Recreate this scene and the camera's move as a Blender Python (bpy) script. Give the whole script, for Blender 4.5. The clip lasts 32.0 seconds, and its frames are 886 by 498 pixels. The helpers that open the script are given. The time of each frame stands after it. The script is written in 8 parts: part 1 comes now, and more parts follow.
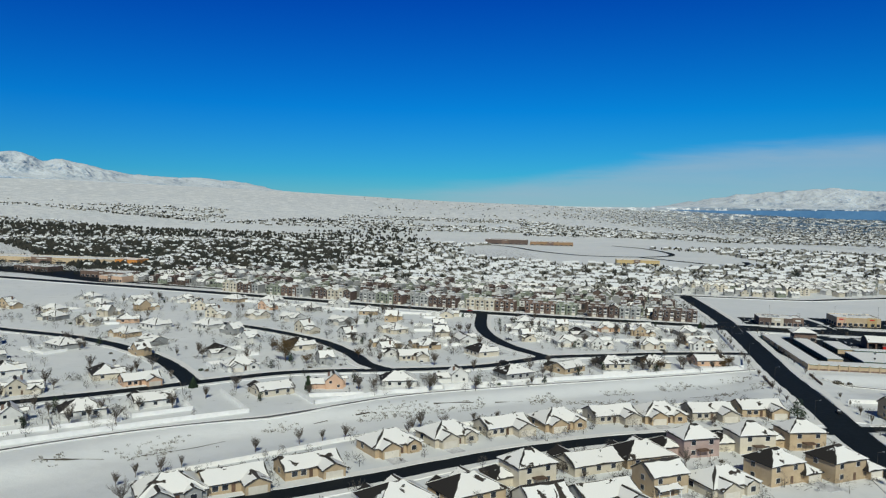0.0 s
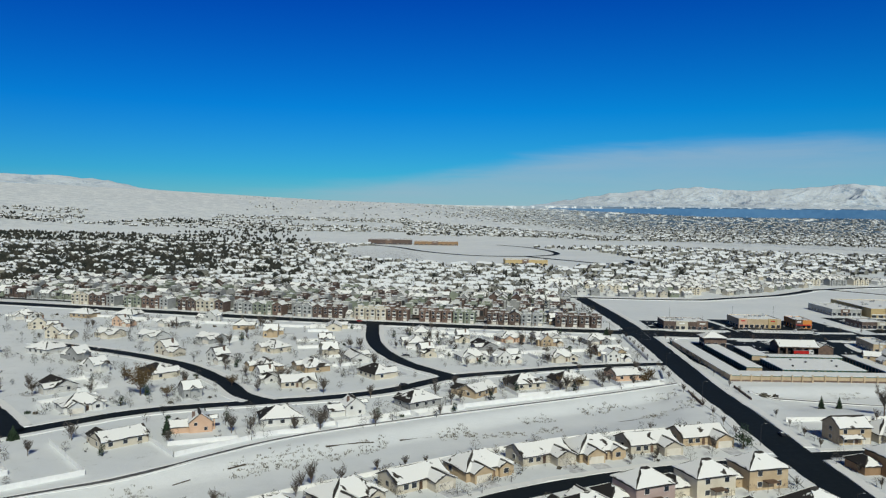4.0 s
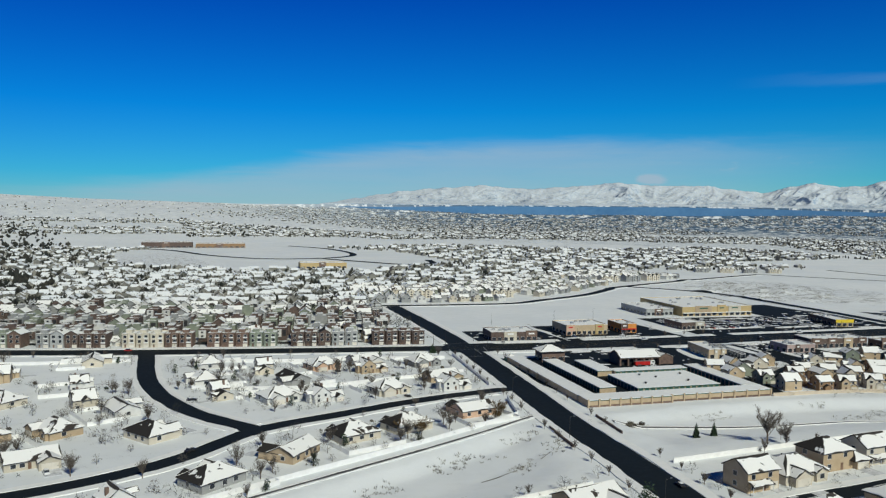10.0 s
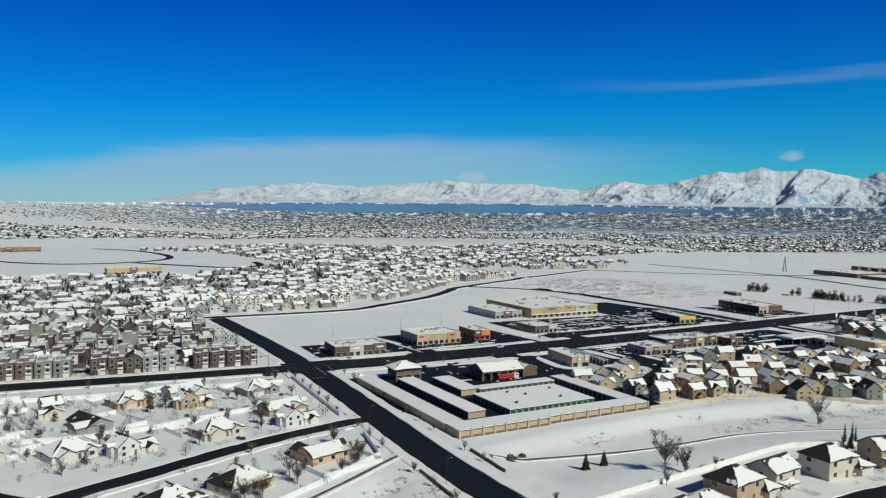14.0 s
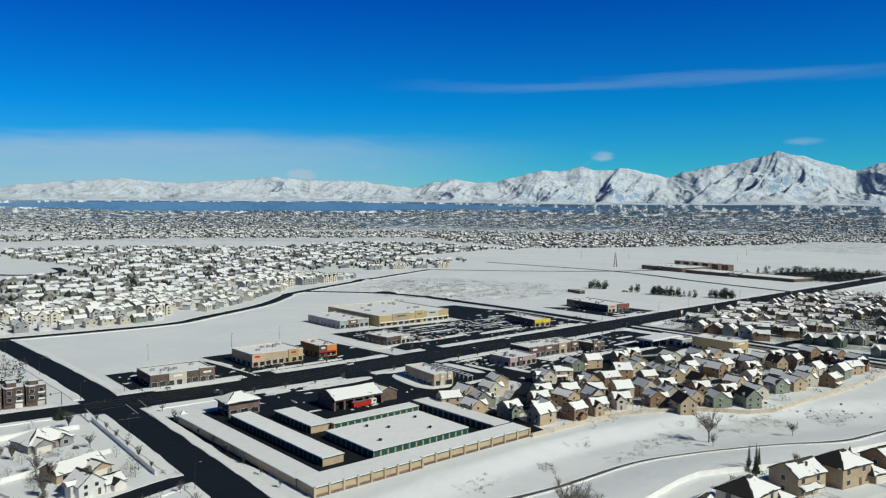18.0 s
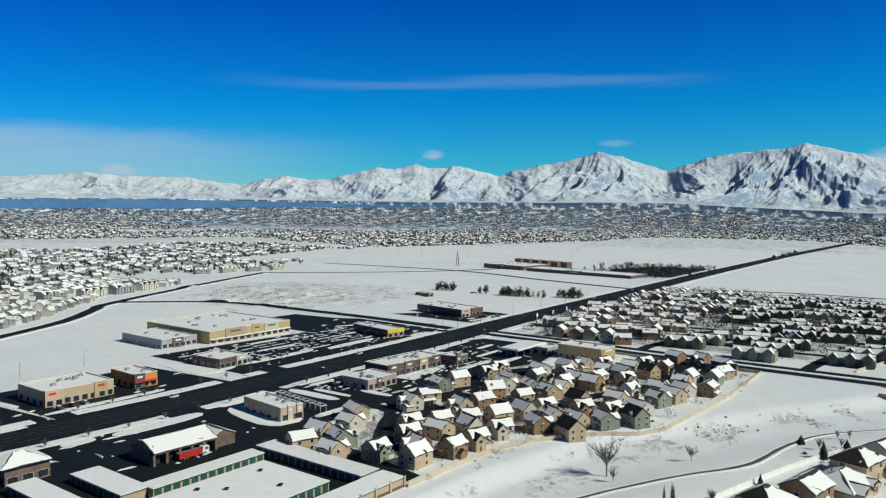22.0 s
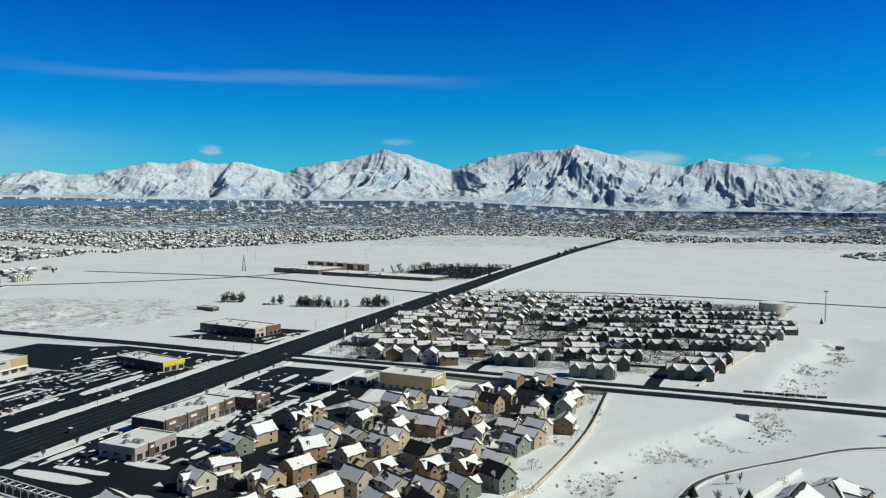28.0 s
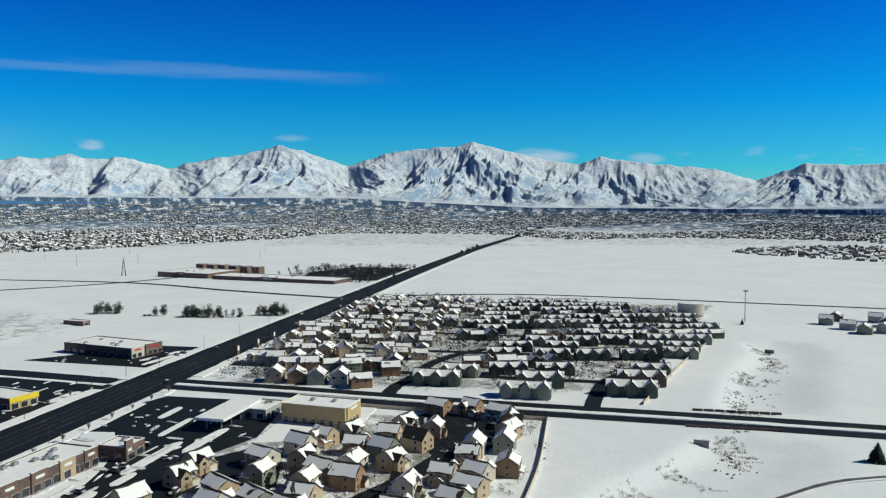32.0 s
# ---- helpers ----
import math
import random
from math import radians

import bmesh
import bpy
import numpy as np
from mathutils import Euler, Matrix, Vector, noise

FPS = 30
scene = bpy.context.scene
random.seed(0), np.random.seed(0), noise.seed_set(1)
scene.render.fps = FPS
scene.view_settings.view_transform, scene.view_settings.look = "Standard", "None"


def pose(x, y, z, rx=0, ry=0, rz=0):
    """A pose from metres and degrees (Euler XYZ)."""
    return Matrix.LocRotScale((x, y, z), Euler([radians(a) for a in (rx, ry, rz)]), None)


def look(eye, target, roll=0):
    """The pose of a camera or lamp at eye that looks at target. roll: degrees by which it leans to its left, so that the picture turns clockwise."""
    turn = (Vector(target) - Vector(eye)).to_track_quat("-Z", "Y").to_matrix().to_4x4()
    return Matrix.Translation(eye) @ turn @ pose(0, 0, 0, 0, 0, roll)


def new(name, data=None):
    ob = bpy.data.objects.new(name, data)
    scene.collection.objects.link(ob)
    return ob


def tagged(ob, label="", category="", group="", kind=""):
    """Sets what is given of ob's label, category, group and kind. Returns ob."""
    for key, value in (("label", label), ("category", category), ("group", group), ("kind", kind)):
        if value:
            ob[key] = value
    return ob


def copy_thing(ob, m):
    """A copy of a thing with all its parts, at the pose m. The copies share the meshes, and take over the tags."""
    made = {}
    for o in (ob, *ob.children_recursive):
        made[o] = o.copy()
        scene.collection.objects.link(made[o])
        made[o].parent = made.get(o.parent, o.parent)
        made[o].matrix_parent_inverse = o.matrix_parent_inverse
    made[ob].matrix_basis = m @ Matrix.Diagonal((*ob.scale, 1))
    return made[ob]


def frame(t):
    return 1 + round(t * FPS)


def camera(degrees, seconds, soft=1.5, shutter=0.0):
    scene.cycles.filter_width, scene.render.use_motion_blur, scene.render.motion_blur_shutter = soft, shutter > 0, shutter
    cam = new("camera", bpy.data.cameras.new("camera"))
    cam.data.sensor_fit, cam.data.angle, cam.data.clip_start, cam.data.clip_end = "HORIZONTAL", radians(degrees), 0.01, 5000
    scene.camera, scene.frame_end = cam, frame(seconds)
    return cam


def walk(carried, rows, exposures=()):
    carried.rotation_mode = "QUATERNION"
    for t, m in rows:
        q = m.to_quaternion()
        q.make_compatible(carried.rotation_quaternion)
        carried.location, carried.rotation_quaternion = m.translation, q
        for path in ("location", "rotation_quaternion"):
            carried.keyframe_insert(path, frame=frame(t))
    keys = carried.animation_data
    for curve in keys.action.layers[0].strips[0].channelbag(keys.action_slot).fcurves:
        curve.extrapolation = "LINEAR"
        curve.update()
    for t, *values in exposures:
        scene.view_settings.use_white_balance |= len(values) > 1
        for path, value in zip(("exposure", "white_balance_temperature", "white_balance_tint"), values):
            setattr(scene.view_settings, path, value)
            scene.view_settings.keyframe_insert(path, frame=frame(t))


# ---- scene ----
cam = camera(59.96, 32.0, soft=1.25)
walk(cam, [
    (0, pose(0.00, -0.00, 91.58, 86.949, -1.110, 0.059)),
    (0.5, pose(-1.03, 7.58, 91.78, 86.952, -1.093, -0.883)),
    (1, pose(-2.04, 15.17, 91.95, 86.951, -1.067, -1.847)),
    (1.5, pose(-2.94, 22.79, 92.10, 86.952, -1.037, -2.935)),
    (2, pose(-3.73, 30.45, 92.22, 86.957, -1.005, -4.072)),
    (2.5, pose(-4.40, 38.16, 92.31, 86.972, -0.974, -5.214)),
    (3, pose(-4.90, 45.92, 92.35, 86.984, -0.949, -6.371)),
    (3.5, pose(-5.15, 53.79, 92.33, 86.996, -0.936, -7.646)),
    (5.5, pose(-3.90, 86.72, 91.65, 87.061, -0.950, -12.451)),
    (6, pose(-3.60, 94.61, 91.66, 87.079, -0.925, -13.634)),
    (6.5, pose(-3.07, 102.25, 91.73, 87.098, -0.892, -15.034)),
    (7, pose(-2.44, 109.69, 91.87, 87.114, -0.854, -16.479)),
    (7.5, pose(-1.77, 116.98, 92.08, 87.135, -0.813, -17.885)),
    (8, pose(-1.04, 124.16, 92.33, 87.135, -0.772, -19.216)),
    (8.5, pose(-0.21, 131.26, 92.58, 87.112, -0.730, -20.521)),
    (9, pose(0.71, 138.30, 92.82, 87.079, -0.693, -21.850)),
    (9.5, pose(1.78, 145.36, 93.04, 87.077, -0.663, -23.280)),
    (10, pose(2.99, 152.44, 93.22, 87.084, -0.637, -24.742)),
    (10.5, pose(4.40, 159.56, 93.37, 87.086, -0.614, -26.295)),
    (11, pose(6.07, 166.75, 93.49, 87.081, -0.590, -27.888)),
    (11.5, pose(8.05, 174.01, 93.57, 87.074, -0.563, -29.493)),
    (12, pose(10.52, 181.37, 93.63, 87.070, -0.538, -31.112)),
    (12.5, pose(13.54, 188.80, 93.67, 87.062, -0.514, -32.740)),
    (13, pose(16.91, 196.26, 93.69, 87.045, -0.484, -34.384)),
    (13.5, pose(20.13, 203.64, 93.70, 87.019, -0.443, -35.990)),
    (14, pose(23.43, 210.88, 93.72, 87.009, -0.407, -37.639)),
    (14.5, pose(26.88, 217.94, 93.74, 87.015, -0.377, -39.298)),
    (16.5, pose(42.72, 244.48, 93.91, 86.962, -0.324, -45.667)),
    (17, pose(47.34, 251.01, 93.97, 86.937, -0.296, -47.173)),
    (17.5, pose(52.12, 257.44, 94.02, 86.918, -0.271, -48.715)),
    (18, pose(56.99, 263.74, 94.06, 86.901, -0.252, -50.257)),
    (18.5, pose(61.98, 269.87, 94.08, 86.885, -0.237, -51.779)),
    (19, pose(67.10, 275.82, 94.11, 86.876, -0.229, -53.297)),
    (19.5, pose(72.27, 281.54, 94.14, 86.831, -0.229, -54.885)),
    (20, pose(77.53, 287.08, 94.22, 86.798, -0.227, -56.472)),
    (20.5, pose(82.90, 292.41, 94.35, 86.787, -0.223, -58.025)),
    (21, pose(88.26, 297.51, 94.53, 86.769, -0.225, -59.548)),
    (21.5, pose(93.60, 302.38, 94.78, 86.761, -0.235, -61.066)),
    (22, pose(98.99, 307.09, 95.08, 86.761, -0.245, -62.677)),
    (22.5, pose(104.46, 311.65, 95.39, 86.759, -0.256, -64.234)),
    (23, pose(110.08, 316.05, 95.67, 86.761, -0.270, -65.778)),
    (23.5, pose(115.96, 320.29, 95.90, 86.747, -0.283, -67.197)),
    (24, pose(122.06, 324.37, 96.09, 86.740, -0.295, -68.620)),
    (24.5, pose(128.32, 328.31, 96.25, 86.742, -0.311, -70.068)),
    (25, pose(134.69, 332.09, 96.40, 86.738, -0.330, -71.535)),
    (25.5, pose(141.12, 335.81, 96.54, 86.747, -0.337, -72.936)),
    (27.5, pose(167.07, 348.98, 96.93, 86.691, -0.239, -77.768)),
    (28, pose(173.69, 351.87, 97.00, 86.646, -0.236, -78.664)),
    (28.5, pose(180.38, 354.65, 97.06, 86.619, -0.228, -79.561)),
    (29, pose(187.14, 357.32, 97.13, 86.599, -0.220, -80.363)),
    (29.5, pose(193.97, 359.85, 97.18, 86.573, -0.210, -81.046)),
    (30, pose(200.92, 362.24, 97.24, 86.546, -0.197, -81.790)),
    (30.5, pose(208.01, 364.48, 97.32, 86.524, -0.178, -82.815)),
    (31, pose(215.26, 366.63, 97.44, 86.513, -0.157, -84.076)),
    (31.5, pose(222.63, 368.72, 97.59, 86.484, -0.133, -85.358)),
    (32, pose(230.07, 370.82, 97.76, 86.444, -0.103, -86.394)),
], exposures=[(0.0, -0.24), (13.0, -0.14), (24.0, 0.04), (32.0, 0.10)])

# ---- world, sun ----
SUN_AZ, SUN_EL = 176.0, 38.0          # degrees, clockwise from +y
sun_way = Vector((math.sin(radians(SUN_AZ)) * math.cos(radians(SUN_EL)), math.cos(radians(SUN_AZ)) * math.cos(radians(SUN_EL)), math.sin(radians(SUN_EL))))
sun = new("sun", bpy.data.lights.new("sun", "SUN"))
sun.data.energy, sun.data.angle, sun.data.color = 3.8, radians(0.53), (0.965, 0.98, 0.83)
sun.matrix_world = look((0, 0, 900), Vector((0, 0, 900)) - sun_way)


class Nodes:
    """A short way to wire nodes."""

    def __init__(self, tree):
        self.tree = tree
        tree.nodes.clear()

    def add(self, kind, inputs=(), out=0, **settings):
        n = self.tree.nodes.new(kind)
        for key, value in settings.items():
            if key == "operation":
                n.operation = value
            elif key == "blend":
                n.blend_type = value
            elif key == "data_type":
                n.data_type = value
            elif key == "sky_type":
                n.sky_type = value
        for key, value in dict(inputs).items():
            if isinstance(value, bpy.types.NodeSocket):
                self.tree.links.new(value, n.inputs[key])
            else:
                n.inputs[key].default_value = value
        return n.outputs[out] if len(n.outputs) else None

    def math(self, op, a, b=0.0, c=0.0):
        return self.add("ShaderNodeMath", {0: a, 1: b, 2: c}, operation=op)

    def smooth(self, x, lo, hi):
        """0 below lo, 1 above hi."""
        n = self.tree.nodes.new("ShaderNodeMapRange")
        n.interpolation_type = "SMOOTHSTEP"
        self.tree.links.new(x, n.inputs[0])
        n.inputs[1].default_value, n.inputs[2].default_value = lo, hi
        return n.outputs[0]

    def noise(self, vector, scale, detail=4.0, rough=0.6, distort=0.0):
        return self.add("ShaderNodeTexNoise", {"Vector": vector, "Scale": scale, "Detail": detail, "Roughness": rough, "Distortion": distort})

    def mix(self, t, a, b, blend="MIX"):
        return self.add("ShaderNodeMixRGB", {0: t, 1: a, 2: b}, blend=blend)

    def ramp(self, x, stops):
        n = self.tree.nodes.new("ShaderNodeValToRGB")
        self.tree.links.new(x, n.inputs[0])
        el = n.color_ramp.elements
        while len(el) < len(stops):
            el.new(0.5)
        for e, (pos, col) in zip(el, stops):
            e.position, e.color = pos, (*col, 1)
        return n.outputs[0]


def make_world():
    world = bpy.data.worlds.new("sky")
    scene.world = world
    world.use_nodes = True
    k = Nodes(world.node_tree)
    sky = k.tree.nodes.new("ShaderNodeTexSky")
    sky.sky_type, sky.sun_disc = "NISHITA", False
    sky.sun_elevation, sky.sun_rotation = radians(SUN_EL), radians(SUN_AZ)
    sky.altitude, sky.air_density, sky.dust_density, sky.ozone_density = 1500, 1.0, 0.15, 4.0
    way = k.add("ShaderNodeTexCoord", out=0)
    sep = k.tree.nodes.new("ShaderNodeSeparateXYZ")
    k.tree.links.new(way, sep.inputs[0])
    x, y, z = sep.outputs
    el = k.math("MULTIPLY", k.math("ARCSINE", z), 57.2958)
    az = k.math("MULTIPLY", k.math("ARCTAN2", x, y), 57.2958)
    # the deep winter blue: the clear air grows purer with height over the horizon
    deep = k.ramp(k.math("DIVIDE", el, 40.0), [(0.0, (0.33, 0.76, 1.0)), (0.06, (0.12, 0.73, 1.12)), (0.18, (0.012, 0.63, 1.30)), (0.38, (0.002, 0.34, 1.25)), (0.6, (0.006, 0.14, 0.50)), (1.0, (0.015, 0.10, 0.27))])
    blue = k.mix(1.0, sky.outputs[0], deep, "MULTIPLY")
    even = k.mix(k.smooth(az, -30.0, 85.0), (0.58, 0.63, 0.65, 1), (0.86, 0.95, 0.77, 1))
    blue = k.mix(1.0, blue, even, "MULTIPLY")
    # clouds: a pale bank low in the north-east, streaks higher in the east
    wisp = k.noise(k.add("ShaderNodeCombineXYZ", {0: k.math("MULTIPLY", az, 0.05), 1: k.math("MULTIPLY", el, 0.45), 2: 0.3}), 1.6, 5.0, 0.62, 0.4)
    edge = k.math("ADD", k.math("MULTIPLY", k.smooth(az, -10.0, 30.0), 4.6), k.math("MULTIPLY", k.math("SUBTRACT", wisp, 0.5), 2.0))
    top = k.math("SUBTRACT", k.math("ADD", edge, 1.0), el)
    bank = k.math("MULTIPLY", k.smooth(top, -0.2, 1.8), k.math("SUBTRACT", 1.0, k.smooth(az, 33.0, 62.0)))
    bank = k.math("MULTIPLY", bank, k.math("ADD", 0.42, k.math("MULTIPLY", wisp, 0.35)))
    mid = k.math("SUBTRACT", el, k.math("ADD", 8.9, k.math("MULTIPLY", k.math("SUBTRACT", wisp, 0.5), 1.6)))
    line = k.math("SUBTRACT", 1.0, k.smooth(k.math("ABSOLUTE", mid), 0.05, 0.6))
    line = k.math("MULTIPLY", line, k.math("MULTIPLY", k.smooth(az, 44.0, 60.0), k.math("SUBTRACT", 1.0, k.smooth(az, 74.0, 84.0))))
    line = k.math("MULTIPLY", line, 0.14)
    tuft = k.noise(k.add("ShaderNodeCombineXYZ", {0: k.math("MULTIPLY", az, 0.16), 1: k.math("MULTIPLY", el, 0.5), 2: 4.1}), 1.5, 6.0, 0.6)
    puff = k.math("MULTIPLY", k.smooth(tuft, 0.58, 0.74), k.math("MULTIPLY", k.smooth(el, 1.2, 2.6), k.math("SUBTRACT", 1.0, k.smooth(el, 3.6, 4.6))))
    puff = k.math("MULTIPLY", puff, k.math("MULTIPLY", k.smooth(az, 30.0, 50.0), 0.3))
    for at, up, wide, high, dense in ((61.9, 3.75, 1.0, 0.5, 0.75), (75.4, 4.55, 1.5, 0.35, 0.35), (93.6, 3.2, 2.6, 0.8, 0.85), (101.0, 3.1, 1.6, 0.5, 0.5), (40.0, 2.4, 1.2, 0.5, 0.5)):
        du = k.math("DIVIDE", k.math("SUBTRACT", az, at), wide)
        dv = k.math("DIVIDE", k.math("SUBTRACT", el, up), high)
        ball = k.math("ADD", k.math("ADD", k.math("MULTIPLY", du, du), k.math("MULTIPLY", dv, dv)), k.math("MULTIPLY", k.math("SUBTRACT", tuft, 0.5), 2.6))
        puff = k.math("MAXIMUM", puff, k.math("MULTIPLY", k.math("SUBTRACT", 1.0, k.smooth(ball, 0.0, 1.1)), dense))
    cover = k.math("MINIMUM", k.math("ADD", k.math("ADD", bank, line), puff), 0.9)
    cloud = k.mix(cover, blue, (3.75, 5.05, 6.2, 1))
    back = k.add("ShaderNodeBackground", {"Color": cloud, "Strength": 0.105})
    k.add("ShaderNodeOutputWorld", {"Surface": back})


make_world()

# ---- materials ----


def surface(name, low, high, scale=0.5, fine=6.0, rough=0.8, bump=0.0, metal=0.0, vary=0.0, spec=0.3):
    """Two colours mixed by a coarse and a fine noise in metres, with relief and a per-object change of value."""
    mat = bpy.data.materials.new(name)
    mat.use_nodes = True
    k = Nodes(mat.node_tree)
    pos = k.add("ShaderNodeNewGeometry", out="Position")
    a, b = k.noise(pos, scale, 3.0), k.noise(pos, fine, 3.0)
    t = k.smooth(k.math("ADD", k.math("MULTIPLY", a, 0.65), k.math("MULTIPLY", b, 0.35)), 0.34, 0.66)
    col = k.mix(t, (*low, 1), (*high, 1))
    if vary:
        rnd = k.add("ShaderNodeObjectInfo", out="Random")
        f = k.math("ADD", 1.0 - vary, k.math("MULTIPLY", rnd, 2 * vary))
        col = k.mix(1.0, col, k.add("ShaderNodeCombineXYZ", {0: f, 1: f, 2: f}), "MULTIPLY")
    bsdf = {"Base Color": col, "Roughness": k.math("ADD", rough - 0.06, k.math("MULTIPLY", b, 0.12)), "Metallic": metal, "Specular IOR Level": spec}
    if bump:
        bsdf["Normal"] = k.add("ShaderNodeBump", {"Height": b, "Strength": bump, "Distance": 0.3})
    k.add("ShaderNodeOutputMaterial", {"Surface": k.add("ShaderNodeBsdfPrincipled", bsdf)})
    return mat


def ground_snow():
    """Snow over fields, with bare earth and dry stalks showing where it lies thin, and painted yard shade and far haze.
    """
    mat = bpy.data.materials.new("snow_field")
    mat.use_nodes = True
    k = Nodes(mat.node_tree)
    pos = k.add("ShaderNodeNewGeometry", out="Position")
    sep = k.tree.nodes.new("ShaderNodeSeparateXYZ")
    k.tree.links.new(pos, sep.inputs[0])
    x, y, _ = sep.outputs
    broad, small, grain = k.noise(pos, 0.012, 4.0), k.noise(pos, 0.11, 5.0, 0.7), k.noise(pos, 1.3, 4.0, 0.7)
    # Ground snow is painted bluer than roof snow, for sky light on the flats.
    snow = k.mix(k.smooth(broad, 0.35, 0.65), (0.735, 0.765, 0.785, 1), (0.80, 0.82, 0.825, 1))
    # trampled, shovelled and patchy snow in the yards of the quarters, its dark spots painting in shade too
    yards = k.math("MULTIPLY", k.smooth(k.math("SUBTRACT", y, k.math("MULTIPLY", x, -0.37)), 735.0, 760.0), k.math("SUBTRACT", 1.0, k.smooth(x, 160.0, 240.0)))
    yards = k.math("MULTIPLY", yards, k.math("SUBTRACT", 1.0, k.smooth(y, 1500.0, 2300.0)))
    snow = k.mix(k.math("MULTIPLY", k.smooth(small, 0.4, 0.72), 0.38), snow, (0.66, 0.685, 0.70, 1))
    west = k.math("MULTIPLY", k.smooth(k.math("SUBTRACT", y, k.math("MULTIPLY", x, 0.54)), 368.0, 385.0), k.math("SUBTRACT", 1.0, k.smooth(x, 190.0, 214.0)))
    east = k.math("MULTIPLY", k.smooth(x, 612.0, 640.0), k.math("MULTIPLY", k.smooth(y, 280.0, 330.0), k.math("SUBTRACT", 1.0, k.smooth(y, 505.0, 520.0))))
    west = k.math("MAXIMUM", west, k.math("MULTIPLY", east, k.math("SUBTRACT", 1.0, k.smooth(x, 970.0, 1040.0))))
    # Dark spots between these houses stand for their shade as well as bare ground.
    close = k.math("MULTIPLY", k.smooth(k.math("ADD", y, k.math("MULTIPLY", x, 0.38)), 570.0, 580.0), k.math("MULTIPLY", k.smooth(x, 335.0, 345.0), k.math("SUBTRACT", 1.0, k.smooth(x, 575.0, 585.0))))
    close = k.math("MULTIPLY", close, k.math("SUBTRACT", 1.0, k.smooth(y, 485.0, 500.0)))
    rows = k.math("MULTIPLY", k.smooth(k.math("ADD", y, k.math("MULTIPLY", x, 0.41)), 556.0, 570.0), k.math("MULTIPLY", k.smooth(x, 620.0, 640.0), k.math("SUBTRACT", 1.0, k.smooth(x, 1010.0, 1050.0))))
    rows = k.math("MULTIPLY", rows, k.math("SUBTRACT", 1.0, k.smooth(y, 510.0, 522.0)))
    # the stirred building ground north of the big road
    dx, dy = k.math("DIVIDE", k.math("SUBTRACT", x, 790), 170.0), k.math("DIVIDE", k.math("SUBTRACT", y, 850), 190.0)
    yard = k.math("SUBTRACT", 1.0, k.smooth(k.math("ADD", k.math("MULTIPLY", dx, dx), k.math("MULTIPLY", dy, dy)), 0.3, 1.0))
    thin = k.math("ADD", k.math("MULTIPLY", small, 0.55), k.math("ADD", k.math("MULTIPLY", grain, 0.45), k.math("ADD", k.math("MULTIPLY", yard, 0.14), k.math("MAXIMUM", k.math("MULTIPLY", k.math("MAXIMUM", close, rows), 0.2), k.math("MAXIMUM", k.math("MULTIPLY", yards, 0.14), k.math("MULTIPLY", west, 0.06))))))
    col = k.mix(k.math("MULTIPLY", k.smooth(thin, 0.635, 0.73), 0.8), snow, (0.17, 0.155, 0.135, 1))
    # far off, groves and streets break the snow, in a blue that paints in haze
    rx, ry = k.math("SUBTRACT", x, 100.0), k.math("SUBTRACT", y, 250.0)
    rag = k.math("MULTIPLY", k.math("SUBTRACT", k.noise(pos, 0.006, 4.0, 0.65), 0.5), 1500.0)
    far = k.smooth(k.math("ADD", rag, k.math("SQRT", k.math("ADD", k.math("MULTIPLY", rx, rx), k.math("MULTIPLY", ry, ry)))), 2330.0, 2420.0)
    streak = k.add("ShaderNodeCombineXYZ", {0: k.math("MULTIPLY", k.math("ADD", x, y), 2.2), 1: k.math("MULTIPLY", k.math("SUBTRACT", y, x), 0.55), 2: 0.0})
    wood = k.math("ADD", k.math("MULTIPLY", k.noise(streak, 0.0055, 4.0, 0.7), 0.5), k.math("MULTIPLY", k.noise(pos, 0.045, 4.0, 0.75), 0.5))
    # Painted haze: the blue grows denser with distance.
    deep = k.smooth(k.math("ADD", k.math("MULTIPLY", rag, 0.3), k.math("SQRT", k.math("ADD", k.math("MULTIPLY", rx, rx), k.math("MULTIPLY", ry, ry)))), 2950.0, 3330.0)
    east_way = k.smooth(x, 300.0, 1700.0)
    far = k.math("MULTIPLY", far, k.math("ADD", 0.2, k.math("MULTIPLY", east_way, k.math("ADD", 0.22, k.math("MULTIPLY", deep, 0.56)))))
    reach = k.math("SQRT", k.math("ADD", k.math("MULTIPLY", rx, rx), k.math("MULTIPLY", ry, ry)))
    thicket = k.noise(k.add("ShaderNodeCombineXYZ", {0: k.math("MULTIPLY", reach, 0.05), 1: k.math("MULTIPLY", k.math("ARCTAN2", rx, ry), 85.0), 2: 3.0}), 1.0, 4.0, 0.7)
    wood = k.math("ADD", k.math("MULTIPLY", wood, 0.2), k.math("MULTIPLY", thicket, 0.8))
    col = k.mix(k.math("MULTIPLY", far, k.smooth(k.math("ADD", wood, k.math("MULTIPLY", deep, 0.05)), 0.47, 0.56)), col, (0.05, 0.11, 0.19, 1))
    nrm = k.add("ShaderNodeBump", {"Height": k.math("ADD", grain, k.math("MULTIPLY", small, 3.0)), "Strength": 0.3, "Distance": 0.35})
    k.add("ShaderNodeOutputMaterial", {"Surface": k.add("ShaderNodeBsdfPrincipled", {"Base Color": col, "Roughness": 0.75, "Normal": nrm, "Specular IOR Level": 0.25})})
    return mat


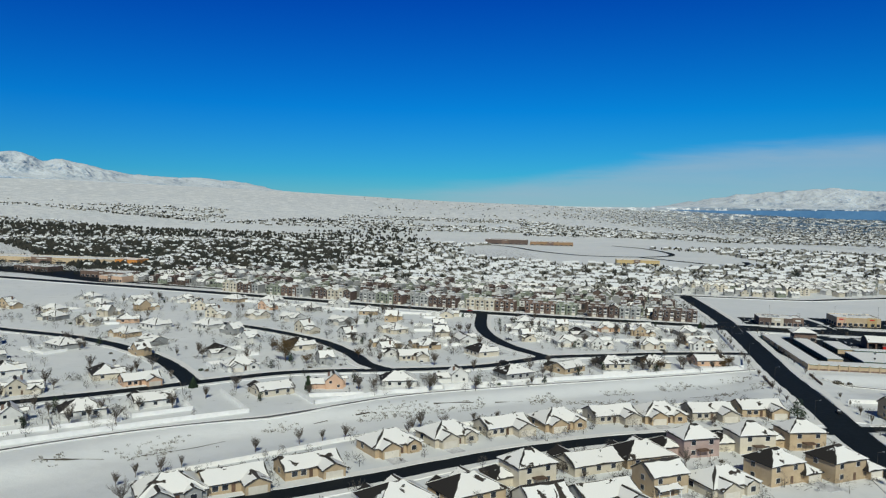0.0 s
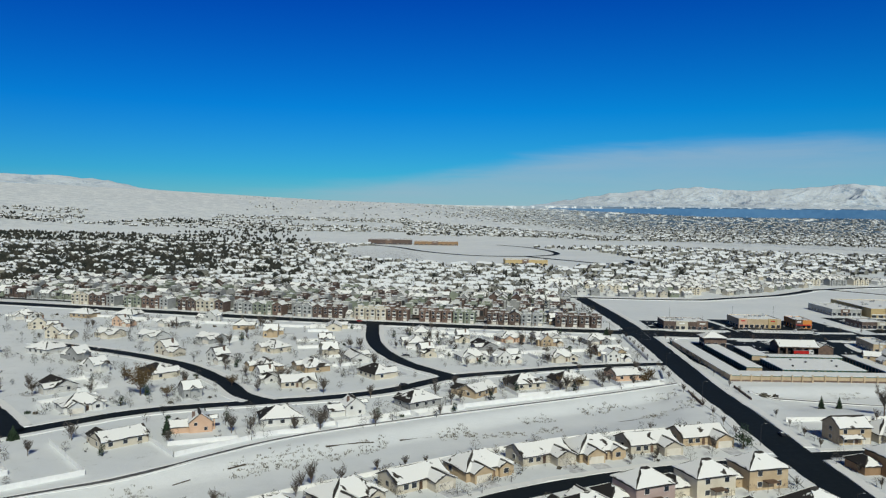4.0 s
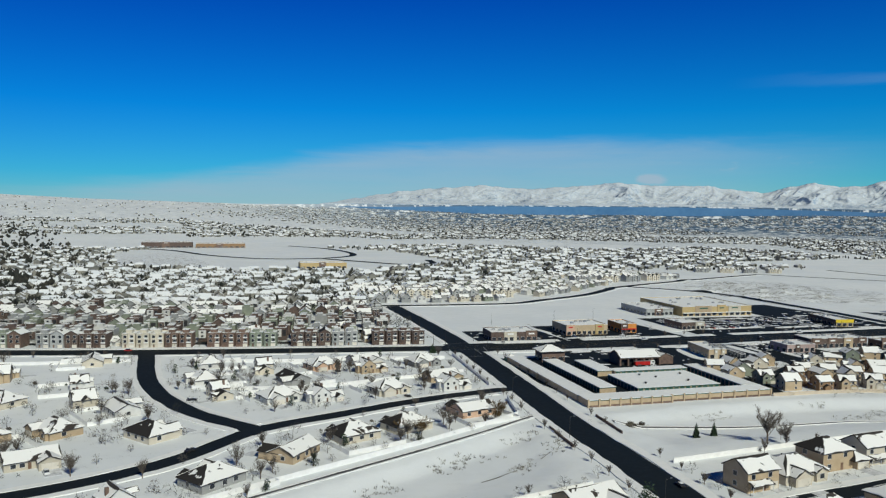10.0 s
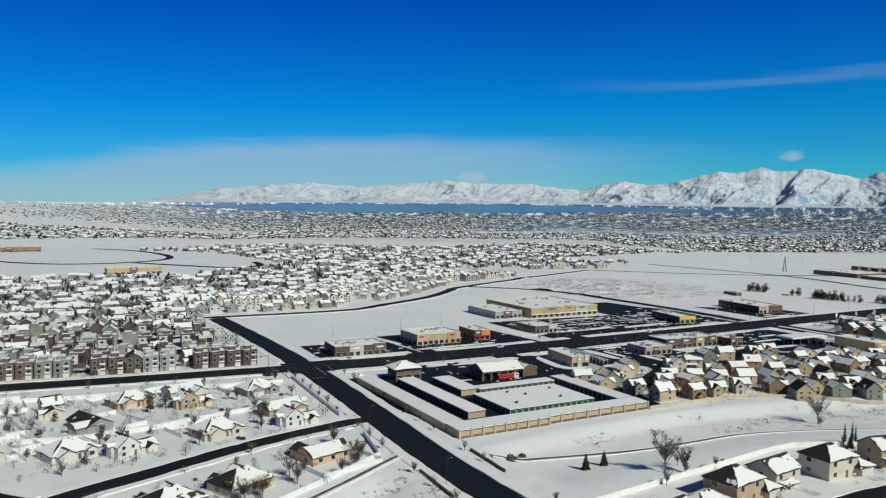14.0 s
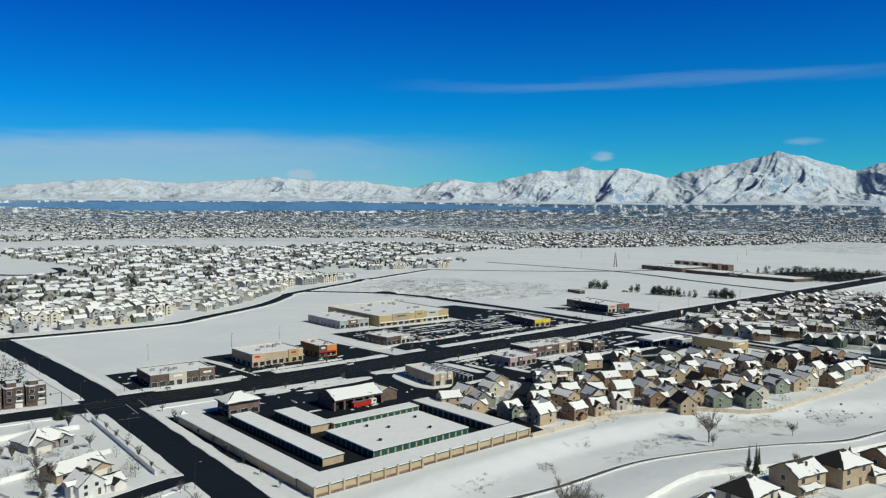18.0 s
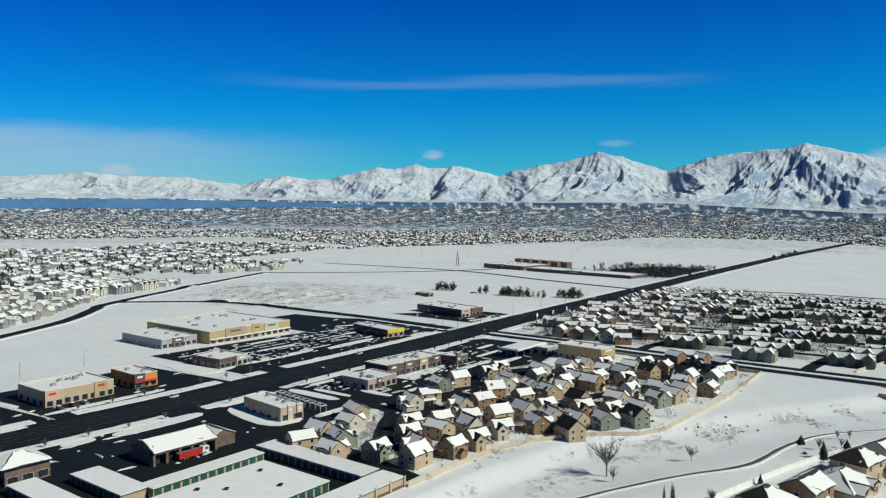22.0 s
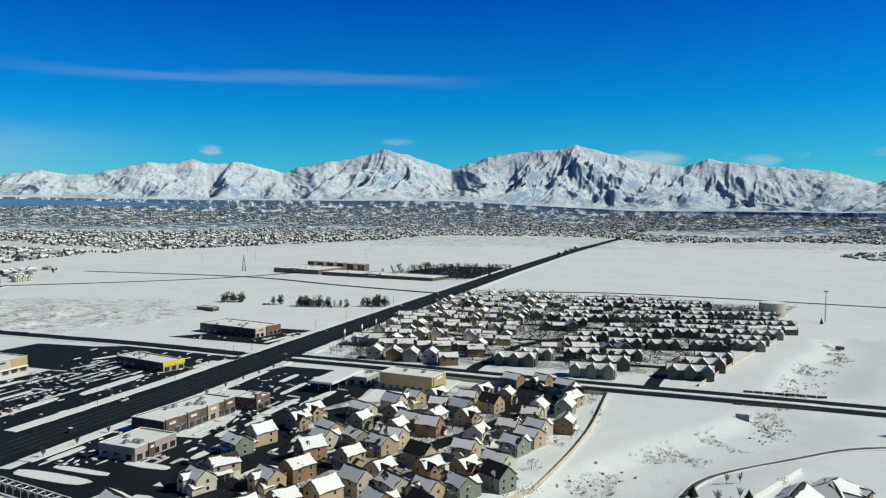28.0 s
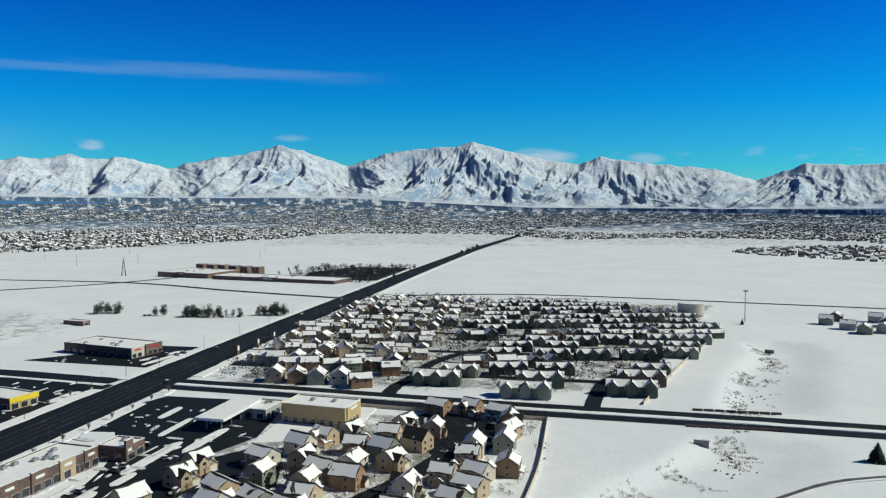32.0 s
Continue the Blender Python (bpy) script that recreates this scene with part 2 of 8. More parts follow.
def asphalt():
    """Wet dark asphalt with worn wheel tracks, slush and old repairs."""
    mat = bpy.data.materials.new("asphalt")
    mat.use_nodes = True
    k = Nodes(mat.node_tree)
    pos = k.add("ShaderNodeNewGeometry", out="Position")
    broad, small, grain = k.noise(pos, 0.03, 4.0), k.noise(pos, 0.35, 4.0, 0.7), k.noise(pos, 7.0, 3.0)
    col = k.mix(broad, (0.006, 0.010, 0.014, 1), (0.013, 0.019, 0.024, 1))
    col = k.mix(k.math("MULTIPLY", k.smooth(small, 0.60, 0.76), 0.22), col, (0.11, 0.12, 0.13, 1))
    col = k.mix(k.math("MULTIPLY", grain, 0.25), col, (0.02, 0.022, 0.024, 1))
    k.add("ShaderNodeOutputMaterial", {"Surface": k.add("ShaderNodeBsdfPrincipled", {"Base Color": col, "Roughness": k.math("ADD", 0.62, k.math("MULTIPLY", small, 0.3)), "Specular IOR Level": 0.12})})
    return mat


def mountain_rock():
    """Snowed mountain sides: rock and brush on the steep ribs, deep snow in the gullies and high up; blue shade and
    haze are painted into the colours.
    """
    mat = bpy.data.materials.new("mountain_snow")
    mat.use_nodes = True
    k = Nodes(mat.node_tree)
    geo = k.tree.nodes.new("ShaderNodeNewGeometry")
    pos = geo.outputs["Position"]
    sep = k.tree.nodes.new("ShaderNodeSeparateXYZ")
    k.tree.links.new(pos, sep.inputs[0])
    a, b = k.noise(pos, 0.011, 6.0, 0.65), k.noise(pos, 0.07, 5.0, 0.65)
    c = k.noise(pos, 0.3, 4.0, 0.7)
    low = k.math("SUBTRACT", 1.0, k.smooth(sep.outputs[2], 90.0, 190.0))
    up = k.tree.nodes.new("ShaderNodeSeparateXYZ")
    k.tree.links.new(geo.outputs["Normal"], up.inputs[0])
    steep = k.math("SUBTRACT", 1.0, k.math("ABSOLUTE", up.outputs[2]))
    # Painted shade: slopes that turn north take more of the dark blue tone.
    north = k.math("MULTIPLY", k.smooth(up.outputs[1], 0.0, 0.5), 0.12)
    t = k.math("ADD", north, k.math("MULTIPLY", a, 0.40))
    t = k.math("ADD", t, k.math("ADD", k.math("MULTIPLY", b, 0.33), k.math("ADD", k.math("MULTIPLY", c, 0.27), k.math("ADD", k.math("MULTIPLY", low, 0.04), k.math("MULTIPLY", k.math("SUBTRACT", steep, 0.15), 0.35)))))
    # Both tones carry the blue of haze and shaded snow.
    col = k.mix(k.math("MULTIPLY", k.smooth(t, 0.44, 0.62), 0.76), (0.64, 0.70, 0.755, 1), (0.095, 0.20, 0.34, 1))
    nrm = k.add("ShaderNodeBump", {"Height": k.math("ADD", a, k.math("MULTIPLY", b, 0.4)), "Strength": 0.5, "Distance": 6.0})
    k.add("ShaderNodeOutputMaterial", {"Surface": k.add("ShaderNodeBsdfPrincipled", {"Base Color": col, "Roughness": 0.85, "Normal": nrm, "Specular IOR Level": 0.1})})
    return mat


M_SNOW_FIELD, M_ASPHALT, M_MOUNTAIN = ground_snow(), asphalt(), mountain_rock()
M_SNOW = surface("snow", (0.79, 0.80, 0.79), (0.86, 0.86, 0.845), 0.3, 2.0, 0.7, 0.25)
M_ROOFSNOW = surface("roof_snow", (0.78, 0.79, 0.785), (0.86, 0.86, 0.845), 0.4, 2.5, 0.7, 0.2, vary=0.05)
def patchy():
    """Dark shingles with the last ragged patches of snow."""
    mat = bpy.data.materials.new("patchy_roof")
    mat.use_nodes = True
    k = Nodes(mat.node_tree)
    pos = k.add("ShaderNodeNewGeometry", out="Position")
    a, b = k.noise(pos, 0.22, 3.0, 0.5), k.noise(pos, 4.0, 3.0)
    bare = k.mix(b, (0.018, 0.017, 0.017, 1), (0.042, 0.038, 0.035, 1))
    col = k.mix(k.smooth(a, 0.64, 0.67), bare, (0.8, 0.8, 0.79, 1))
    k.add("ShaderNodeOutputMaterial", {"Surface": k.add("ShaderNodeBsdfPrincipled", {"Base Color": col, "Roughness": 0.85, "Specular IOR Level": 0.2})})
    return mat


M_PATCHY = patchy()
def melting():
    """Roof snow melted through to the shingles in ragged holes."""
    mat = bpy.data.materials.new("melting_roof_snow")
    mat.use_nodes = True
    k = Nodes(mat.node_tree)
    pos = k.add("ShaderNodeNewGeometry", out="Position")
    a, b, c = k.noise(pos, 0.17, 3.0, 0.55, 0.6), k.noise(pos, 2.5, 3.0), k.noise(pos, 4.0, 3.0)
    snow = k.mix(b, (0.80, 0.80, 0.78, 1), (0.89, 0.88, 0.855, 1))
    bare = k.mix(c, (0.03, 0.026, 0.023, 1), (0.07, 0.058, 0.05, 1))
    col = k.mix(k.smooth(k.math("ADD", a, k.math("MULTIPLY", c, 0.06)), 0.655, 0.675), snow, bare)
    nrm = k.add("ShaderNodeBump", {"Height": b, "Strength": 0.25, "Distance": 0.3})
    k.add("ShaderNodeOutputMaterial", {"Surface": k.add("ShaderNodeBsdfPrincipled", {"Base Color": col, "Roughness": 0.75, "Normal": nrm, "Specular IOR Level": 0.2})})
    return mat


M_MELT = melting()
M_SHINGLE = surface("shingle", (0.025, 0.023, 0.022), (0.055, 0.049, 0.045), 0.4, 5.0, 0.85, 0.3, vary=0.3)
M_SLUSH = surface("slush", (0.42, 0.43, 0.45), (0.74, 0.75, 0.78), 0.35, 2.2, 0.7, 0.3)
M_PATH = surface("path_asphalt", (0.06, 0.06, 0.065), (0.13, 0.13, 0.135), 0.3, 3.0, 0.8)
M_PAINT = surface("road_paint", (0.16, 0.165, 0.17), (0.36, 0.36, 0.36), 0.8, 5.0, 0.7)
M_YELLOWLINE = surface("yellow_line", (0.17, 0.13, 0.05), (0.32, 0.24, 0.08), 0.8, 5.0, 0.7)
WALLS = {
    "tan": surface("tan_stucco", (0.41, 0.31, 0.20), (0.49, 0.385, 0.26), 0.3, 5.0, 0.9, 0.15, vary=0.12),
    "beige": surface("beige_siding", (0.50, 0.45, 0.36), (0.58, 0.53, 0.44), 0.3, 5.0, 0.85, 0.1, vary=0.12),
    "grey": surface("grey_siding", (0.27, 0.275, 0.27), (0.36, 0.365, 0.36), 0.3, 5.0, 0.85, 0.1, vary=0.15),
    "white": surface("white_siding", (0.54, 0.535, 0.51), (0.64, 0.635, 0.61), 0.3, 5.0, 0.8, 0.1, vary=0.1),
    "brown": surface("brown_siding", (0.25, 0.155, 0.085), (0.33, 0.21, 0.12), 0.3, 5.0, 0.85, 0.1, vary=0.12),
    "brick": surface("brick_wall", (0.13, 0.088, 0.072), (0.20, 0.135, 0.105), 0.5, 6.0, 0.9, 0.25, vary=0.15),
    "green": surface("green_siding", (0.19, 0.215, 0.165), (0.26, 0.285, 0.225), 0.3, 5.0, 0.85, 0.1, vary=0.1),
    "mauve": surface("mauve_stucco", (0.36, 0.27, 0.25), (0.44, 0.34, 0.31), 0.3, 5.0, 0.9, 0.15),
    "peach": surface("peach_stucco", (0.55, 0.36, 0.25), (0.62, 0.43, 0.31), 0.3, 5.0, 0.9, 0.1),
    "ochre": surface("ochre_stucco", (0.42, 0.31, 0.15), (0.50, 0.38, 0.20), 0.3, 5.0, 0.9, 0.1),
    "dark": surface("dark_brick", (0.085, 0.06, 0.05), (0.14, 0.10, 0.085), 0.5, 6.0, 0.85, 0.2),
    "forest": surface("forest_green_siding", (0.06, 0.085, 0.062), (0.10, 0.125, 0.095), 0.3, 5.0, 0.85, 0.1, vary=0.1),
    "red": surface("red_panel", (0.36, 0.03, 0.03), (0.46, 0.05, 0.045), 0.4, 5.0, 0.7),
    "orange": surface("orange_panel", (0.55, 0.22, 0.05), (0.65, 0.29, 0.08), 0.4, 5.0, 0.7),
}
M_TRIM = surface("white_trim", (0.70, 0.70, 0.68), (0.78, 0.78, 0.76), 0.5, 6.0, 0.6)
M_GARAGE = surface("garage_door_paint", (0.60, 0.56, 0.48), (0.68, 0.64, 0.57), 0.5, 5.0, 0.6, vary=0.1)
M_DOOR = surface("door_paint", (0.10, 0.06, 0.04), (0.16, 0.10, 0.07), 0.6, 6.0, 0.5, vary=0.4)
M_GLASS = surface("window_glass", (0.018, 0.022, 0.03), (0.035, 0.04, 0.05), 0.5, 3.0, 0.12, spec=0.6)
M_METAL = surface("galvanised_metal", (0.30, 0.31, 0.32), (0.42, 0.43, 0.44), 0.6, 4.0, 0.5, metal=0.6)
M_DARKMETAL = surface("dark_metal", (0.03, 0.03, 0.032), (0.06, 0.06, 0.062), 0.6, 4.0, 0.5, metal=0.4)
M_GREENMETAL = surface("green_metal", (0.02, 0.085, 0.065), (0.03, 0.115, 0.09), 0.5, 4.0, 0.5)
M_RED = surface("red_paint", (0.42, 0.02, 0.02), (0.55, 0.035, 0.03), 0.5, 4.0, 0.35)
M_YELLOW = surface("yellow_paint", (0.70, 0.50, 0.03), (0.80, 0.60, 0.05), 0.5, 4.0, 0.5)
M_RUBBER = surface("rubber", (0.015, 0.015, 0.016), (0.03, 0.03, 0.03), 1.0, 6.0, 0.8)
M_BARK = surface("bark", (0.10, 0.075, 0.055), (0.17, 0.13, 0.10), 1.0, 8.0, 0.9, 0.3)
M_TWIG = surface("twigs", (0.07, 0.062, 0.055), (0.155, 0.135, 0.115), 0.6, 5.0, 0.9, vary=0.2)
M_RUST = surface("dry_leaves", (0.085, 0.055, 0.022), (0.16, 0.105, 0.045), 0.6, 4.0, 0.9, vary=0.2)
M_NEEDLE = surface("conifer_needles", (0.018, 0.035, 0.02), (0.04, 0.065, 0.035), 0.6, 4.0, 0.8, vary=0.25)
M_BRUSH = surface("dry_brush", (0.07, 0.065, 0.05), (0.16, 0.14, 0.11), 0.4, 3.0, 0.9, vary=0.2)
M_ROCK = surface("rock", (0.16, 0.15, 0.145), (0.30, 0.29, 0.28), 0.5, 4.0, 0.9, 0.4)
M_FARWALL = surface("far_walls", (0.10, 0.105, 0.10), (0.28, 0.27, 0.235), 0.02, 0.15, 0.9)
M_FARROOF = surface("far_roofs", (0.66, 0.69, 0.72), (0.78, 0.79, 0.80), 0.02, 0.2, 0.8)
M_FARDARK = surface("far_bare_roofs", (0.07, 0.065, 0.06), (0.13, 0.12, 0.11), 0.02, 0.2, 0.9)
M_FARTREE = surface("far_trees", (0.014, 0.02, 0.018), (0.05, 0.046, 0.036), 0.02, 0.1, 0.95)
M_FARBLUE = surface("lake", (0.05, 0.15, 0.31), (0.085, 0.21, 0.39), 0.004, 0.05, 0.55)

# ---- shapes ----


class Geo:
    """Corners and faces for one mesh, with a material slot for each face."""

    def __init__(self):
        self.v, self.f, self.m = [], [], []

    def face(self, pts, slot=0):
        n = len(self.v)
        self.v += [tuple(p) for p in pts]
        self.f.append(tuple(range(n, n + len(pts))))
        self.m.append(slot)

    def box(self, x0, x1, y0, y1, z0, z1, slot=0, top=None):
        n = len(self.v)
        self.v += [(x0, y0, z0), (x1, y0, z0), (x1, y1, z0), (x0, y1, z0), (x0, y0, z1), (x1, y0, z1), (x1, y1, z1), (x0, y1, z1)]
        for k, q in enumerate(((3, 2, 1, 0), (4, 5, 6, 7), (0, 1, 5, 4), (1, 2, 6, 5), (2, 3, 7, 6), (3, 0, 4, 7))):
            self.f.append(tuple(n + i for i in q))
            self.m.append(top if (k == 1 and top is not None) else slot)

    def slab(self, poly, depth, slot=0):
        """A flat polygon (counter-clockwise from above) and its skirt, depth below."""
        n, c = len(self.v), len(poly)
        self.v += [tuple(p) for p in poly] + [(p[0], p[1], p[2] - depth) for p in poly]
        self.f.append(tuple(range(n, n + c)))
        self.m.append(slot)
        self.f.append(tuple(range(n + 2 * c - 1, n + c - 1, -1)))
        self.m.append(slot)
        for i in range(c):
            j = (i + 1) % c
            self.f.append((n + i, n + c + i, n + c + j, n + j))
            self.m.append(slot)

    def tube(self, a, b, ra, rb, sides=6, slot=0, cap=True):
        a, b = Vector(a), Vector(b)
        d = (b - a).normalized()
        s = d.orthogonal().normalized()
        t = d.cross(s)
        n = len(self.v)
        for c, r in ((a, ra), (b, rb)):
            for i in range(sides):
                w = 2 * math.pi * i / sides
                self.v.append(tuple(c + r * (math.cos(w) * s + math.sin(w) * t)))
        for i in range(sides):
            j = (i + 1) % sides
            self.f.append((n + i, n + j, n + sides + j, n + sides + i))
            self.m.append(slot)
        if cap:
            self.f.append(tuple(n + sides + i for i in range(sides)))
            self.m.append(slot)
            self.f.append(tuple(n + sides - 1 - i for i in range(sides)))
            self.m.append(slot)

    def mesh(self, name, mats):
        me = bpy.data.meshes.new(name)
        me.from_pydata(self.v, [], self.f)
        for m in mats if isinstance(mats, (list, tuple)) else [mats]:
            me.materials.append(m)
        if any(self.m):
            me.polygons.foreach_set("material_index", self.m)
        me.update()
        return me


def part(name, geo, mats, parent, label=""):
    ob = new(name, geo.mesh(name, mats))
    ob.parent = parent
    if label:
        tagged(ob, label)
    return ob


def thing(name, x, y, z, turn, label, category, group="", kind=""):
    ob = new(name)
    ob.empty_display_size = 0.5
    ob.matrix_basis = pose(x, y, z, 0, 0, turn)
    return tagged(ob, label, category, group, kind)


def spline(pts, step=6.0):
    """A smooth line through the points, with a point about every step metres, and its headings."""
    p = [Vector((*q, 0)) for q in pts]
    p = [2 * p[0] - p[1]] + p + [2 * p[-1] - p[-2]]
    out = []
    for i in range(1, len(p) - 2):
        a, b, c, d = p[i - 1 : i + 3]
        n = max(2, int((c - b).length / step))
        for k in range(n):
            t = k / n
            out.append(0.5 * (2 * b + (c - a) * t + (2 * a - 5 * b + 4 * c - d) * t**2 + (3 * b - a - 3 * c + d) * t**3))
    out.append(p[-2])
    return [(q.x, q.y) for q in out]


def near_line(x, y, line):
    """The distance to a polyline, the nearest point and the heading there in degrees."""
    best = (1e9, 0, 0, 0)
    for (ax, ay), (bx, by) in zip(line, line[1:]):
        dx, dy = bx - ax, by - ay
        t = max(0.0, min(1.0, ((x - ax) * dx + (y - ay) * dy) / (dx * dx + dy * dy + 1e-9)))
        px, py = ax + t * dx, ay + t * dy
        d = math.hypot(x - px, y - py)
        if d < best[0]:
            best = (d, px, py, math.degrees(math.atan2(dy, dx)))
    return best


def inside(x, y, poly):
    hit = False
    for (ax, ay), (bx, by) in zip(poly, poly[1:] + poly[:1]):
        if (ay > y) != (by > y) and x < (bx - ax) * (y - ay) / (by - ay) + ax:
            hit = not hit
    return hit


# ---- plan ----
ROADS = {
    "A": (15.4, [(101, -60), (151.2, 200), (175.2, 328), (186.4, 385), (190.5, 410), (197.0, 445), (209.6, 500), (233.6, 614), (250.5, 720), (266, 838)]),
    "C": (19, [(-900, 1060), (-506, 898), (-362, 840), (-221, 781), (-42, 702), (106, 651), (222, 617)]),
    "B": (31, [(222, 617), (340, 592), (430, 579), (556, 564), (800, 544), (1025, 525), (1450, 487), (2000, 432)]),
    "N": (12, [(215, 858), (275, 843), (334, 829), (391, 822), (431, 836), (511, 868), (575, 912), (615, 938), (840, 1022), (1000, 1075)]),
    "D": (14, [(622, 938), (668, 870), (677, 815), (667, 735), (655, 660), (636, 577)]),
    "E1": (10, [(35, 668), (31, 582), (42, 520), (66, 473)]),
    "E2": (9.5, [(-126, 387), (-92, 411), (-69, 420), (-32, 427), (3, 434), (34, 448), (66, 473), (106, 484), (150, 494), (203, 499)]),
    "E3": (9.5, [(-190, 600), (-143, 569), (-112, 545), (-80, 513), (-56, 473), (-42, 441), (-30, 428)]),
    "W1": (10, [(-420, 580), (-312, 539), (-248, 513), (-200, 480), (-160, 439), (-126, 387)]),
    "W2": (9.5, [(-126, 387), (-157, 365), (-197, 340), (-280, 290)]),
    "F": (9.5, [(-170, 165), (-120, 198), (-43, 242), (-15, 259), (22, 282), (68, 303), (118, 316), (174, 322)]),
    "G": (9.5, [(169, 325), (221, 325), (290, 321), (340, 303), (420, 268), (470, 225)]),
    "R": (9, [(1076, 500), (1105, 322), (1030, 60), (990, -60)]),
    "Q": (11, [(1052, 535), (1118, 678), (1208, 856), (1240, 1138)]),
    "Q2": (10, [(1000, 1075), (1090, 960), (1208, 856), (1420, 760)]),
}
CLOSE_LANES = [spline(q) for q in ([(389, 515), (404, 503), (400, 488), (384, 481), (360, 469), (350, 458)], [(384, 481), (394, 466), (406, 452), (426, 440), (446, 428), (477, 412), (495, 401), (529, 386), (556, 378), (571, 394), (560, 420)], [(412, 500), (440, 482), (463, 470), (490, 468), (520, 462)], [(401, 475), (431, 467), (463, 470)])]
LINES = {k: spline(p) for k, (w, p) in ROADS.items()}
D2_LINE = spline([(634, 548), (619, 470), (607, 416), (594, 352), (582, 282), (569, 215), (555, 140), (535, 40)])
CREEK = spline([(-220, 190), (-140, 242), (-109, 278), (-65, 312), (-19, 336), (62, 375), (130, 402), (182, 420), (225, 418), (290, 412), (345, 400), (400, 378), (440, 350), (478, 322), (520, 285), (560, 262), (625, 236), (680, 215), (750, 180), (790, 172)])
CENTRE, EYE_Z = Vector((100, 250)), 94.0
RIM = [(-180, 0.6), (-60, 1.2), (-30, 1.45), (-20, 1.2), (-12.5, 0.95), (-1.5, 0.5), (9, 0.28), (17, 0.33), (43, 0.42), (60, 0.25), (78, 0.25), (91, -0.42), (112, -0.46), (180, 0.3)]


A_LINE = LINES["A"][::3]


def squeeze(r):
    """Far country is drawn in: true distance to the distance at which it is built."""
    return r if r < 2000 else 2000 + 1550 * (1 - math.exp(-(r - 2000) / 1550))


def land(x, y):
    """The true height of the land before it is drawn in."""
    dx, dy = x - CENTRE.x, y - CENTRE.y
    r = math.hypot(dx, dy)
    e = (x - 520) / 80.0
    h = -0.0143 * 80 * (math.log1p(math.exp(e)) if e < 30 else e)
    h = max(h, -44.0 - 0.001 * r)
    if r > 2500:
        az = math.degrees(math.atan2(dx, dy))
        rim = np.interp(az, [a for a, _ in RIM], [b for _, b in RIM])
        t = min(1.0, (r - 2500) / 12000.0)
        t = t * t * (3 - 2 * t)
        h = h * (1 - t) + t * (EYE_Z + 14500 * math.tan(radians(rim)))
    return h


def placed(x, y):
    """A place of the true country as it is built: x, y, z and the scale there."""
    dx, dy = x - CENTRE.x, y - CENTRE.y
    r = math.hypot(dx, dy)
    k = squeeze(r) / max(r, 1e-6)
    if r > 2000 and dx < 0.35 * dy:
        # the north-western country climbs evenly to its skyline
        az = math.degrees(math.atan2(dx, dy))
        rim = np.interp(az, [a for a, _ in RIM], [b for _, b in RIM])
        t = (r * k - 2000) / 1550.0
        even = -2.69 + (rim + 2.69) * t
        w = min(1.0, max(0.0, (0.35 - dx / max(dy, 1.0)) / 0.25)) if dy > 0 else 1.0
        z = EYE_Z - (EYE_Z - land(x, y)) * k
        return CENTRE.x + dx * k, CENTRE.y + dy * k, z + (EYE_Z + r * k * math.tan(radians(even)) - z) * w, k
    return CENTRE.x + dx * k, CENTRE.y + dy * k, EYE_Z - (EYE_Z - land(x, y)) * k, k


CREEK_A = np.array(CREEK[::2])
NO_SINK = np.array(LINES["A"][::3] + D2_LINE[::3])


def sunk(x, y):
    """How far the creek's flat bed lies below the plain here; nothing under the roads that cross it."""
    a, b = CREEK_A[:-1], CREEK_A[1:]
    d = b - a
    p = np.array((x, y)) - a
    t = np.clip((p * d).sum(1) / (d * d).sum(1), 0, 1)[:, None]
    far = ((p - t * d) ** 2).sum(1)
    i = int(far.argmin())
    gap = math.sqrt(far[i])
    if gap > 42:
        return 0.0
    north = d[i][0] * p[i][1] - d[i][1] * p[i][0] > 0
    k = min(1.0, max(0.0, (gap - 6) / 15.0 if north else (gap - 6) / 34.0))
    off = math.sqrt(((NO_SINK - (x, y)) ** 2).sum(1).min())
    return 3.3 * (1 - k * k * (3 - 2 * k)) * max(0.0, min(1.0, (off - 20) / 12.0))


def ground_z(x, y):
    """The height of the near ground, with the creek's bed sunk into it."""
    z = land(x, y)
    if -230 < x < 800 and 140 < y < 450:
        z -= sunk(x, y)
    u, v = (x - 790) / 150.0, (y - 850) / 170.0
    if u * u + v * v < 1.0:
        z += 3.6 * (1 - u * u - v * v) ** 0.7 * max(0.0, noise.noise((x * 0.045, y * 0.045, 0.7))) * 2.0
    return z


def ground():
    radii = [0.0] + [5.0 * i for i in range(1, 130)]
    while radii[-1] < 15000:
        radii.append(radii[-1] * 1.045)
    count = 560
    verts, faces = [], []
    for r in radii:
        for i in range(count):
            a = 2 * math.pi * i / count
            x, y = 260 + r * math.sin(a), 440 + r * math.cos(a)
            if r < 900:
                verts.append((x, y, ground_z(x, y)))
            else:
                verts.append(placed(x, y)[:3])
    for j in range(len(radii) - 1):
        for i in range(count):
            k = (i + 1) % count
            a, b = j * count, (j + 1) * count
            faces.append((a + i, b + i, b + k, a + k))
    me = bpy.data.meshes.new("ground")
    me.from_pydata(verts, [], [f[::-1] for f in faces])
    me.materials.append(M_SNOW_FIELD)
    me.shade_smooth()
    me.update()
    tagged(new("ground", me), "snow-covered plain reaching to the mountains", "ground", kind="structure")


ground()


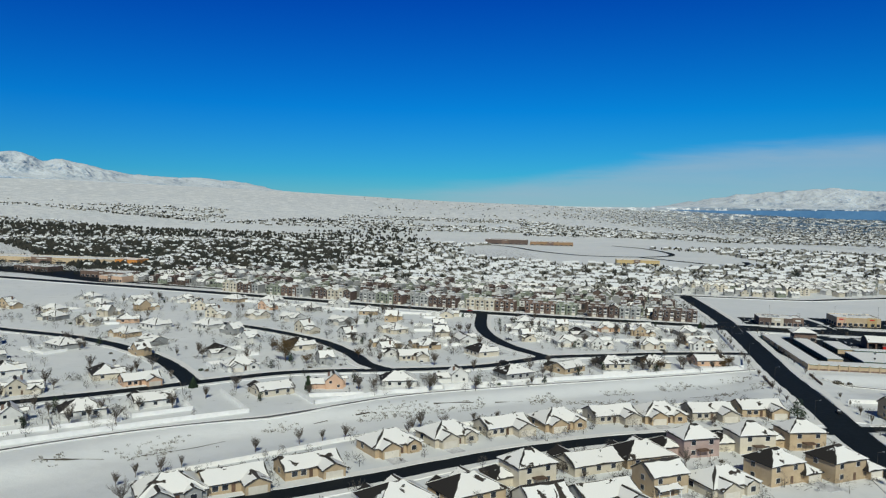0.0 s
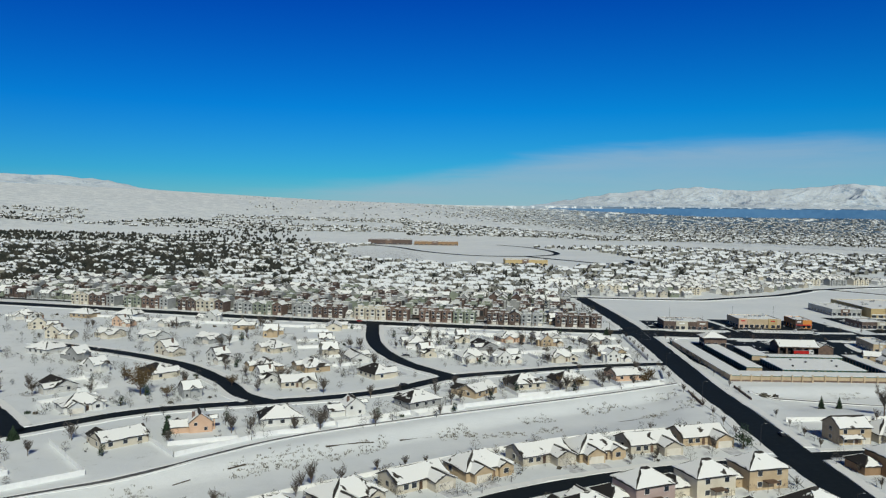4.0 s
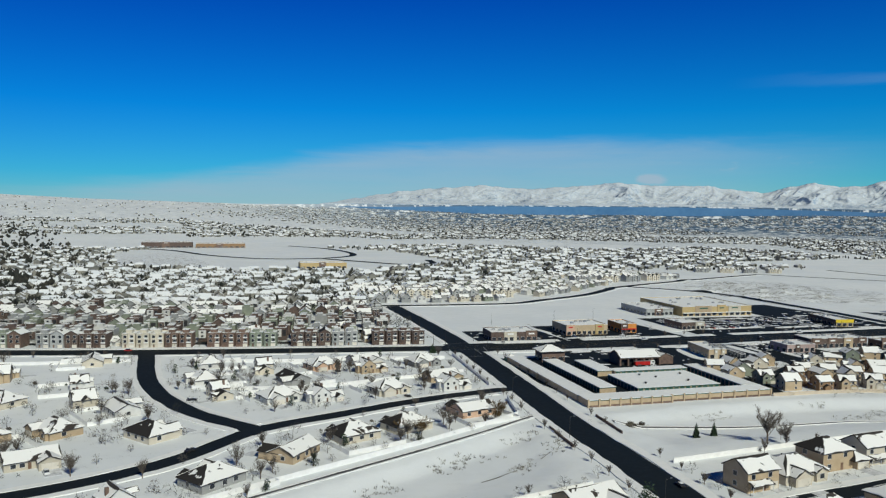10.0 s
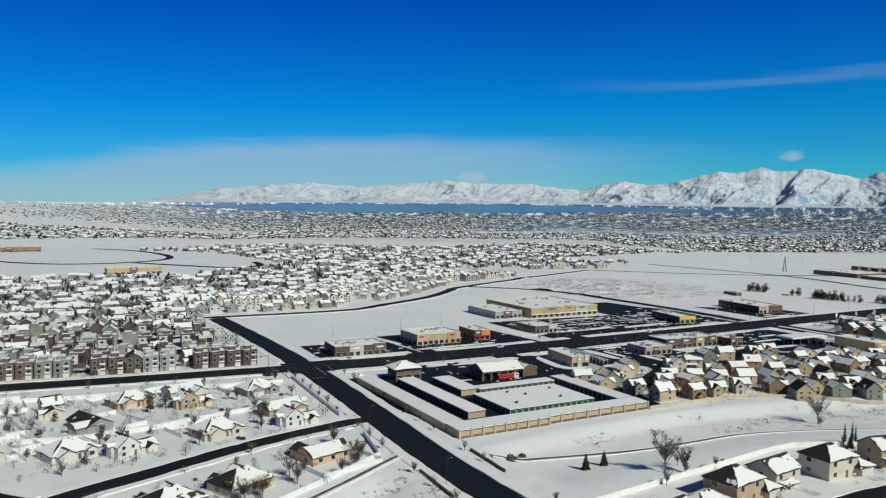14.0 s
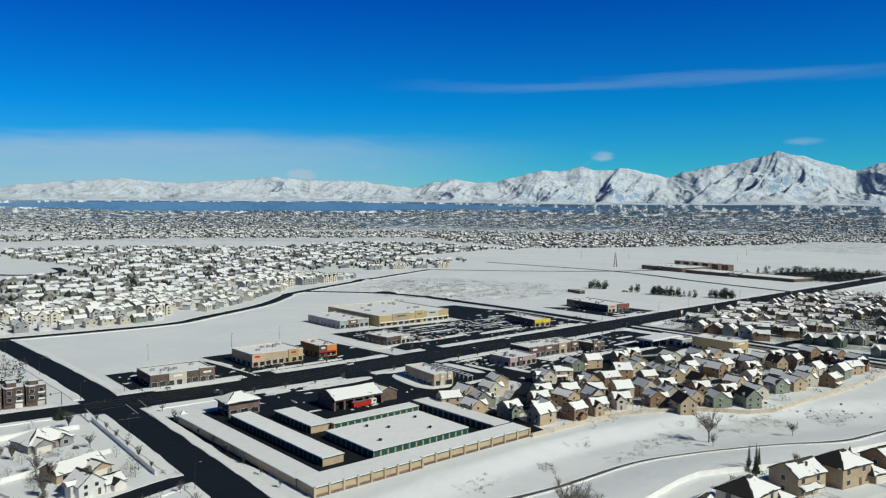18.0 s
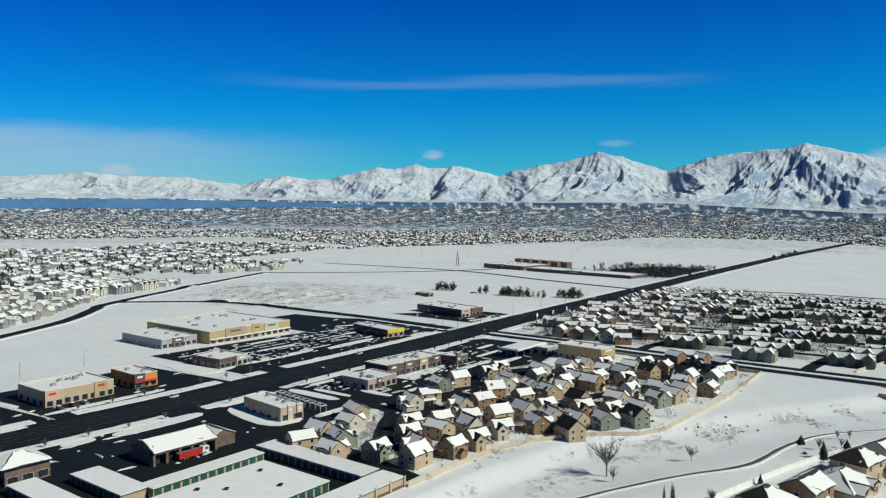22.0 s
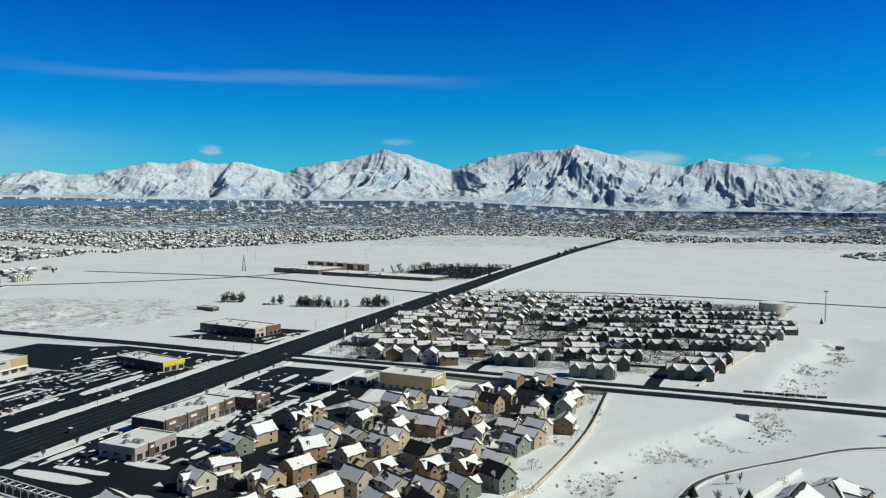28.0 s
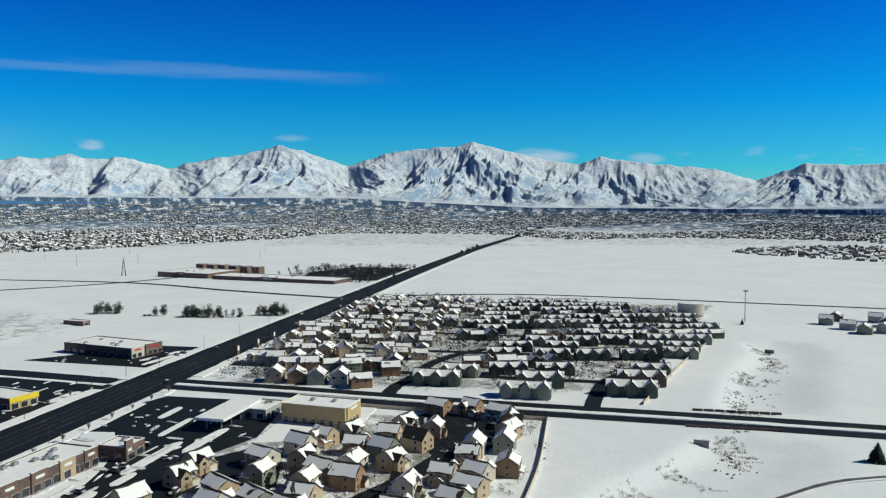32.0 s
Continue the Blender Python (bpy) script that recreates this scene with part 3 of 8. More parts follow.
def ribbon(name, line, width, lift, mat, label, category, thick=0.0, cut=(), shift=0.0, rag=0.0, kind="structure"):
    """A strip that follows a line on the ground; cut: tests of places to leave open."""
    g = Geo()
    n = len(line)
    rows = []
    for i, (x, y) in enumerate(line):
        ax, ay = line[max(0, i - 1)]
        bx, by = line[min(n - 1, i + 1)]
        h = math.hypot(bx - ax, by - ay)
        nx, ny = -(by - ay) / h, (bx - ax) / h
        w0, w1 = width / 2 + rag * (noise.noise((x * 0.1, y * 0.1, 1)) ), width / 2 + rag * (noise.noise((x * 0.1, y * 0.1, 9)))
        row = []
        for s in (shift - w0, shift + w1):
            px, py = x + nx * s, y + ny * s
            row.append((px, py, ground_z(px, py) + lift))
        rows.append(row)
    for i in range(n - 1):
        (a, b), (c, d) = rows[i], rows[i + 1]
        mx, my = (a[0] + b[0] + c[0] + d[0]) / 4, (a[1] + b[1] + c[1] + d[1]) / 4
        if any(test(mx, my) for test in cut):
            continue
        if thick:
            g.slab([a, c, d, b], thick)
        else:
            g.face([a, c, d, b])
    if not g.f:
        return None
    ob = new(name, g.mesh(name, mat))
    return tagged(ob, label, category, kind=kind)


for key, (w, p) in ROADS.items():
    big = key in "ABC"
    ribbon("road", LINES[key], w, 0.10 + 0.008 * (sorted(ROADS).index(key) % 8), M_ASPHALT, "wide dark wet asphalt road ploughed of snow" if big else "dark ploughed asphalt street between snow banks", "road")


def far_road():
    g = Geo()
    line = spline([(1985, 434), (2600, 362), (3590, 250), (4600, 140)], 60)
    rows = []
    for i, (x, y) in enumerate(line):
        rows.append([Vector(placed(x, y + s)[:3]) + Vector((0, 0, 0.6)) for s in (-15, 15)])
    for (a, b), (c, d) in zip(rows, rows[1:]):
        g.face([a, c, d, b])
    tagged(new("road", g.mesh("road", M_ASPHALT)), "wide straight road running on across the plain", "road", kind="structure")


far_road()
for side in (-1, 1):
    ribbon("road", D2_LINE, 9, 0.11, M_ASPHALT, "dark asphalt carriageway beside a snowy median", "road", shift=side * 7.2)


def on_road(x, y, but="", margin=0.0):
    for k, (w, p) in ROADS.items():
        if k != but and near_line(x, y, p if len(p) < 4 else LINES[k][::2])[0] < w / 2 + margin:
            return True
    return but != "D2" and near_line(x, y, D2_LINE[::2])[0] < 12 + margin


# kerbed, snowed verges with a walk behind a ploughed bank
DRIVES = [(318, 608), (418, 595), (352, 574), (412, 566), (600, 545), (640, 545), (628, 578), (445, 590)]
for key in ("A", "B", "C", "N", "D", "E1", "E2", "E3", "W1", "W2", "F", "G"):
    w = ROADS[key][0]
    vw = {"B": 7.0, "A": 4.5}.get(key, 3.4)
    for side in (-1, 1):
        ribbon("pavement", LINES[key], vw, 0.36, M_SNOW, "snow-covered kerb and verge beside the street", "pavement", thick=0.4, shift=side * (w / 2 + vw / 2), rag=0.9, cut=[lambda x, y, key=key: on_road(x, y, key, 2.2) or (key == "B" and any(math.hypot(x - a, y - b) < 11 for a, b in DRIVES))])
ribbon("pavement", D2_LINE, 4.2, 0.34, M_SNOW, "snowy median between the carriageways", "median", thick=0.4, rag=0.8, cut=[lambda x, y: on_road(x, y, "D2", 1)])
# lane lines
for s in (-0.3, 0.3):
    ribbon("trim", LINES["B"], 0.16, 0.19, M_YELLOWLINE, "worn yellow centre line", "road marking", shift=s * 7)
for s in (-7, 7):
    ribbon("trim", LINES["B"], 0.14, 0.19, M_PAINT, "worn white lane line", "road marking", shift=s)
for ends in ([(238, 610), (233, 589)], [(246, 612), (240, 591)], [(222, 586), (231, 583)], [(216, 610), (212, 592)]):
    ribbon("trim", ends, 0.5, 0.2, M_PAINT, "worn white crossing line", "road marking")
for line, w in ((spline([(-200, 240), (-161, 275), (-120, 304), (-69, 331), (-22, 367), (35, 392), (132, 426), (186, 448)]), 2.2), (spline([(215, 428), (278, 402), (330, 389), (370, 360), (398, 335), (437, 323), (464, 309), (486, 277), (507, 236), (520, 150)]), 2.6)):
    ribbon("path", line, w, 0.30, M_PATH, "narrow cleared asphalt footpath through deep snow", "path")
    for s in (-1, 1):
        ribbon("trim", line, 0.9, 0.48, M_SNOW, "low ploughed snow bank along the footpath", "snow bank", thick=0.35, shift=s * (w / 2 + 0.4), rag=0.5)

BANK = spline([(-140, 268), (-100, 290), (-60, 325), (-10, 357), (27, 370), (49, 376), (89, 378), (152, 397), (182, 414)])
M_BANKEARTH = surface("bank_earth", (0.05, 0.042, 0.035), (0.13, 0.11, 0.09), 0.5, 3.0, 0.9, 0.3)
ribbon("bank", BANK, 0.5, 0.10, M_BANKEARTH, "undercut dark earth bank of the snowed creek", "creek bank", rag=1.0, cut=[lambda x, y: noise.noise((x * 0.07, y * 0.07, 3.0)) < 0.05])

# ---- mountains ----
RIDGE = [(-34, 2.9), (-30, 3.05), (-28.8, 3.1), (-27.6, 2.6), (-26.5, 2.75), (-24, 2.2), (-22.2, 1.9), (-20, 1.75), (-17.9, 1.85), (-16, 1.65), (-14.6, 1.6), (-12.7, 1.1), (-11, 0.7), (-9, 0.2)]
RIDGE_E = [(15.5, 0.3), (17.2, 0.6), (19.7, 1.05), (22, 1.4), (25, 1.65), (27.7, 1.85), (31, 1.6), (35, 1.85), (37.6, 2.1), (41.3, 1.9), (44, 1.9), (47.7, 1.42), (51, 2.12), (52.5, 1.85), (54.2, 1.9), (57.5, 2.78), (58.8, 2.7), (60.4, 3.04), (62, 2.75), (63.8, 2.88), (66.6, 2.24), (69.7, 3.04), (71.5, 3.25), (74.1, 3.97), (76.8, 3.32), (79.05, 2.5), (81.8, 3.5), (85.6, 4.02), (87, 3.95), (88.4, 4.44), (90.1, 3.87), (93.4, 3.16), (96, 2.72), (97.7, 3.28), (100.4, 2.85), (102.6, 2.6), (105.6, 2.35), (108.3, 1.46), (111.4, 2.65), (114.1, 2.5), (116.2, 2.55), (122, 2.6), (128, 2.0)]
SPOT = [(-30, 0, 15), (0, 0, 60), (25, 3, 150), (45, 24, 210), (60, 62, 268), (75, 115, 318), (90, 170, 350), (110, 205, 364), (130, 215, 366)]


PEAKS = [-40, -29, -18, 4, 22, 29, 37.6, 44, 51, 57.5, 60.4, 63.8, 74.1, 88.4, 97.7, 111.4, 120, 140]


def mountains(name, ridge, label, seed, crest=4480.0, relief=1.0):
    """A range: spurs and gullies fan out down from the peaks of a crest whose height over the eye follows the ridge."""
    az0, az1 = ridge[0][0], ridge[-1][0]
    cols, rows = int((az1 - az0) * 17), 110
    verts, faces = [], []

    def spurs(u, s, z):
        bend = 0.45 * noise.noise((u * 0.30, s * 2.2, z + 2))
        big = noise.ridged_multi_fractal(Vector((u * 0.27 + bend + 0.35 * s, s * 0.8 + 0.2 * bend, z)), 0.95, 2.1, 6, 1.0, 1.8) * 0.55
        side = noise.ridged_multi_fractal(Vector((u * 0.6 - s * 1.1, s * 1.3 - 0.5 * bend, z + 7)), 0.95, 2.2, 5, 1.0, 1.8) * 0.55
        return 0.68 * big + 0.32 * side

    for i in range(cols + 1):
        az = az0 + (az1 - az0) * i / cols
        ox = np.interp(az, [s[0] for s in SPOT], [s[1] for s in SPOT])
        oy = np.interp(az, [s[0] for s in SPOT], [s[2] for s in SPOT])
        top = np.interp(az, [a for a, _ in ridge], [b for _, b in ridge])
        jag = 0.10 * noise.fractal(Vector((az * 1.1, seed, 0)), 1.0, 2.0, 3)
        rim = np.interp(az, [a for a, _ in RIM], [b for _, b in RIM])
        k = max(n for n in range(len(PEAKS) - 1) if PEAKS[n] <= az)
        pa, pb = PEAKS[k], PEAKS[k + 1]
        w = min(1.0, max(0.0, ((az - pa) / (pb - pa) - 0.3) / 0.4))
        w = w * w * (3 - 2 * w)
        rise = max(0.3, top - rim)
        bx, by = ox - CENTRE.x, oy - CENTRE.y
        along_ray = bx * math.sin(radians(az)) + by * math.cos(radians(az))
        start = -along_ray + math.sqrt(along_ray**2 - bx * bx - by * by + 3538.0**2)
        for j in range(rows + 1):
            t = j / rows
            s = min(t / 0.92, 1.0)
            r = start + (crest - start) * s + (t - 0.92 if t > 0.92 else 0.0) * 700
            x, y = ox + r * math.sin(radians(az)), oy + r * math.cos(radians(az))
            fan = 0.35 + 0.65 * s
            rib = (1 - w) * spurs(pa + (az - pa) * fan, s, seed + 3 * (k % 2)) + w * spurs(pb + (az - pb) * fan, s, seed + 3 * ((k + 1) % 2))
            waist = min(1.0, 3.6 * s * (1 - s) + 0.05 * s) * (1.15 - 0.4 * s)
            h = (s - 0.05) / 0.95
            el = rim + 0.05 - 20 * (0.05 - s) if s < 0.05 else rim + 0.05 + (top - rim - 0.05) * (0.7 * h ** 1.1 + 0.3 * h ** 2.2)
            el += rise * waist * min(1.0, s * 4) * relief * (rib - 0.66) + jag * max(0.0, s * 3 - 2) ** 2
            if t > 0.92:
                el = top + jag - (t - 0.92) * 14
            verts.append((x, y, EYE_Z + r * math.tan(radians(el))))
    for i in range(cols):
        for j in range(rows):
            a, b = i * (rows + 1) + j, (i + 1) * (rows + 1) + j
            faces.append((a, b, b + 1, a + 1))
    me = bpy.data.meshes.new(name)
    me.from_pydata(verts, [], faces)
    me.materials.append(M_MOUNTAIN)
    me.shade_smooth()
    me.update()
    tagged(new(name, me), label, "mountains", kind="structure")


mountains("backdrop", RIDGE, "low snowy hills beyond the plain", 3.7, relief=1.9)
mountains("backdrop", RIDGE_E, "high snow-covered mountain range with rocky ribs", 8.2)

# ---- houses ----
BARE_WAY = Vector((-0.96, 0.28, 0))      # slopes that face this way are often left dark, without snow


def normal_of(poly):
    a, b, c = (Vector(p) for p in poly[:3])
    return (b - a).cross(c - a).normalized()


def gable(x0, x1, y0, y1, z, pitch, axis, over=0.45):
    """The two slopes of a ridge along axis, and the gable triangles."""
    if axis == "x":
        my, h = (y0 + y1) / 2, (y1 - y0) / 2 * pitch
        drop = over * pitch
        a, b = x0 - over, x1 + over
        slopes = [[(a, y0 - over, z - drop), (b, y0 - over, z - drop), (b, my, z + h), (a, my, z + h)], [(b, y1 + over, z - drop), (a, y1 + over, z - drop), (a, my, z + h), (b, my, z + h)]]
        ends = [[(x0, y1, z), (x0, y0, z), (x0, my, z + h)], [(x1, y0, z), (x1, y1, z), (x1, my, z + h)]]
        return slopes, ends, z + h
    s, e, top = gable(y0, y1, -x1, -x0, z, pitch, "x", over)
    turn = lambda p: (-p[1], p[0], p[2])
    return [[turn(p) for p in q] for q in s], [[turn(p) for p in q] for q in e], top


def hip(x0, x1, y0, y1, z, pitch, over=0.45):
    a, b, c, d = x0 - over, x1 + over, y0 - over, y1 + over
    zz = z - over * pitch
    w, l = b - a, d - c
    if w >= l:
        r = l / 2
        p, q = (a + r, (c + d) / 2, zz + r * pitch), (b - r, (c + d) / 2, zz + r * pitch)
        slopes = [[(a, c, zz), (b, c, zz), q, p], [(b, d, zz), (a, d, zz), p, q], [(a, d, zz), (a, c, zz), p], [(b, c, zz), (b, d, zz), q]]
    else:
        r = w / 2
        p, q = ((a + b) / 2, c + r, zz + r * pitch), ((a + b) / 2, d - r, zz + r * pitch)
        slopes = [[(a, d, zz), (a, c, zz), p, q], [(b, c, zz), (b, d, zz), q, p], [(a, c, zz), (b, c, zz), p], [(b, d, zz), (a, d, zz), q]]
    return slopes, [], zz + r * pitch


def inset(poly, k, lift, lower=0.0):
    """The polygon drawn in towards its middle and lifted along its normal; lower pulls its top edge down the slope."""
    n = normal_of(poly)
    c = sum((Vector(p) for p in poly), Vector()) / len(poly)
    top = max(p[2] for p in poly)
    low = min(p[2] for p in poly)
    out = []
    for p in poly:
        p = Vector(p)
        q = c + (p - c) * k
        if lower and top - p.z < 0.1 and len(poly) == 4:
            foot = min((Vector(o) for o in poly if Vector(o).z - low < 0.1), key=lambda o: (o - p).length)
            q = q + (foot - p) * lower
        out.append(tuple(q + n * lift))
    return out


def ragged(poly, rng, cuts=3, depth=0.22):
    """The polygon with its edges broken and drawn in by chance."""
    c = sum((Vector(p) for p in poly), Vector()) / len(poly)
    out = []
    for p, q in zip(poly, poly[1:] + poly[:1]):
        p, q = Vector(p), Vector(q)
        out.append(tuple(p))
        for i in range(1, cuts + 1):
            m = p.lerp(q, i / (cuts + 1))
            out.append(tuple(m + (c - m).normalized() * depth * rng.random()))
    return out


def add_roof(house, slopes, heading, rng, bare=0.85, snow_mat=None):
    """Shingled slopes as slabs, with a sheet of snow on those that kept it."""
    g, s = Geo(), Geo()
    for poly in slopes:
        n = Matrix.Rotation(radians(heading), 3, "Z") @ normal_of(poly)
        flat = Vector((n.x, n.y, 0)).normalized().dot(BARE_WAY)
        stripped = flat > 0.45 and rng.random() < bare
        g.slab(poly, 0.22, 1 if stripped else 0)
        if not stripped:
            s.slab(ragged(inset(poly, 0.985, 0.15, rng.choice((0, 0, 0.06, 0.12)) if flat < 0.2 else 0.12), rng, 4, 0.55), 0.16)
    roof = part("roof", g, [M_SHINGLE, M_PATCHY], house)
    if s.f:
        part("snow_cover", s, snow_mat or M_MELT, roof, "uneven sheet of snow on the slopes")
    return roof


SIDES = {"s": (0, -1), "n": (0, 1), "w": (-1, 0), "e": (1, 0)}
HEADING = 0.0


def add_window(house, x, y, z, w, h, side, pane=False):
    """side: 's','n','w','e', the wall's outward way in the house's own frame. Walls turned from the whole walk have none."""
    a = radians(HEADING)
    sx, sy = SIDES[side]
    if (sx * math.cos(a) - sy * math.sin(a)) * -0.5 + (sx * math.sin(a) + sy * math.cos(a)) * -0.86 < -0.2:
        return
    f, p = Geo(), Geo()
    t = 0.07
    if side in "sn":
        k = -1 if side == "s" else 1
        f.box(x - w / 2 - t, x + w / 2 + t, min(y, y + k * 0.06), max(y, y + k * 0.06), z - t, z + h + t)
        p.box(x - w / 2, x + w / 2, min(y, y + k * 0.085), max(y, y + k * 0.085), z, z + h)
    else:
        k = -1 if side == "w" else 1
        f.box(min(x, x + k * 0.06), max(x, x + k * 0.06), y - w / 2 - t, y + w / 2 + t, z - t, z + h + t)
        p.box(min(x, x + k * 0.085), max(x, x + k * 0.085), y - w / 2, y + w / 2, z, z + h)
    if not pane:
        n = len(f.v)
        f.v += p.v
        f.f += [tuple(i + n for i in q) for q in p.f]
        f.m += [1] * len(p.f)
        part("window", f, [M_TRIM, M_GLASS], house)
        return
    win = part("window", f, M_TRIM, house)
    part("pane", p, M_GLASS, win)


def walls(g, x0, x1, y0, y1, z, ends=()):
    g.box(x0, x1, y0, y1, -1.2, z)
    for e in ends:
        g.face(e)


def add_garage(house, x, y, w=4.9, drive=True):
    g = Geo()
    g.box(x - w / 2, x + w / 2, y - 0.06, y, 0.05, 2.2)
    for i in range(4):
        g.box(x - w / 2 + 0.05, x + w / 2 - 0.05, y - 0.09, y - 0.06, 0.12 + 0.53 * i, 0.55 + 0.53 * i)
    part("garage_door", g, M_GARAGE, house, "panelled pale garage door")
    if drive:
        add_drive(house, x, y, w)


def add_drive(house, x, y, w):
    g = Geo()
    g.slab([(x - w / 2, y - 7, 0.09), (x + w / 2, y - 7, 0.09), (x + w / 2, y - 0.1, 0.11), (x - w / 2, y - 0.1, 0.11)], 0.3)
    part("driveway", g, M_SLUSH, house, "half-cleared concrete driveway")


def add_door(house, x, y, z=0.15):
    g = Geo()
    g.box(x - 0.5, x + 0.5, y - 0.08, y, z, z + 2.1)
    part("door", g, M_DOOR, house)


def add_vents(house, spots):
    for x, y, z in spots:
        g = Geo()
        g.tube((x, y, z - 0.5), (x, y, z + 0.5), 0.12, 0.12, 6)
        g.box(x - 0.2, x + 0.2, y - 0.2, y + 0.2, z + 0.5, z + 0.58)
        part("vent", g, M_DARKMETAL, house)


LOOKS = {"tan": "tan stucco", "beige": "beige sided", "grey": "grey sided", "white": "white sided", "brown": "brown sided", "brick": "red-brown brick", "green": "grey-green sided", "mauve": "mauve stucco", "peach": "peach stucco", "ochre": "ochre stucco", "dark": "dark brick", "orange": "orange", "red": "red", "forest": "dark green sided"}


def house_template(kind, wall, quad, seed):
    rng = random.Random(seed * 97 + kind * 13 + quad)
    names = ("single-storey house with a garage gable", "two-storey hipped house with a garage wing", "narrow two-storey gabled house", "low hipped house with a cross gable", "two-storey house with a porch roof", "two-storey house with crossed gables", "two-storey gabled house with a low wing")
    house = thing("house", 0, 0, 0, 0, f"{LOOKS[wall]} {names[kind]} under snow", "house", "houses of the suburb")
    m, w = WALLS[wall], Geo()
    global HEADING
    HEADING = head = quad * 90.0
    if kind == 0:
        s, e, top = gable(-8, 8, -4.5, 5.5, 3.0, 0.48, "x")
        walls(w, -8, 8, -4.5, 5.5, 3.0, e)
        s2, e2, _ = gable(1.2, 7.6, -8.5, 1, 3.0, 0.48, "y")
        walls(w, 1.2, 7.6, -8.5, -4.4, 3.0, e2[:1] if normal_of(e2[0]).y < 0 else e2[1:])
        part("wall", w, m, house)
        add_roof(house, s, head, rng, 0.65)
        add_roof(house, s2, head, rng, 0.4)
        add_garage(house, 4.4, -8.5)
        add_door(house, -0.8, -4.5)
        for x, y, sd in ((-5.4, -4.5, "s"), (-2.9, -4.5, "s"), (-5, 5.5, "n"), (0, 5.5, "n"), (5, 5.5, "n"), (-8, 0.5, "w"), (8, 1.5, "e")):
            add_window(house, x, y, 0.95, 1.5, 1.3, sd)
        add_vents(house, [(-3, 2, top - 0.6)])
    elif kind == 1:
        s, e, top = hip(-6, 6, -5, 5, 5.9, 0.62)
        walls(w, -6, 6, -5, 5, 5.9)
        s2, _, _ = hip(5, 11.2, -6.5, 2, 2.9, 0.55)
        walls(w, 6.02, 11.2, -6.5, 2, 2.9)
        part("wall", w, m, house)
        add_roof(house, s, head, rng, 0.5)
        add_roof(house, s2, head, rng, 0.5)
        add_garage(house, 8.5, -6.5, 4.6)
        add_door(house, 1.5, -5)
        for z in (0.95, 3.85):
            for x, y, sd in ((-3.6, -5, "s"), (-3.2, 5, "n"), (2.8, 5, "n"), (-6, 1.5, "w")):
                add_window(house, x, y, z, 1.4, 1.3, sd)
        add_window(house, 2.8, -5, 3.85, 1.4, 1.3, "s")
        deck = Geo()
        deck.box(-1.6, 2.0, 5.05, 7.4, 2.5, 2.75)
        for x in (-1.5, 1.9):
            deck.tube((x, 7.2, 0), (x, 7.2, 2.5), 0.09, 0.09, 5)
        part("deck", deck, M_DOOR, house, "small timber deck on posts")
    elif kind == 2:
        s, e, top = gable(-4.4, 4.4, -5.5, 5.5, 5.8, 0.85, "y", 0.35)
        walls(w, -4.4, 4.4, -5.5, 5.5, 5.8, e)
        part("wall", w, m, house)
        add_roof(house, s, head, rng, 0.45)
        s2, e2, _ = gable(0.4, 4.6, -7.2, -4.8, 2.75, 0.6, "y", 0.3)
        porch = Geo()
        porch.box(0.4, 4.4, -7.0, -5.5, -1.2, 2.75)
        for q in e2:
            porch.face(q)
        part("garage_wing", porch, m, house)
        add_roof(house, s2, head, rng, 0.45)
        add_garage(house, 2.45, -7.0, 3.2)
        add_door(house, -1.5, -5.5)
        for z in (0.95, 3.7):
            for x, y, sd in ((-3, -5.5, "s"), (-2.2, 5.5, "n"), (2.2, 5.5, "n"), (-4.4, -1.5, "w"), (4.4, 2, "e")):
                add_window(house, x, y, z, 1.2, 1.3, sd)
        add_window(house, 1.8, -5.5, 3.7, 1.2, 1.3, "s")
    elif kind == 3:
        s, e, top = hip(-8, 8, -6, 6, 3.1, 0.55)
        walls(w, -8, 8, -6, 6, 3.1)
        s2, e2, _ = gable(-6.6, -0.6, -8.2, 0, 3.1, 0.58, "y")
        walls(w, -6.6, -0.6, -8.2, -5.9, 3.1, [q for q in e2 if normal_of(q).y < 0])
        s3, e3, _ = gable(2.6, 6.6, -7.0, 0, 3.1, 0.58, "y")
        walls(w, 2.6, 6.6, -7.0, -5.9, 3.1, [q for q in e3 if normal_of(q).y < 0])
        part("wall", w, m, house)
        add_roof(house, s, head, rng, 0.45)
        add_roof(house, s2, head, rng, 0.45)
        add_roof(house, s3, head, rng, 0.45)
        add_garage(house, -3.6, -8.2)
        add_door(house, 1.0, -6)
        for x, y, sd in ((4.6, -7, "s"), (-4, 6, "n"), (0, 6, "n"), (4.5, 6, "n"), (8, -1, "e"), (-8, 2, "w")):
            add_window(house, x, y, 0.95, 1.6, 1.35, sd)
        add_vents(house, [(-1, 2.2, top - 1.0)])
    elif kind == 6:
        s, e, top = gable(-4.6, 4.6, -4.2, 4.8, 4.6, 0.78, "y", 0.4)
        walls(w, -4.6, 4.6, -4.2, 4.8, 4.6, e)
        s2, e2, _ = gable(4.62, 12.0, -4.8, 3.4, 2.8, 0.5, "x", 0.4)
        walls(w, 4.62, 12.0, -4.8, 3.4, 2.8, e2[1:])
        s3, e3, _ = gable(6.4, 10.6, -6.8, -0.6, 2.8, 0.6, "y", 0.35)
        walls(w, 6.4, 10.6, -6.8, -4.75, 2.8, [q for q in e3 if normal_of(q).y < 0])
        s4, e4, _ = gable(-7.2, 0.5, -1.6, 1.6, 4.9, 0.7, "x", 0.25)
        walls(w, -5.9, -4.0, -1.6, 1.6, 4.9, e4[:1] if normal_of(e4[0]).x < 0 else e4[1:])
        part("wall", w, m, house)
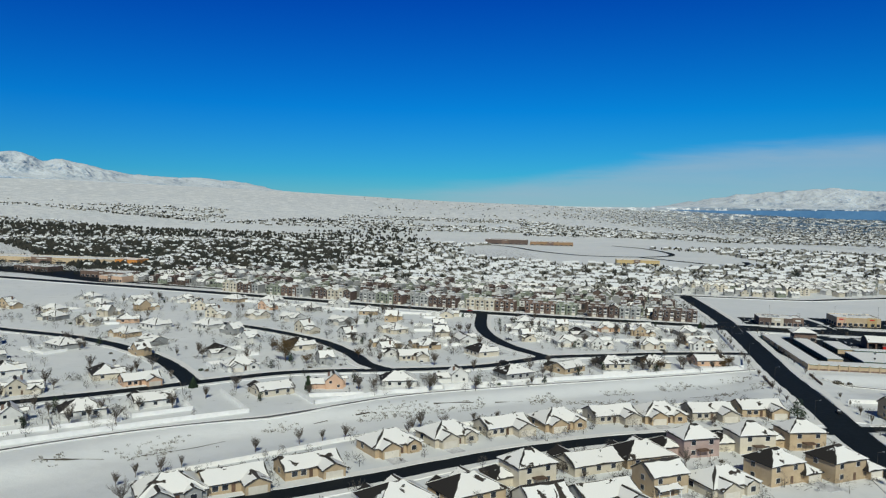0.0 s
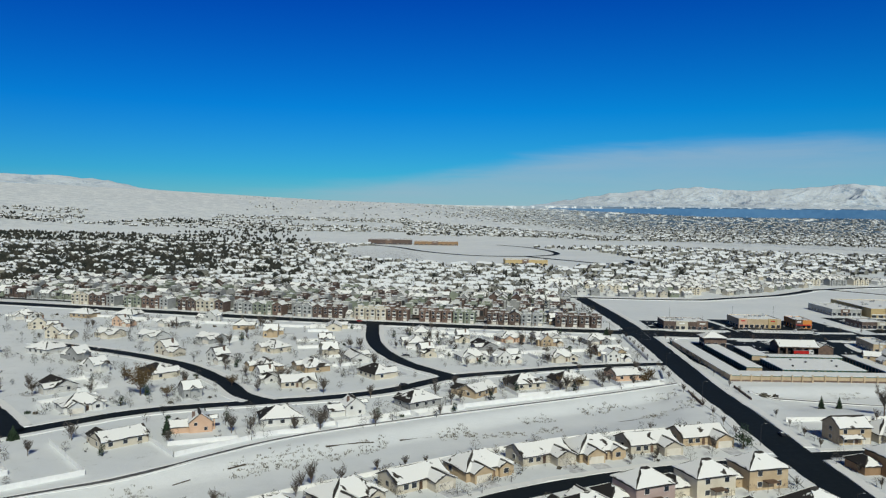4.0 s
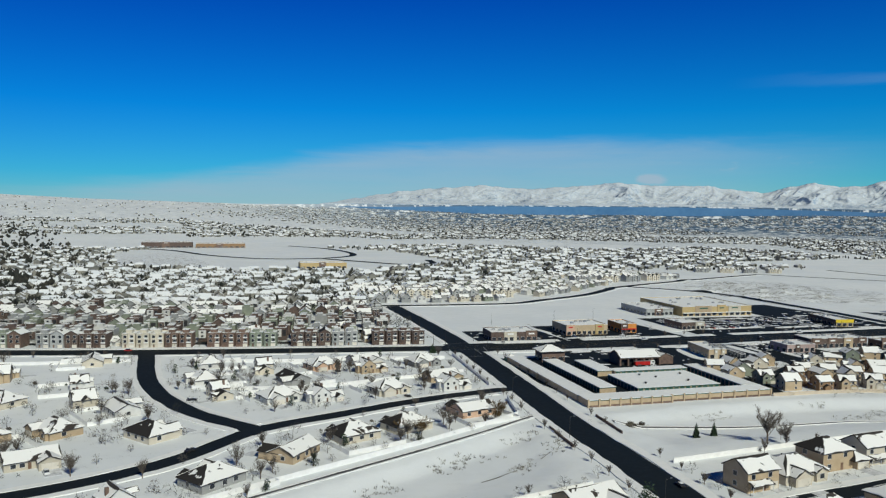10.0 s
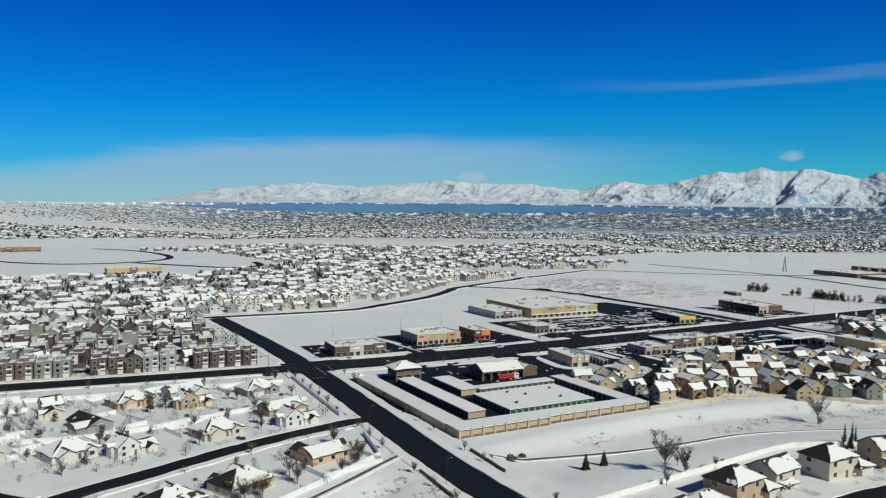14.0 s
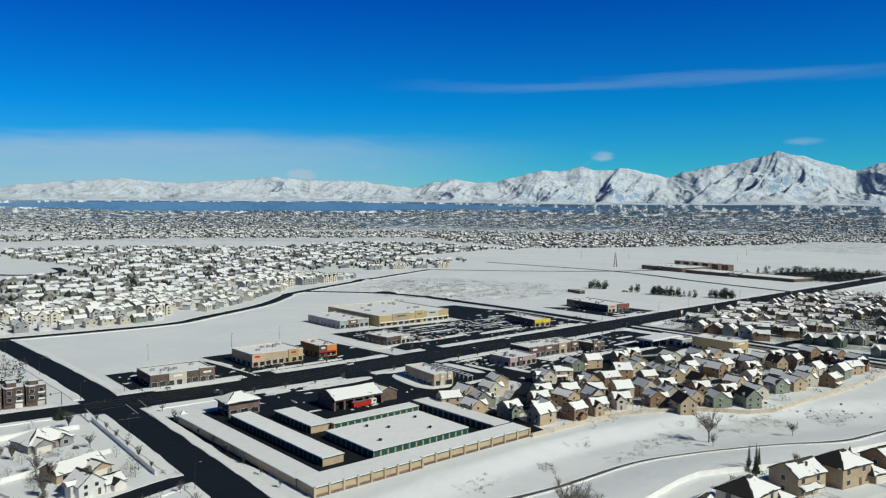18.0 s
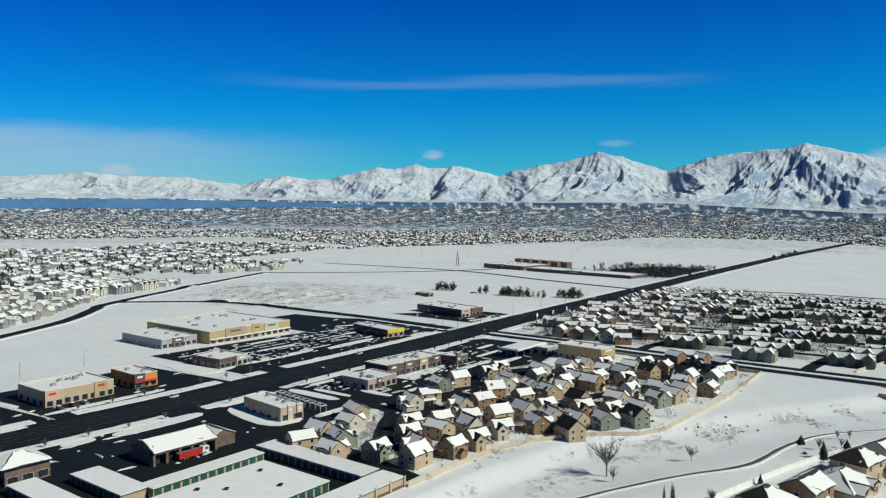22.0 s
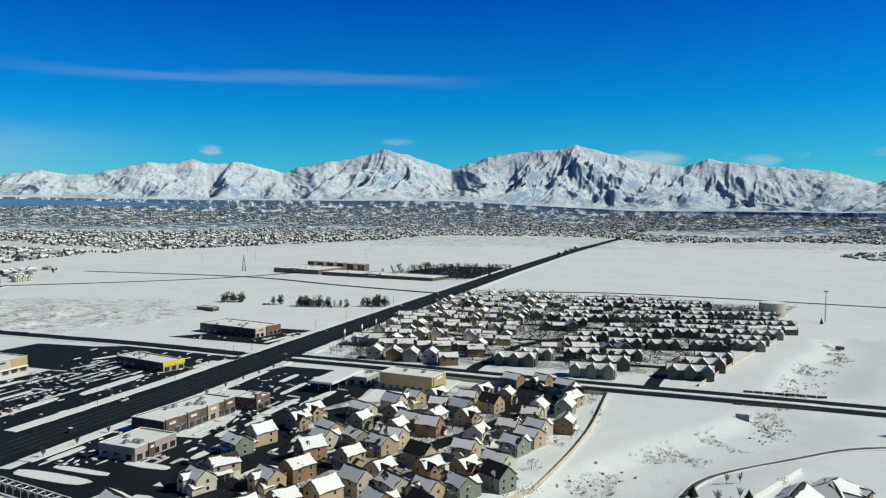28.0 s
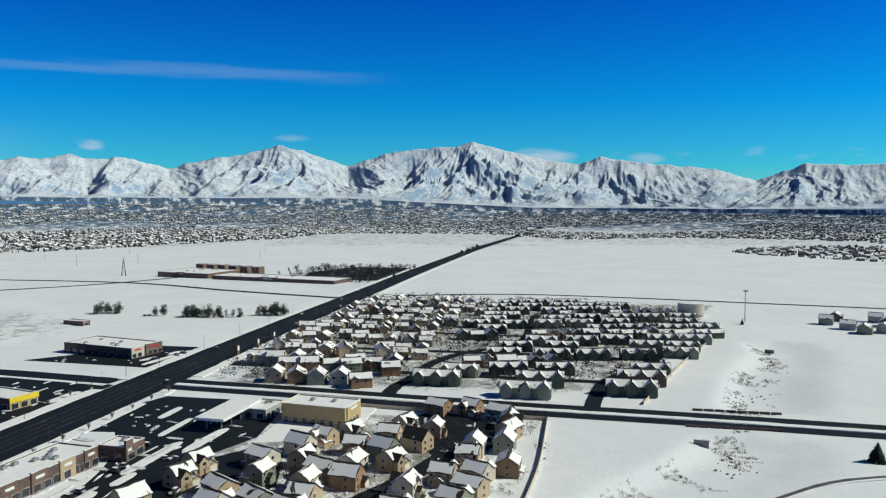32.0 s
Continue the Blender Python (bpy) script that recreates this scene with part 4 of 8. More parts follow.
        add_roof(house, s, head, rng, 0.3)
        add_roof(house, s2, head, rng, 0.4)
        add_roof(house, s3 + s4, head, rng, 0.9)
        add_garage(house, 8.5, -6.8, 3.6)
        add_door(house, 2.6, -4.2)
        for x, y, z, sd in ((-2.2, -4.2, 0.9, "s"), (-2.2, -4.2, 3.2, "s"), (1.6, -4.2, 3.2, "s"), (-2, 4.8, 0.9, "n"), (2, 4.8, 3.0, "n"), (-4.6, 3.2, 0.9, "w"), (12.0, -1, 0.9, "e")):
            add_window(house, x, y, z, 1.3, 1.3, sd)
        ch = Geo()
        ch.box(2.2, 3.3, 1.6, 2.5, 4.0, 8.3)
        part("chimney", ch, WALLS["brick"], house)
    elif kind == 5:
        s, e, top = gable(-4.8, 4.8, -3.6, 4.6, 5.6, 0.75, "x", 0.35)
        walls(w, -4.8, 4.8, -3.6, 4.6, 5.6, e)
        s2, e2, _ = gable(-4.4, 0.2, -6.0, 0.4, 5.3, 0.95, "y", 0.35)
        walls(w, -4.4, 0.2, -6.0, -3.55, 5.3, [q for q in e2 if normal_of(q).y < 0])
        s3, e3, _ = gable(0.6, 4.9, -5.4, -1.0, 2.75, 0.7, "y", 0.3)
        walls(w, 0.6, 4.9, -5.4, -3.55, 2.75, [q for q in e3 if normal_of(q).y < 0])
        s4, e4, _ = gable(-1.8, 2.2, 2.0, 6.4, 2.9, 0.6, "y", 0.3)
        walls(w, -1.8, 2.2, 4.58, 6.4, 2.9, [q for q in e4 if normal_of(q).y > 0])
        part("wall", w, m, house)
        add_roof(house, s, head, rng, 0.45)
        add_roof(house, s2, head, rng, 0.45)
        add_roof(house, s3 + s4, head, rng, 0.7)
        add_garage(house, 2.75, -5.4, 3.2)
        add_door(house, -2.0, -6.0)
        add_window(house, -2.1, -6.0, 3.6, 1.8, 1.3, "s")
        add_window(house, 2.8, -3.6, 3.6, 1.3, 1.2, "s")
        for x, y, sd in ((-3.2, 4.6, "n"), (3.4, 4.6, "n"), (-4.8, 1.0, "w"), (4.8, 1.0, "e")):
            for z in (0.9, 3.6):
                add_window(house, x, y, z, 1.2, 1.3, sd)
    else:
        s, e, top = gable(-5.6, 5.6, -4.5, 4.5, 5.7, 0.62, "x", 0.4)
        walls(w, -5.6, 5.6, -4.5, 4.5, 5.7, e)
        part("wall", w, m, house)
        add_roof(house, s, head, rng, 0.45)
        for x in (-5.3, -1.8, 1.8):
            porch = Geo()
            porch.tube((x, -6.3, -0.5), (x, -6.3, 2.5), 0.12, 0.1, 6)
            part("porch_post", porch, M_TRIM, house)
        add_roof(house, [[(-5.6, -6.7, 2.5), (2.2, -6.7, 2.5), (2.2, -4.52, 3.3), (-5.6, -4.52, 3.3)]], head, rng, 0.0)
        add_garage(house, 3.9, -4.5, 2.8)
        add_door(house, 0.5, -4.5)
        for z in (0.95, 3.65):
            for x, y, sd in ((-3.6, -4.5, "s"), (-3, 4.5, "n"), (2.5, 4.5, "n"), (-5.6, 0, "w"), (5.6, 0, "e")):
                add_window(house, x, y, z, 1.3, 1.3, sd)
        add_window(house, 2.4, -4.5, 3.65, 1.3, 1.3, "s")
    return house


TEMPLATES = {}


def put(key, make, x, y, turn, z=None, scale=1.0):
    """The first thing of a key is built in place, later ones are copies of it."""
    z = ground_z(x, y) if z is None else z
    m = pose(x, y, z, 0, 0, turn)
    if key not in TEMPLATES:
        ob = TEMPLATES[key] = make()
        ob.matrix_basis = m
    else:
        ob = copy_thing(TEMPLATES[key], m)
    if scale != 1.0:
        ob.scale = (scale, scale, scale)
    return ob


USED = []


def put_house(x, y, turn, kind, wall, scale=1.25):
    quad = int(round(turn / 90.0)) % 4
    USED.append((x, y))
    return put(("house", kind, wall, quad), lambda: house_template(kind, wall, quad, 5), x, y, turn, scale=scale)


def facing(x, y, keys):
    """The turn that makes a house's front look at the nearest of the streets named."""
    best = min((near_line(x, y, LINES[k][::2]) for k in keys), key=lambda b: b[0])
    return math.degrees(math.atan2(best[2] - y, best[1] - x)) + 90.0


rng = random.Random(11)
# the street south of the creek
SOUTH_ROW = [(-84, 235), (-67, 245), (-45, 260), (-19, 287), (3, 300), (26, 313), (50, 323), (75, 334), (97, 337), (121, 342), (146, 349)]
for n, (x, y) in enumerate(SOUTH_ROW):
    put_house(x, y, facing(x, y, "F"), (3, 0, 0, 3, 3, 0, 3, 0, 3, 0, 0)[n], ("grey", "tan", "tan", "tan", "beige", "beige", "tan", "beige", "tan", "beige", "tan")[n])
for n, (x, y) in enumerate([(-13, 231), (9, 240), (30, 256), (53, 270), (74, 279), (97, 290), (121, 296), (143, 301)]):
    put_house(x, y, facing(x, y, "F"), (3, 3, 1, 0, 3, 1, 1, 1)[n], ("white", "tan", "beige", "beige", "tan", "mauve", "beige", "tan")[n])
for n, (x, y) in enumerate([(52, 238), (73, 249), (94, 252), (116, 262), (140, 267), (31, 225)]):
    put_house(x, y, 24, (0, 4, 3, 1, 1, 4)[n], ("grey", "tan", "beige", "tan", "tan", "beige")[n])
# west of the arterial, between the creek and the cross road
WEST_A = [(-201, 359), (-154, 326), (-131, 345), (-176, 398), (-152, 384), (-177, 312), (-236, 475), (-180, 458), (-320, 629), (-134, 463), (-112, 424), (-82, 370), (-54, 385), (-22, 394), (-67, 443), (-36, 501), (-17, 461), (-238, 713), (-278, 706), (-265, 567), (-241, 585), (9, 405), (40, 417), (72, 435)]
WEST_B = [(100, 448), (16, 524), (-35, 478), (-92, 490), (-156, 673), (-116, 668), (-79, 597), (-63, 655), (5, 645), (-2, 580), (67, 615), (93, 592), (126, 586), (153, 590), (185, 574), (178, 532), (60, 541), (86, 521), (103, 511), (125, 452), (162, 463), (58, 573), (101, 556), (146, 566), (141, 516), (172, 511)]
for n, (x, y) in enumerate(WEST_A + WEST_B):
    put_house(x, y, facing(x, y, ("E1", "E2", "E3", "W1", "W2")), (6, 3, 0, 3, 0, 6, 3)[n % 7], ("beige", "white", "white", "beige", "peach", "white", "grey", "tan")[n % 8], (0.98, 1.12, 1.12, 1.12, 1.12, 0.98, 1.12)[n % 7])
for x, y in [(-300, 590), (-345, 575), (-330, 500), (-285, 480), (-255, 430), (-230, 400), (-270, 360), (-310, 420), (-210, 560), (-185, 620), (-210, 660), (-150, 620), (-120, 610), (-100, 555), (-195, 720), (-160, 715), (-90, 690), (-40, 615), (-35, 560), (0, 540), (-10, 500), (25, 480), (-370, 650), (-300, 670), (-255, 650)]:
    if not on_road(x, y, margin=7) and min(math.hypot(x - a, y - b) for a, b in USED) > 16:
        put_house(x, y, facing(x, y, ("E1", "E3", "W1", "C")), rng.choice((0, 3, 6)), rng.choice(("beige", "white", "tan", "grey")), 1.12)
# houses that fill the blocks between
for _ in range(900):
    x, y = rng.uniform(-400, 188), rng.uniform(300, 720)
    if y - 0.54 * x < 392 or on_road(x, y, margin=11) or near_line(x, y, LINES["C"][::2])[0] < 26 or min(math.hypot(x - a, y - b) for a, b in USED) < 35:
        continue
    if inside(x, y, [(-700, 700), (-340, 600), (-325, 790), (-480, 870), (-800, 960)]):
        continue
    put_house(x, y, facing(x, y, ("E1", "E2", "E3", "W1", "W2")), rng.choice((0, 3, 6)), rng.choice(("beige", "white", "tan", "grey", "white")), rng.uniform(1.0, 1.12))
# east of the arterial, south of the creek
for n, (x, y) in enumerate([(208, 343), (229, 345), (200, 306), (250, 348), (271, 346), (299, 341), (328, 334), (347, 325), (366, 314), (385, 304), (403, 299), (422, 290), (441, 274), (230, 305), (255, 302), (280, 300), (310, 296)]):
    put_house(x, y, facing(x, y, "G"), (4, 3, 1, 1, 4, 1, 4, 1, 4, 3, 1, 4, 3, 1, 4, 3, 1)[n], ("tan", "beige", "brown", "tan", "beige", "beige", "tan", "tan", "brown", "tan")[n % 10])
# the close by the stores
CLOSE_A = [(411, 453), (407, 475), (426, 440), (417, 417), (436, 409), (460, 400), (432, 384), (493, 387), (504, 364), (514, 379), (481, 399), (447, 458), (462, 476), (465, 445), (483, 434), (523, 423), (349, 492), (366, 489), (388, 489), (332, 474), (340, 459), (341, 443)]
CLOSE_B = [(357, 436), (375, 451), (388, 429), (402, 418), (400, 403), (421, 395), (423, 482), (440, 425), (397, 448), (525, 377), (563, 362), (474, 460), (490, 452), (470, 431), (487, 420), (539, 412), (502, 421), (357, 456), (545, 380), (530, 365), (548, 395), (560, 380), (506, 440), (440, 470), (425, 462)]
for n, (x, y) in enumerate(CLOSE_A + CLOSE_B):
    if min(near_line(x, y, q)[0] for q in CLOSE_LANES) < 7:
        continue
    south = near_line(x, y, [(320, 437), (375, 425), (434, 376), (498, 359), (572, 348)])
    put_house(x, y, south[3] + (0, 90, 180, 90)[n % 4], (5, 2, 5, 4, 5)[n % 5], ("tan", "brown", "tan", "beige", "brown", "tan", "green")[n % 7], 0.92)

CLOSE = [(334, 492), (385, 500), (440, 490), (500, 478), (528, 462), (545, 428), (592, 400), (578, 356), (500, 366), (436, 384), (402, 405), (336, 442)]
rng = random.Random(8)
for _ in range(1500):
    x, y = rng.uniform(330, 600), rng.uniform(350, 505)
    if inside(x, y, CLOSE) and min(math.hypot(x - a, y - b) for a, b in USED) > 11.8 and min(near_line(x, y, q)[0] for q in CLOSE_LANES) > 9.0:
        put_house(x, y, rng.choice((-30, 60, 150, 240)), rng.choice((5, 5, 2, 4)), rng.choice(("tan", "brown", "tan", "beige", "green")), 0.92)

# ---- row houses on the cross road ----


def row_house(wall, seed, storeys=3, flat=True):
    global HEADING
    HEADING = 0.0
    r = random.Random(seed)
    t = thing("row_house", 0, 0, 0, 0, f"{LOOKS[wall]} three-storey row house with a snowed roof", "row house", "row houses on the cross road")
    g = Geo()
    h = 3.0 * storeys
    g.box(-4.2, 4.2, -6, 6, -1, h)
    if flat:
        g.box(-4.25, 4.25, -6.05, -5.75, h, h + 0.7)
        g.box(-4.25, 4.25, 5.75, 6.05, h, h + 0.7)
        part("wall", g, WALLS[wall], t)
        rf = Geo()
        rf.box(-4.1, 4.1, -5.7, 5.7, h, h + 0.25)
        part("roof", rf, M_ROOFSNOW, t, "flat roof deep in snow")
        bay = Geo()
        bay.box(-3.4, -0.4, -6.9, -6.02, 2.6, h + 0.6)
        part("bay", bay, WALLS[wall], t, "projecting bay")
        cap = Geo()
        cap.box(-3.5, -0.3, -7.0, -6.0, h + 0.6, h + 0.8)
        part("snow_cap", cap, M_ROOFSNOW, t)
        for k in range(1, storeys):
            rail = Geo()
            rail.box(0.7, 3.6, -6.55, -6.02, 3 * k, 3 * k + 0.15)
            rail.box(0.7, 3.6, -6.55, -6.47, 3 * k + 0.15, 3 * k + 0.85)
            part("balcony", rail, M_TRIM, t, "small white balcony")
        dark = Geo()
        dark.box(-2.6, 1.4, -2.0, 2.6, h + 0.25, h + 2.3)
        part("stair_house", dark, WALLS[wall], t)
        dark = Geo()
        dark.box(-2.75, 1.55, -2.15, 2.75, h + 2.3, h + 2.5)
        part("snow_cap", dark, M_ROOFSNOW, t)
    else:
        s, e, _ = gable(-4.2, 4.2, -6, 6, h, 0.6, "y", 0.3)
        for q in e:
            g.face(q)
        part("wall", g, WALLS[wall], t)
        add_roof(t, s, 0, r, 0.7)
    for k in range(1, storeys):
        for x in (-1.9, 2.15):
            add_window(t, x, -6.9 if (flat and x < 0) else -6, 3 * k + 0.5, 1.9, 1.8, "s", False)
    add_garage(t, 2.0, -6, 3.0)
    add_door(t, -2, -6)
    return t


def along(line, start, stop, step, offset):
    """Places at even steps along a line, off to its left, with the heading there."""
    out, run, nxt = [], 0.0, start
    for (ax, ay), (bx, by) in zip(line, line[1:]):
        l = math.hypot(bx - ax, by - ay)
        while run + l >= nxt and nxt <= stop:
            t = (nxt - run) / l
            h = math.atan2(by - ay, bx - ax)
            out.append((ax + t * (bx - ax) - offset * math.sin(h), ay + t * (by - ay) + offset * math.cos(h), math.degrees(h)))
            nxt += step
        run += l
    return out


rng = random.Random(5)
row, k = along(LINES["C"], 720, 1195, 9.2, 23.5), 0
for n, (x, y, h) in enumerate(row):
    if n % 6 == 5 or on_road(x, y, "", 8):
        continue
    wall = ("beige", "dark", "grey", "green", "brick", "grey", "dark")[(n // 2) % 7] if n < 26 else ("dark", "dark", "beige", "brick", "brick", "green", "dark", "grey")[(n // 3) % 8]
    flat = n % 9 < 8 if n > 25 else n % 3 == 0
    put(("row", wall, flat), lambda: row_house(wall, n, 3, flat), x, y, h)

# ---- the dense quarter behind them, and the eastern quarter ----


def plain_house(kind, wall, quad, seed):
    """A house seen from further off: walls, roof, snow and its larger windows."""
    global HEADING
    HEADING = quad * 90.0
    r = random.Random(seed)
    t = thing("house", 0, 0, 0, 0, f"{LOOKS[wall]} {'two-storey gabled house' if kind < 2 else 'row of joined houses with stepped gables'} under snow", "house", "houses of the further quarters")
    g = Geo()
    if kind == 3:
        r = random.Random(len(wall) * 7 + quad)
        tagged(t, f"{LOOKS[wall]} flat-roofed three-storey town house under snow", "house", "houses of the further quarters")
        h, d = r.choice((8.2, 9.0, 6.6)), r.uniform(-1.0, 1.5)
        g.box(-4.4, 4.4, -5.2, 5.2, -1, h)
        for a in ((-4.4, 4.4, -5.2, -4.95), (-4.4, 4.4, 4.95, 5.2), (-4.4, -4.15, -4.95, 4.95), (4.15, 4.4, -4.95, 4.95)):
            g.box(*a, h, h + 0.75)
        part("wall", g, WALLS[wall], t)
        g = Geo()
        g.box(-4.14, 4.14, -4.94, 4.94, h, h + 0.3)
        part("roof", g, M_ROOFSNOW, t)
        g = Geo()
        g.box(-4.0, d, -6.5, -5.21, 2.7, h - 0.6)
        part("bay", g, WALLS["white" if wall in ("dark", "green") else "dark"], t)
        g = Geo()
        g.box(-4.1, d + 0.1, -6.6, -5.2, h - 0.59, h - 0.35)
        part("snow_cap", g, M_ROOFSNOW, t)
        g = Geo()
        g.box(-1.5, 3.0, 0.0, 4.0, h + 2.2, h + 2.45)
        part("snow_cap", g, M_ROOFSNOW, t)
        g = Geo()
        g.box(-1.4, 2.9, 0.1, 3.9, h + 0.31, h + 2.19)
        part("stair_house", g, WALLS[wall], t)
        # No real recess: a flat dark sheet paints its shade on the wall.
        g = Geo()
        g.box(d + 0.5, 4.0, -5.26, -5.21, 3.0, h - 0.6)
        part("recessed_balcony", g, M_DARKMETAL, t)
        for z in (3.4, 6.0):
            if z + 1.5 < h - 0.5:
                add_window(t, (d - 4) / 2, -6.5, z, 1.6, 1.3, "s", False)
        return t
    if kind == 0:
        s, e, _ = gable(-4.6, 4.6, -5.4, 5.4, 5.6, 0.7, "y", 0.4)
        walls(g, -4.6, 4.6, -5.4, 5.4, 5.6, e)
    elif kind == 1:
        s, e, _ = gable(-6, 6, -4.6, 4.6, 5.4, 0.62, "x", 0.4)
        walls(g, -6, 6, -4.6, 4.6, 5.4, e)
        s2, e2, _ = gable(-5.4, -1.2, -6.2, 0, 5.4, 0.6, "y", 0.3)
        walls(g, -5.4, -1.2, -6.2, -4.5, 5.4, [q for q in e2 if normal_of(q).y < 0])
        s = s + s2
    else:
        s, e, _ = gable(-13, 13, -4.6, 4.6, 5.4, 0.7, "x", 0.4)
        walls(g, -13, 13, -4.6, 4.6, 5.4, e)
        for x in (-9.5, 0, 9.5):
            s2, e2, _ = gable(x - 2.6, x + 2.6, -6.6, 1, 5.9 + 0.05 * x, 1.0, "y", 0.3)
            walls(g, x - 2.6, x + 2.6, -6.6, -4.5, 5.9 + 0.05 * x, [q for q in e2 if normal_of(q).y < 0])
            s = s + s2
    part("wall", g, WALLS[wall], t)
    add_roof(t, s, quad * 90.0, r, 0.15 if kind < 2 else 0.05)
    for x, y, sd in ((-2.6, {0: -5.4, 1: -6.2, 2: -5}[kind], "s"), (2.6, {0: -5.4, 1: -4.6, 2: -5}[kind], "s")):
        add_window(t, x, y, 3.4, 1.6, 1.4, sd, False)
    return t


BULK = {}


def bulk_house(x, y, turn, kind, wall):
    """The same house joined into the quarter's one mesh."""
    key = ("plain", kind, wall, int(round(turn / 90.0)) % 4)
    src = TEMPLATES.get(key)
    if src is None:
        put_plain(x, y, turn, kind, wall)
        return
    m = pose(x, y, ground_z(x, y), 0, 0, turn) @ Matrix.Scale(0.86 if x > 300 else 1.04, 4)
    for o in src.children_recursive:
        me = o.data
        v = np.empty(len(me.vertices) * 3)
        me.vertices.foreach_get("co", v)
        v = v.reshape(-1, 3) @ np.array(m.to_3x3()).T + np.array(m.translation)
        for slot, mat in enumerate(me.materials):
            own = [p for p in me.polygons if p.material_index == slot]
            if own:
                vs, fs = BULK.setdefault(mat.name, ([], []))
                base = sum(len(a) for a in vs)
                vs.append(v)
                fs.extend(tuple(base + i for i in p.vertices) for p in own)


def finish_bulk():
    verts, faces, slots, mats = [], [], [], []
    for name, (vs, fs) in BULK.items():
        base = len(verts)
        for a in vs:
            verts.extend(map(tuple, a))
        faces.extend(tuple(base + i for i in f) for f in fs)
        slots.extend([len(mats)] * len(fs))
        mats.append(bpy.data.materials[name])
    me = bpy.data.meshes.new("quarter_houses")
    me.from_pydata(verts, [], faces)
    for m in mats:
        me.materials.append(m)
    me.polygons.foreach_set("material_index", slots)
    tagged(new("quarter_houses", me), "hundreds of close-set snowed houses of the further quarters", "houses", kind="stuff")


def put_plain(x, y, turn, kind, wall):
    quad = int(round(turn / 90.0)) % 4
    USED.append((x, y))
    put(("plain", kind, wall, quad), lambda: plain_house(kind, wall, quad, 3), x, y, turn)


for off in (31, 81, 134, 190):
    ribbon("road", [(x, y) for x, y, h in along(LINES["C"], 540, 1190, 12, off) if x < 235 + (y - 720) * 0.15], 8, 0.10, M_ASPHALT, "dark narrow street between close-set houses", "road")
for s in (620, 760, 900, 1040):
    q = [along(LINES["C"], s, s + 1, 5, o)[0][:2] for o in (31, 81, 134, 190, 230)]
    ribbon("road", spline(q), 7, 0.108, M_ASPHALT, "dark side street between close-set houses", "road")
rng = random.Random(21)
for j in range(7):
    off = (46, 66, 96, 118, 150, 174, 206)[j]
    for x, y, h in along(LINES["C"], 560, 1180, 13.0, off):
        x, y = x + rng.uniform(-1.5, 1.5), y + rng.uniform(-2, 2)
        if rng.random() < 0.1 or on_road(x, y, "", 9) or x > 250 + (y - 720) * 0.15:
            continue
        modern = rng.random() < (0.85 if j < 4 and x > -260 else 0.25)
        (put_plain if j < 1 and x > -60 else bulk_house)(x, y, h + (180 if j % 2 else 0), 3 if modern else rng.choice((0, 0, 1)), rng.choice(("white", "grey", "dark", "green", "green", "dark", "grey")))
EAST_STREET = spline([(612, 424), (635, 422), (663, 414), (701, 407), (737, 388), (763, 362), (800, 345), (930, 330)])
EAST_STREET_2 = spline([(598, 322), (617, 318), (658, 306), (700, 278), (760, 250)])
EAST = [(640, 528), (632, 440), (618, 345), (608, 302), (700, 262), (800, 215), (900, 182), (985, 225), (1040, 350), (1075, 500), (860, 520)]
for j in range(17):
    x0 = 650 + 24.0 * j
    for i in range(33):
        h = 98.0 - 0.35 * j
        y = 540 - 12.4 * i
        x = x0 - 0.14 * (530 - y) + rng.uniform(-1, 1) + (9 if j % 2 else 0)
        if not inside(x, y, EAST) or near_line(x, y, D2_LINE)[0] < 20 or near_line(x, y, LINES["B"])[0] < 26:
            continue
        if y < 425 - (x - 640) * 0.12 or near_line(x, y, EAST_STREET)[0] < 10 or rng.random() < 0.15:
            continue
        else:
            (put_plain if x < 655 else bulk_house)(x + rng.uniform(-3, 3), y, h + rng.choice((0, 180, 90, 270)) + rng.uniform(-12, 12), rng.choice((0, 1)), rng.choice(("tan", "brown", "tan", "green", "beige", "tan", "green")))
for n, x0 in enumerate((620, 642, 668, 690, 716, 740, 766, 790, 818, 846, 872, 898, 925, 955, 985)):
    for i in range(11):
        y = 408 - (x0 - 620) * 0.12 - 28 * i - 7 * (n % 3)
        x = x0 + 0.14 * (400 - y) * (0.4 + n / 15)
        if not inside(x, y, EAST) or near_line(x, y, D2_LINE)[0] < 18 or near_line(x, y, EAST_STREET)[0] < 11 or near_line(x, y, EAST_STREET_2)[0] < 10 or rng.random() < 0.1:
            continue
        if n % 4 == 3:
            for dy in (-10, 0.5, 11):
                bulk_house(x, y + dy, -78 + rng.choice((0, 180)), rng.choice((0, 1)), rng.choice(("forest", "forest", "brown", "tan")))
        else:
            (put_plain if x < 650 else bulk_house)(x + rng.uniform(-4, 4), y + rng.uniform(-3, 3), -93 + rng.uniform(-9, 9), 2, rng.choice(("forest", "green", "forest", "dark")))
# the far houses past the water tank
for n in range(14):
    put_spot = (rng.uniform(835, 925), rng.uniform(20, 105))
    if min(math.hypot(put_spot[0] - a, put_spot[1] - b) for a, b in USED) > 15:
        put_plain(*put_spot, rng.choice((60, 150, 330)), rng.choice((0, 1)), ("grey", "dark", "green")[n % 3])

# white apartment blocks along the northern street


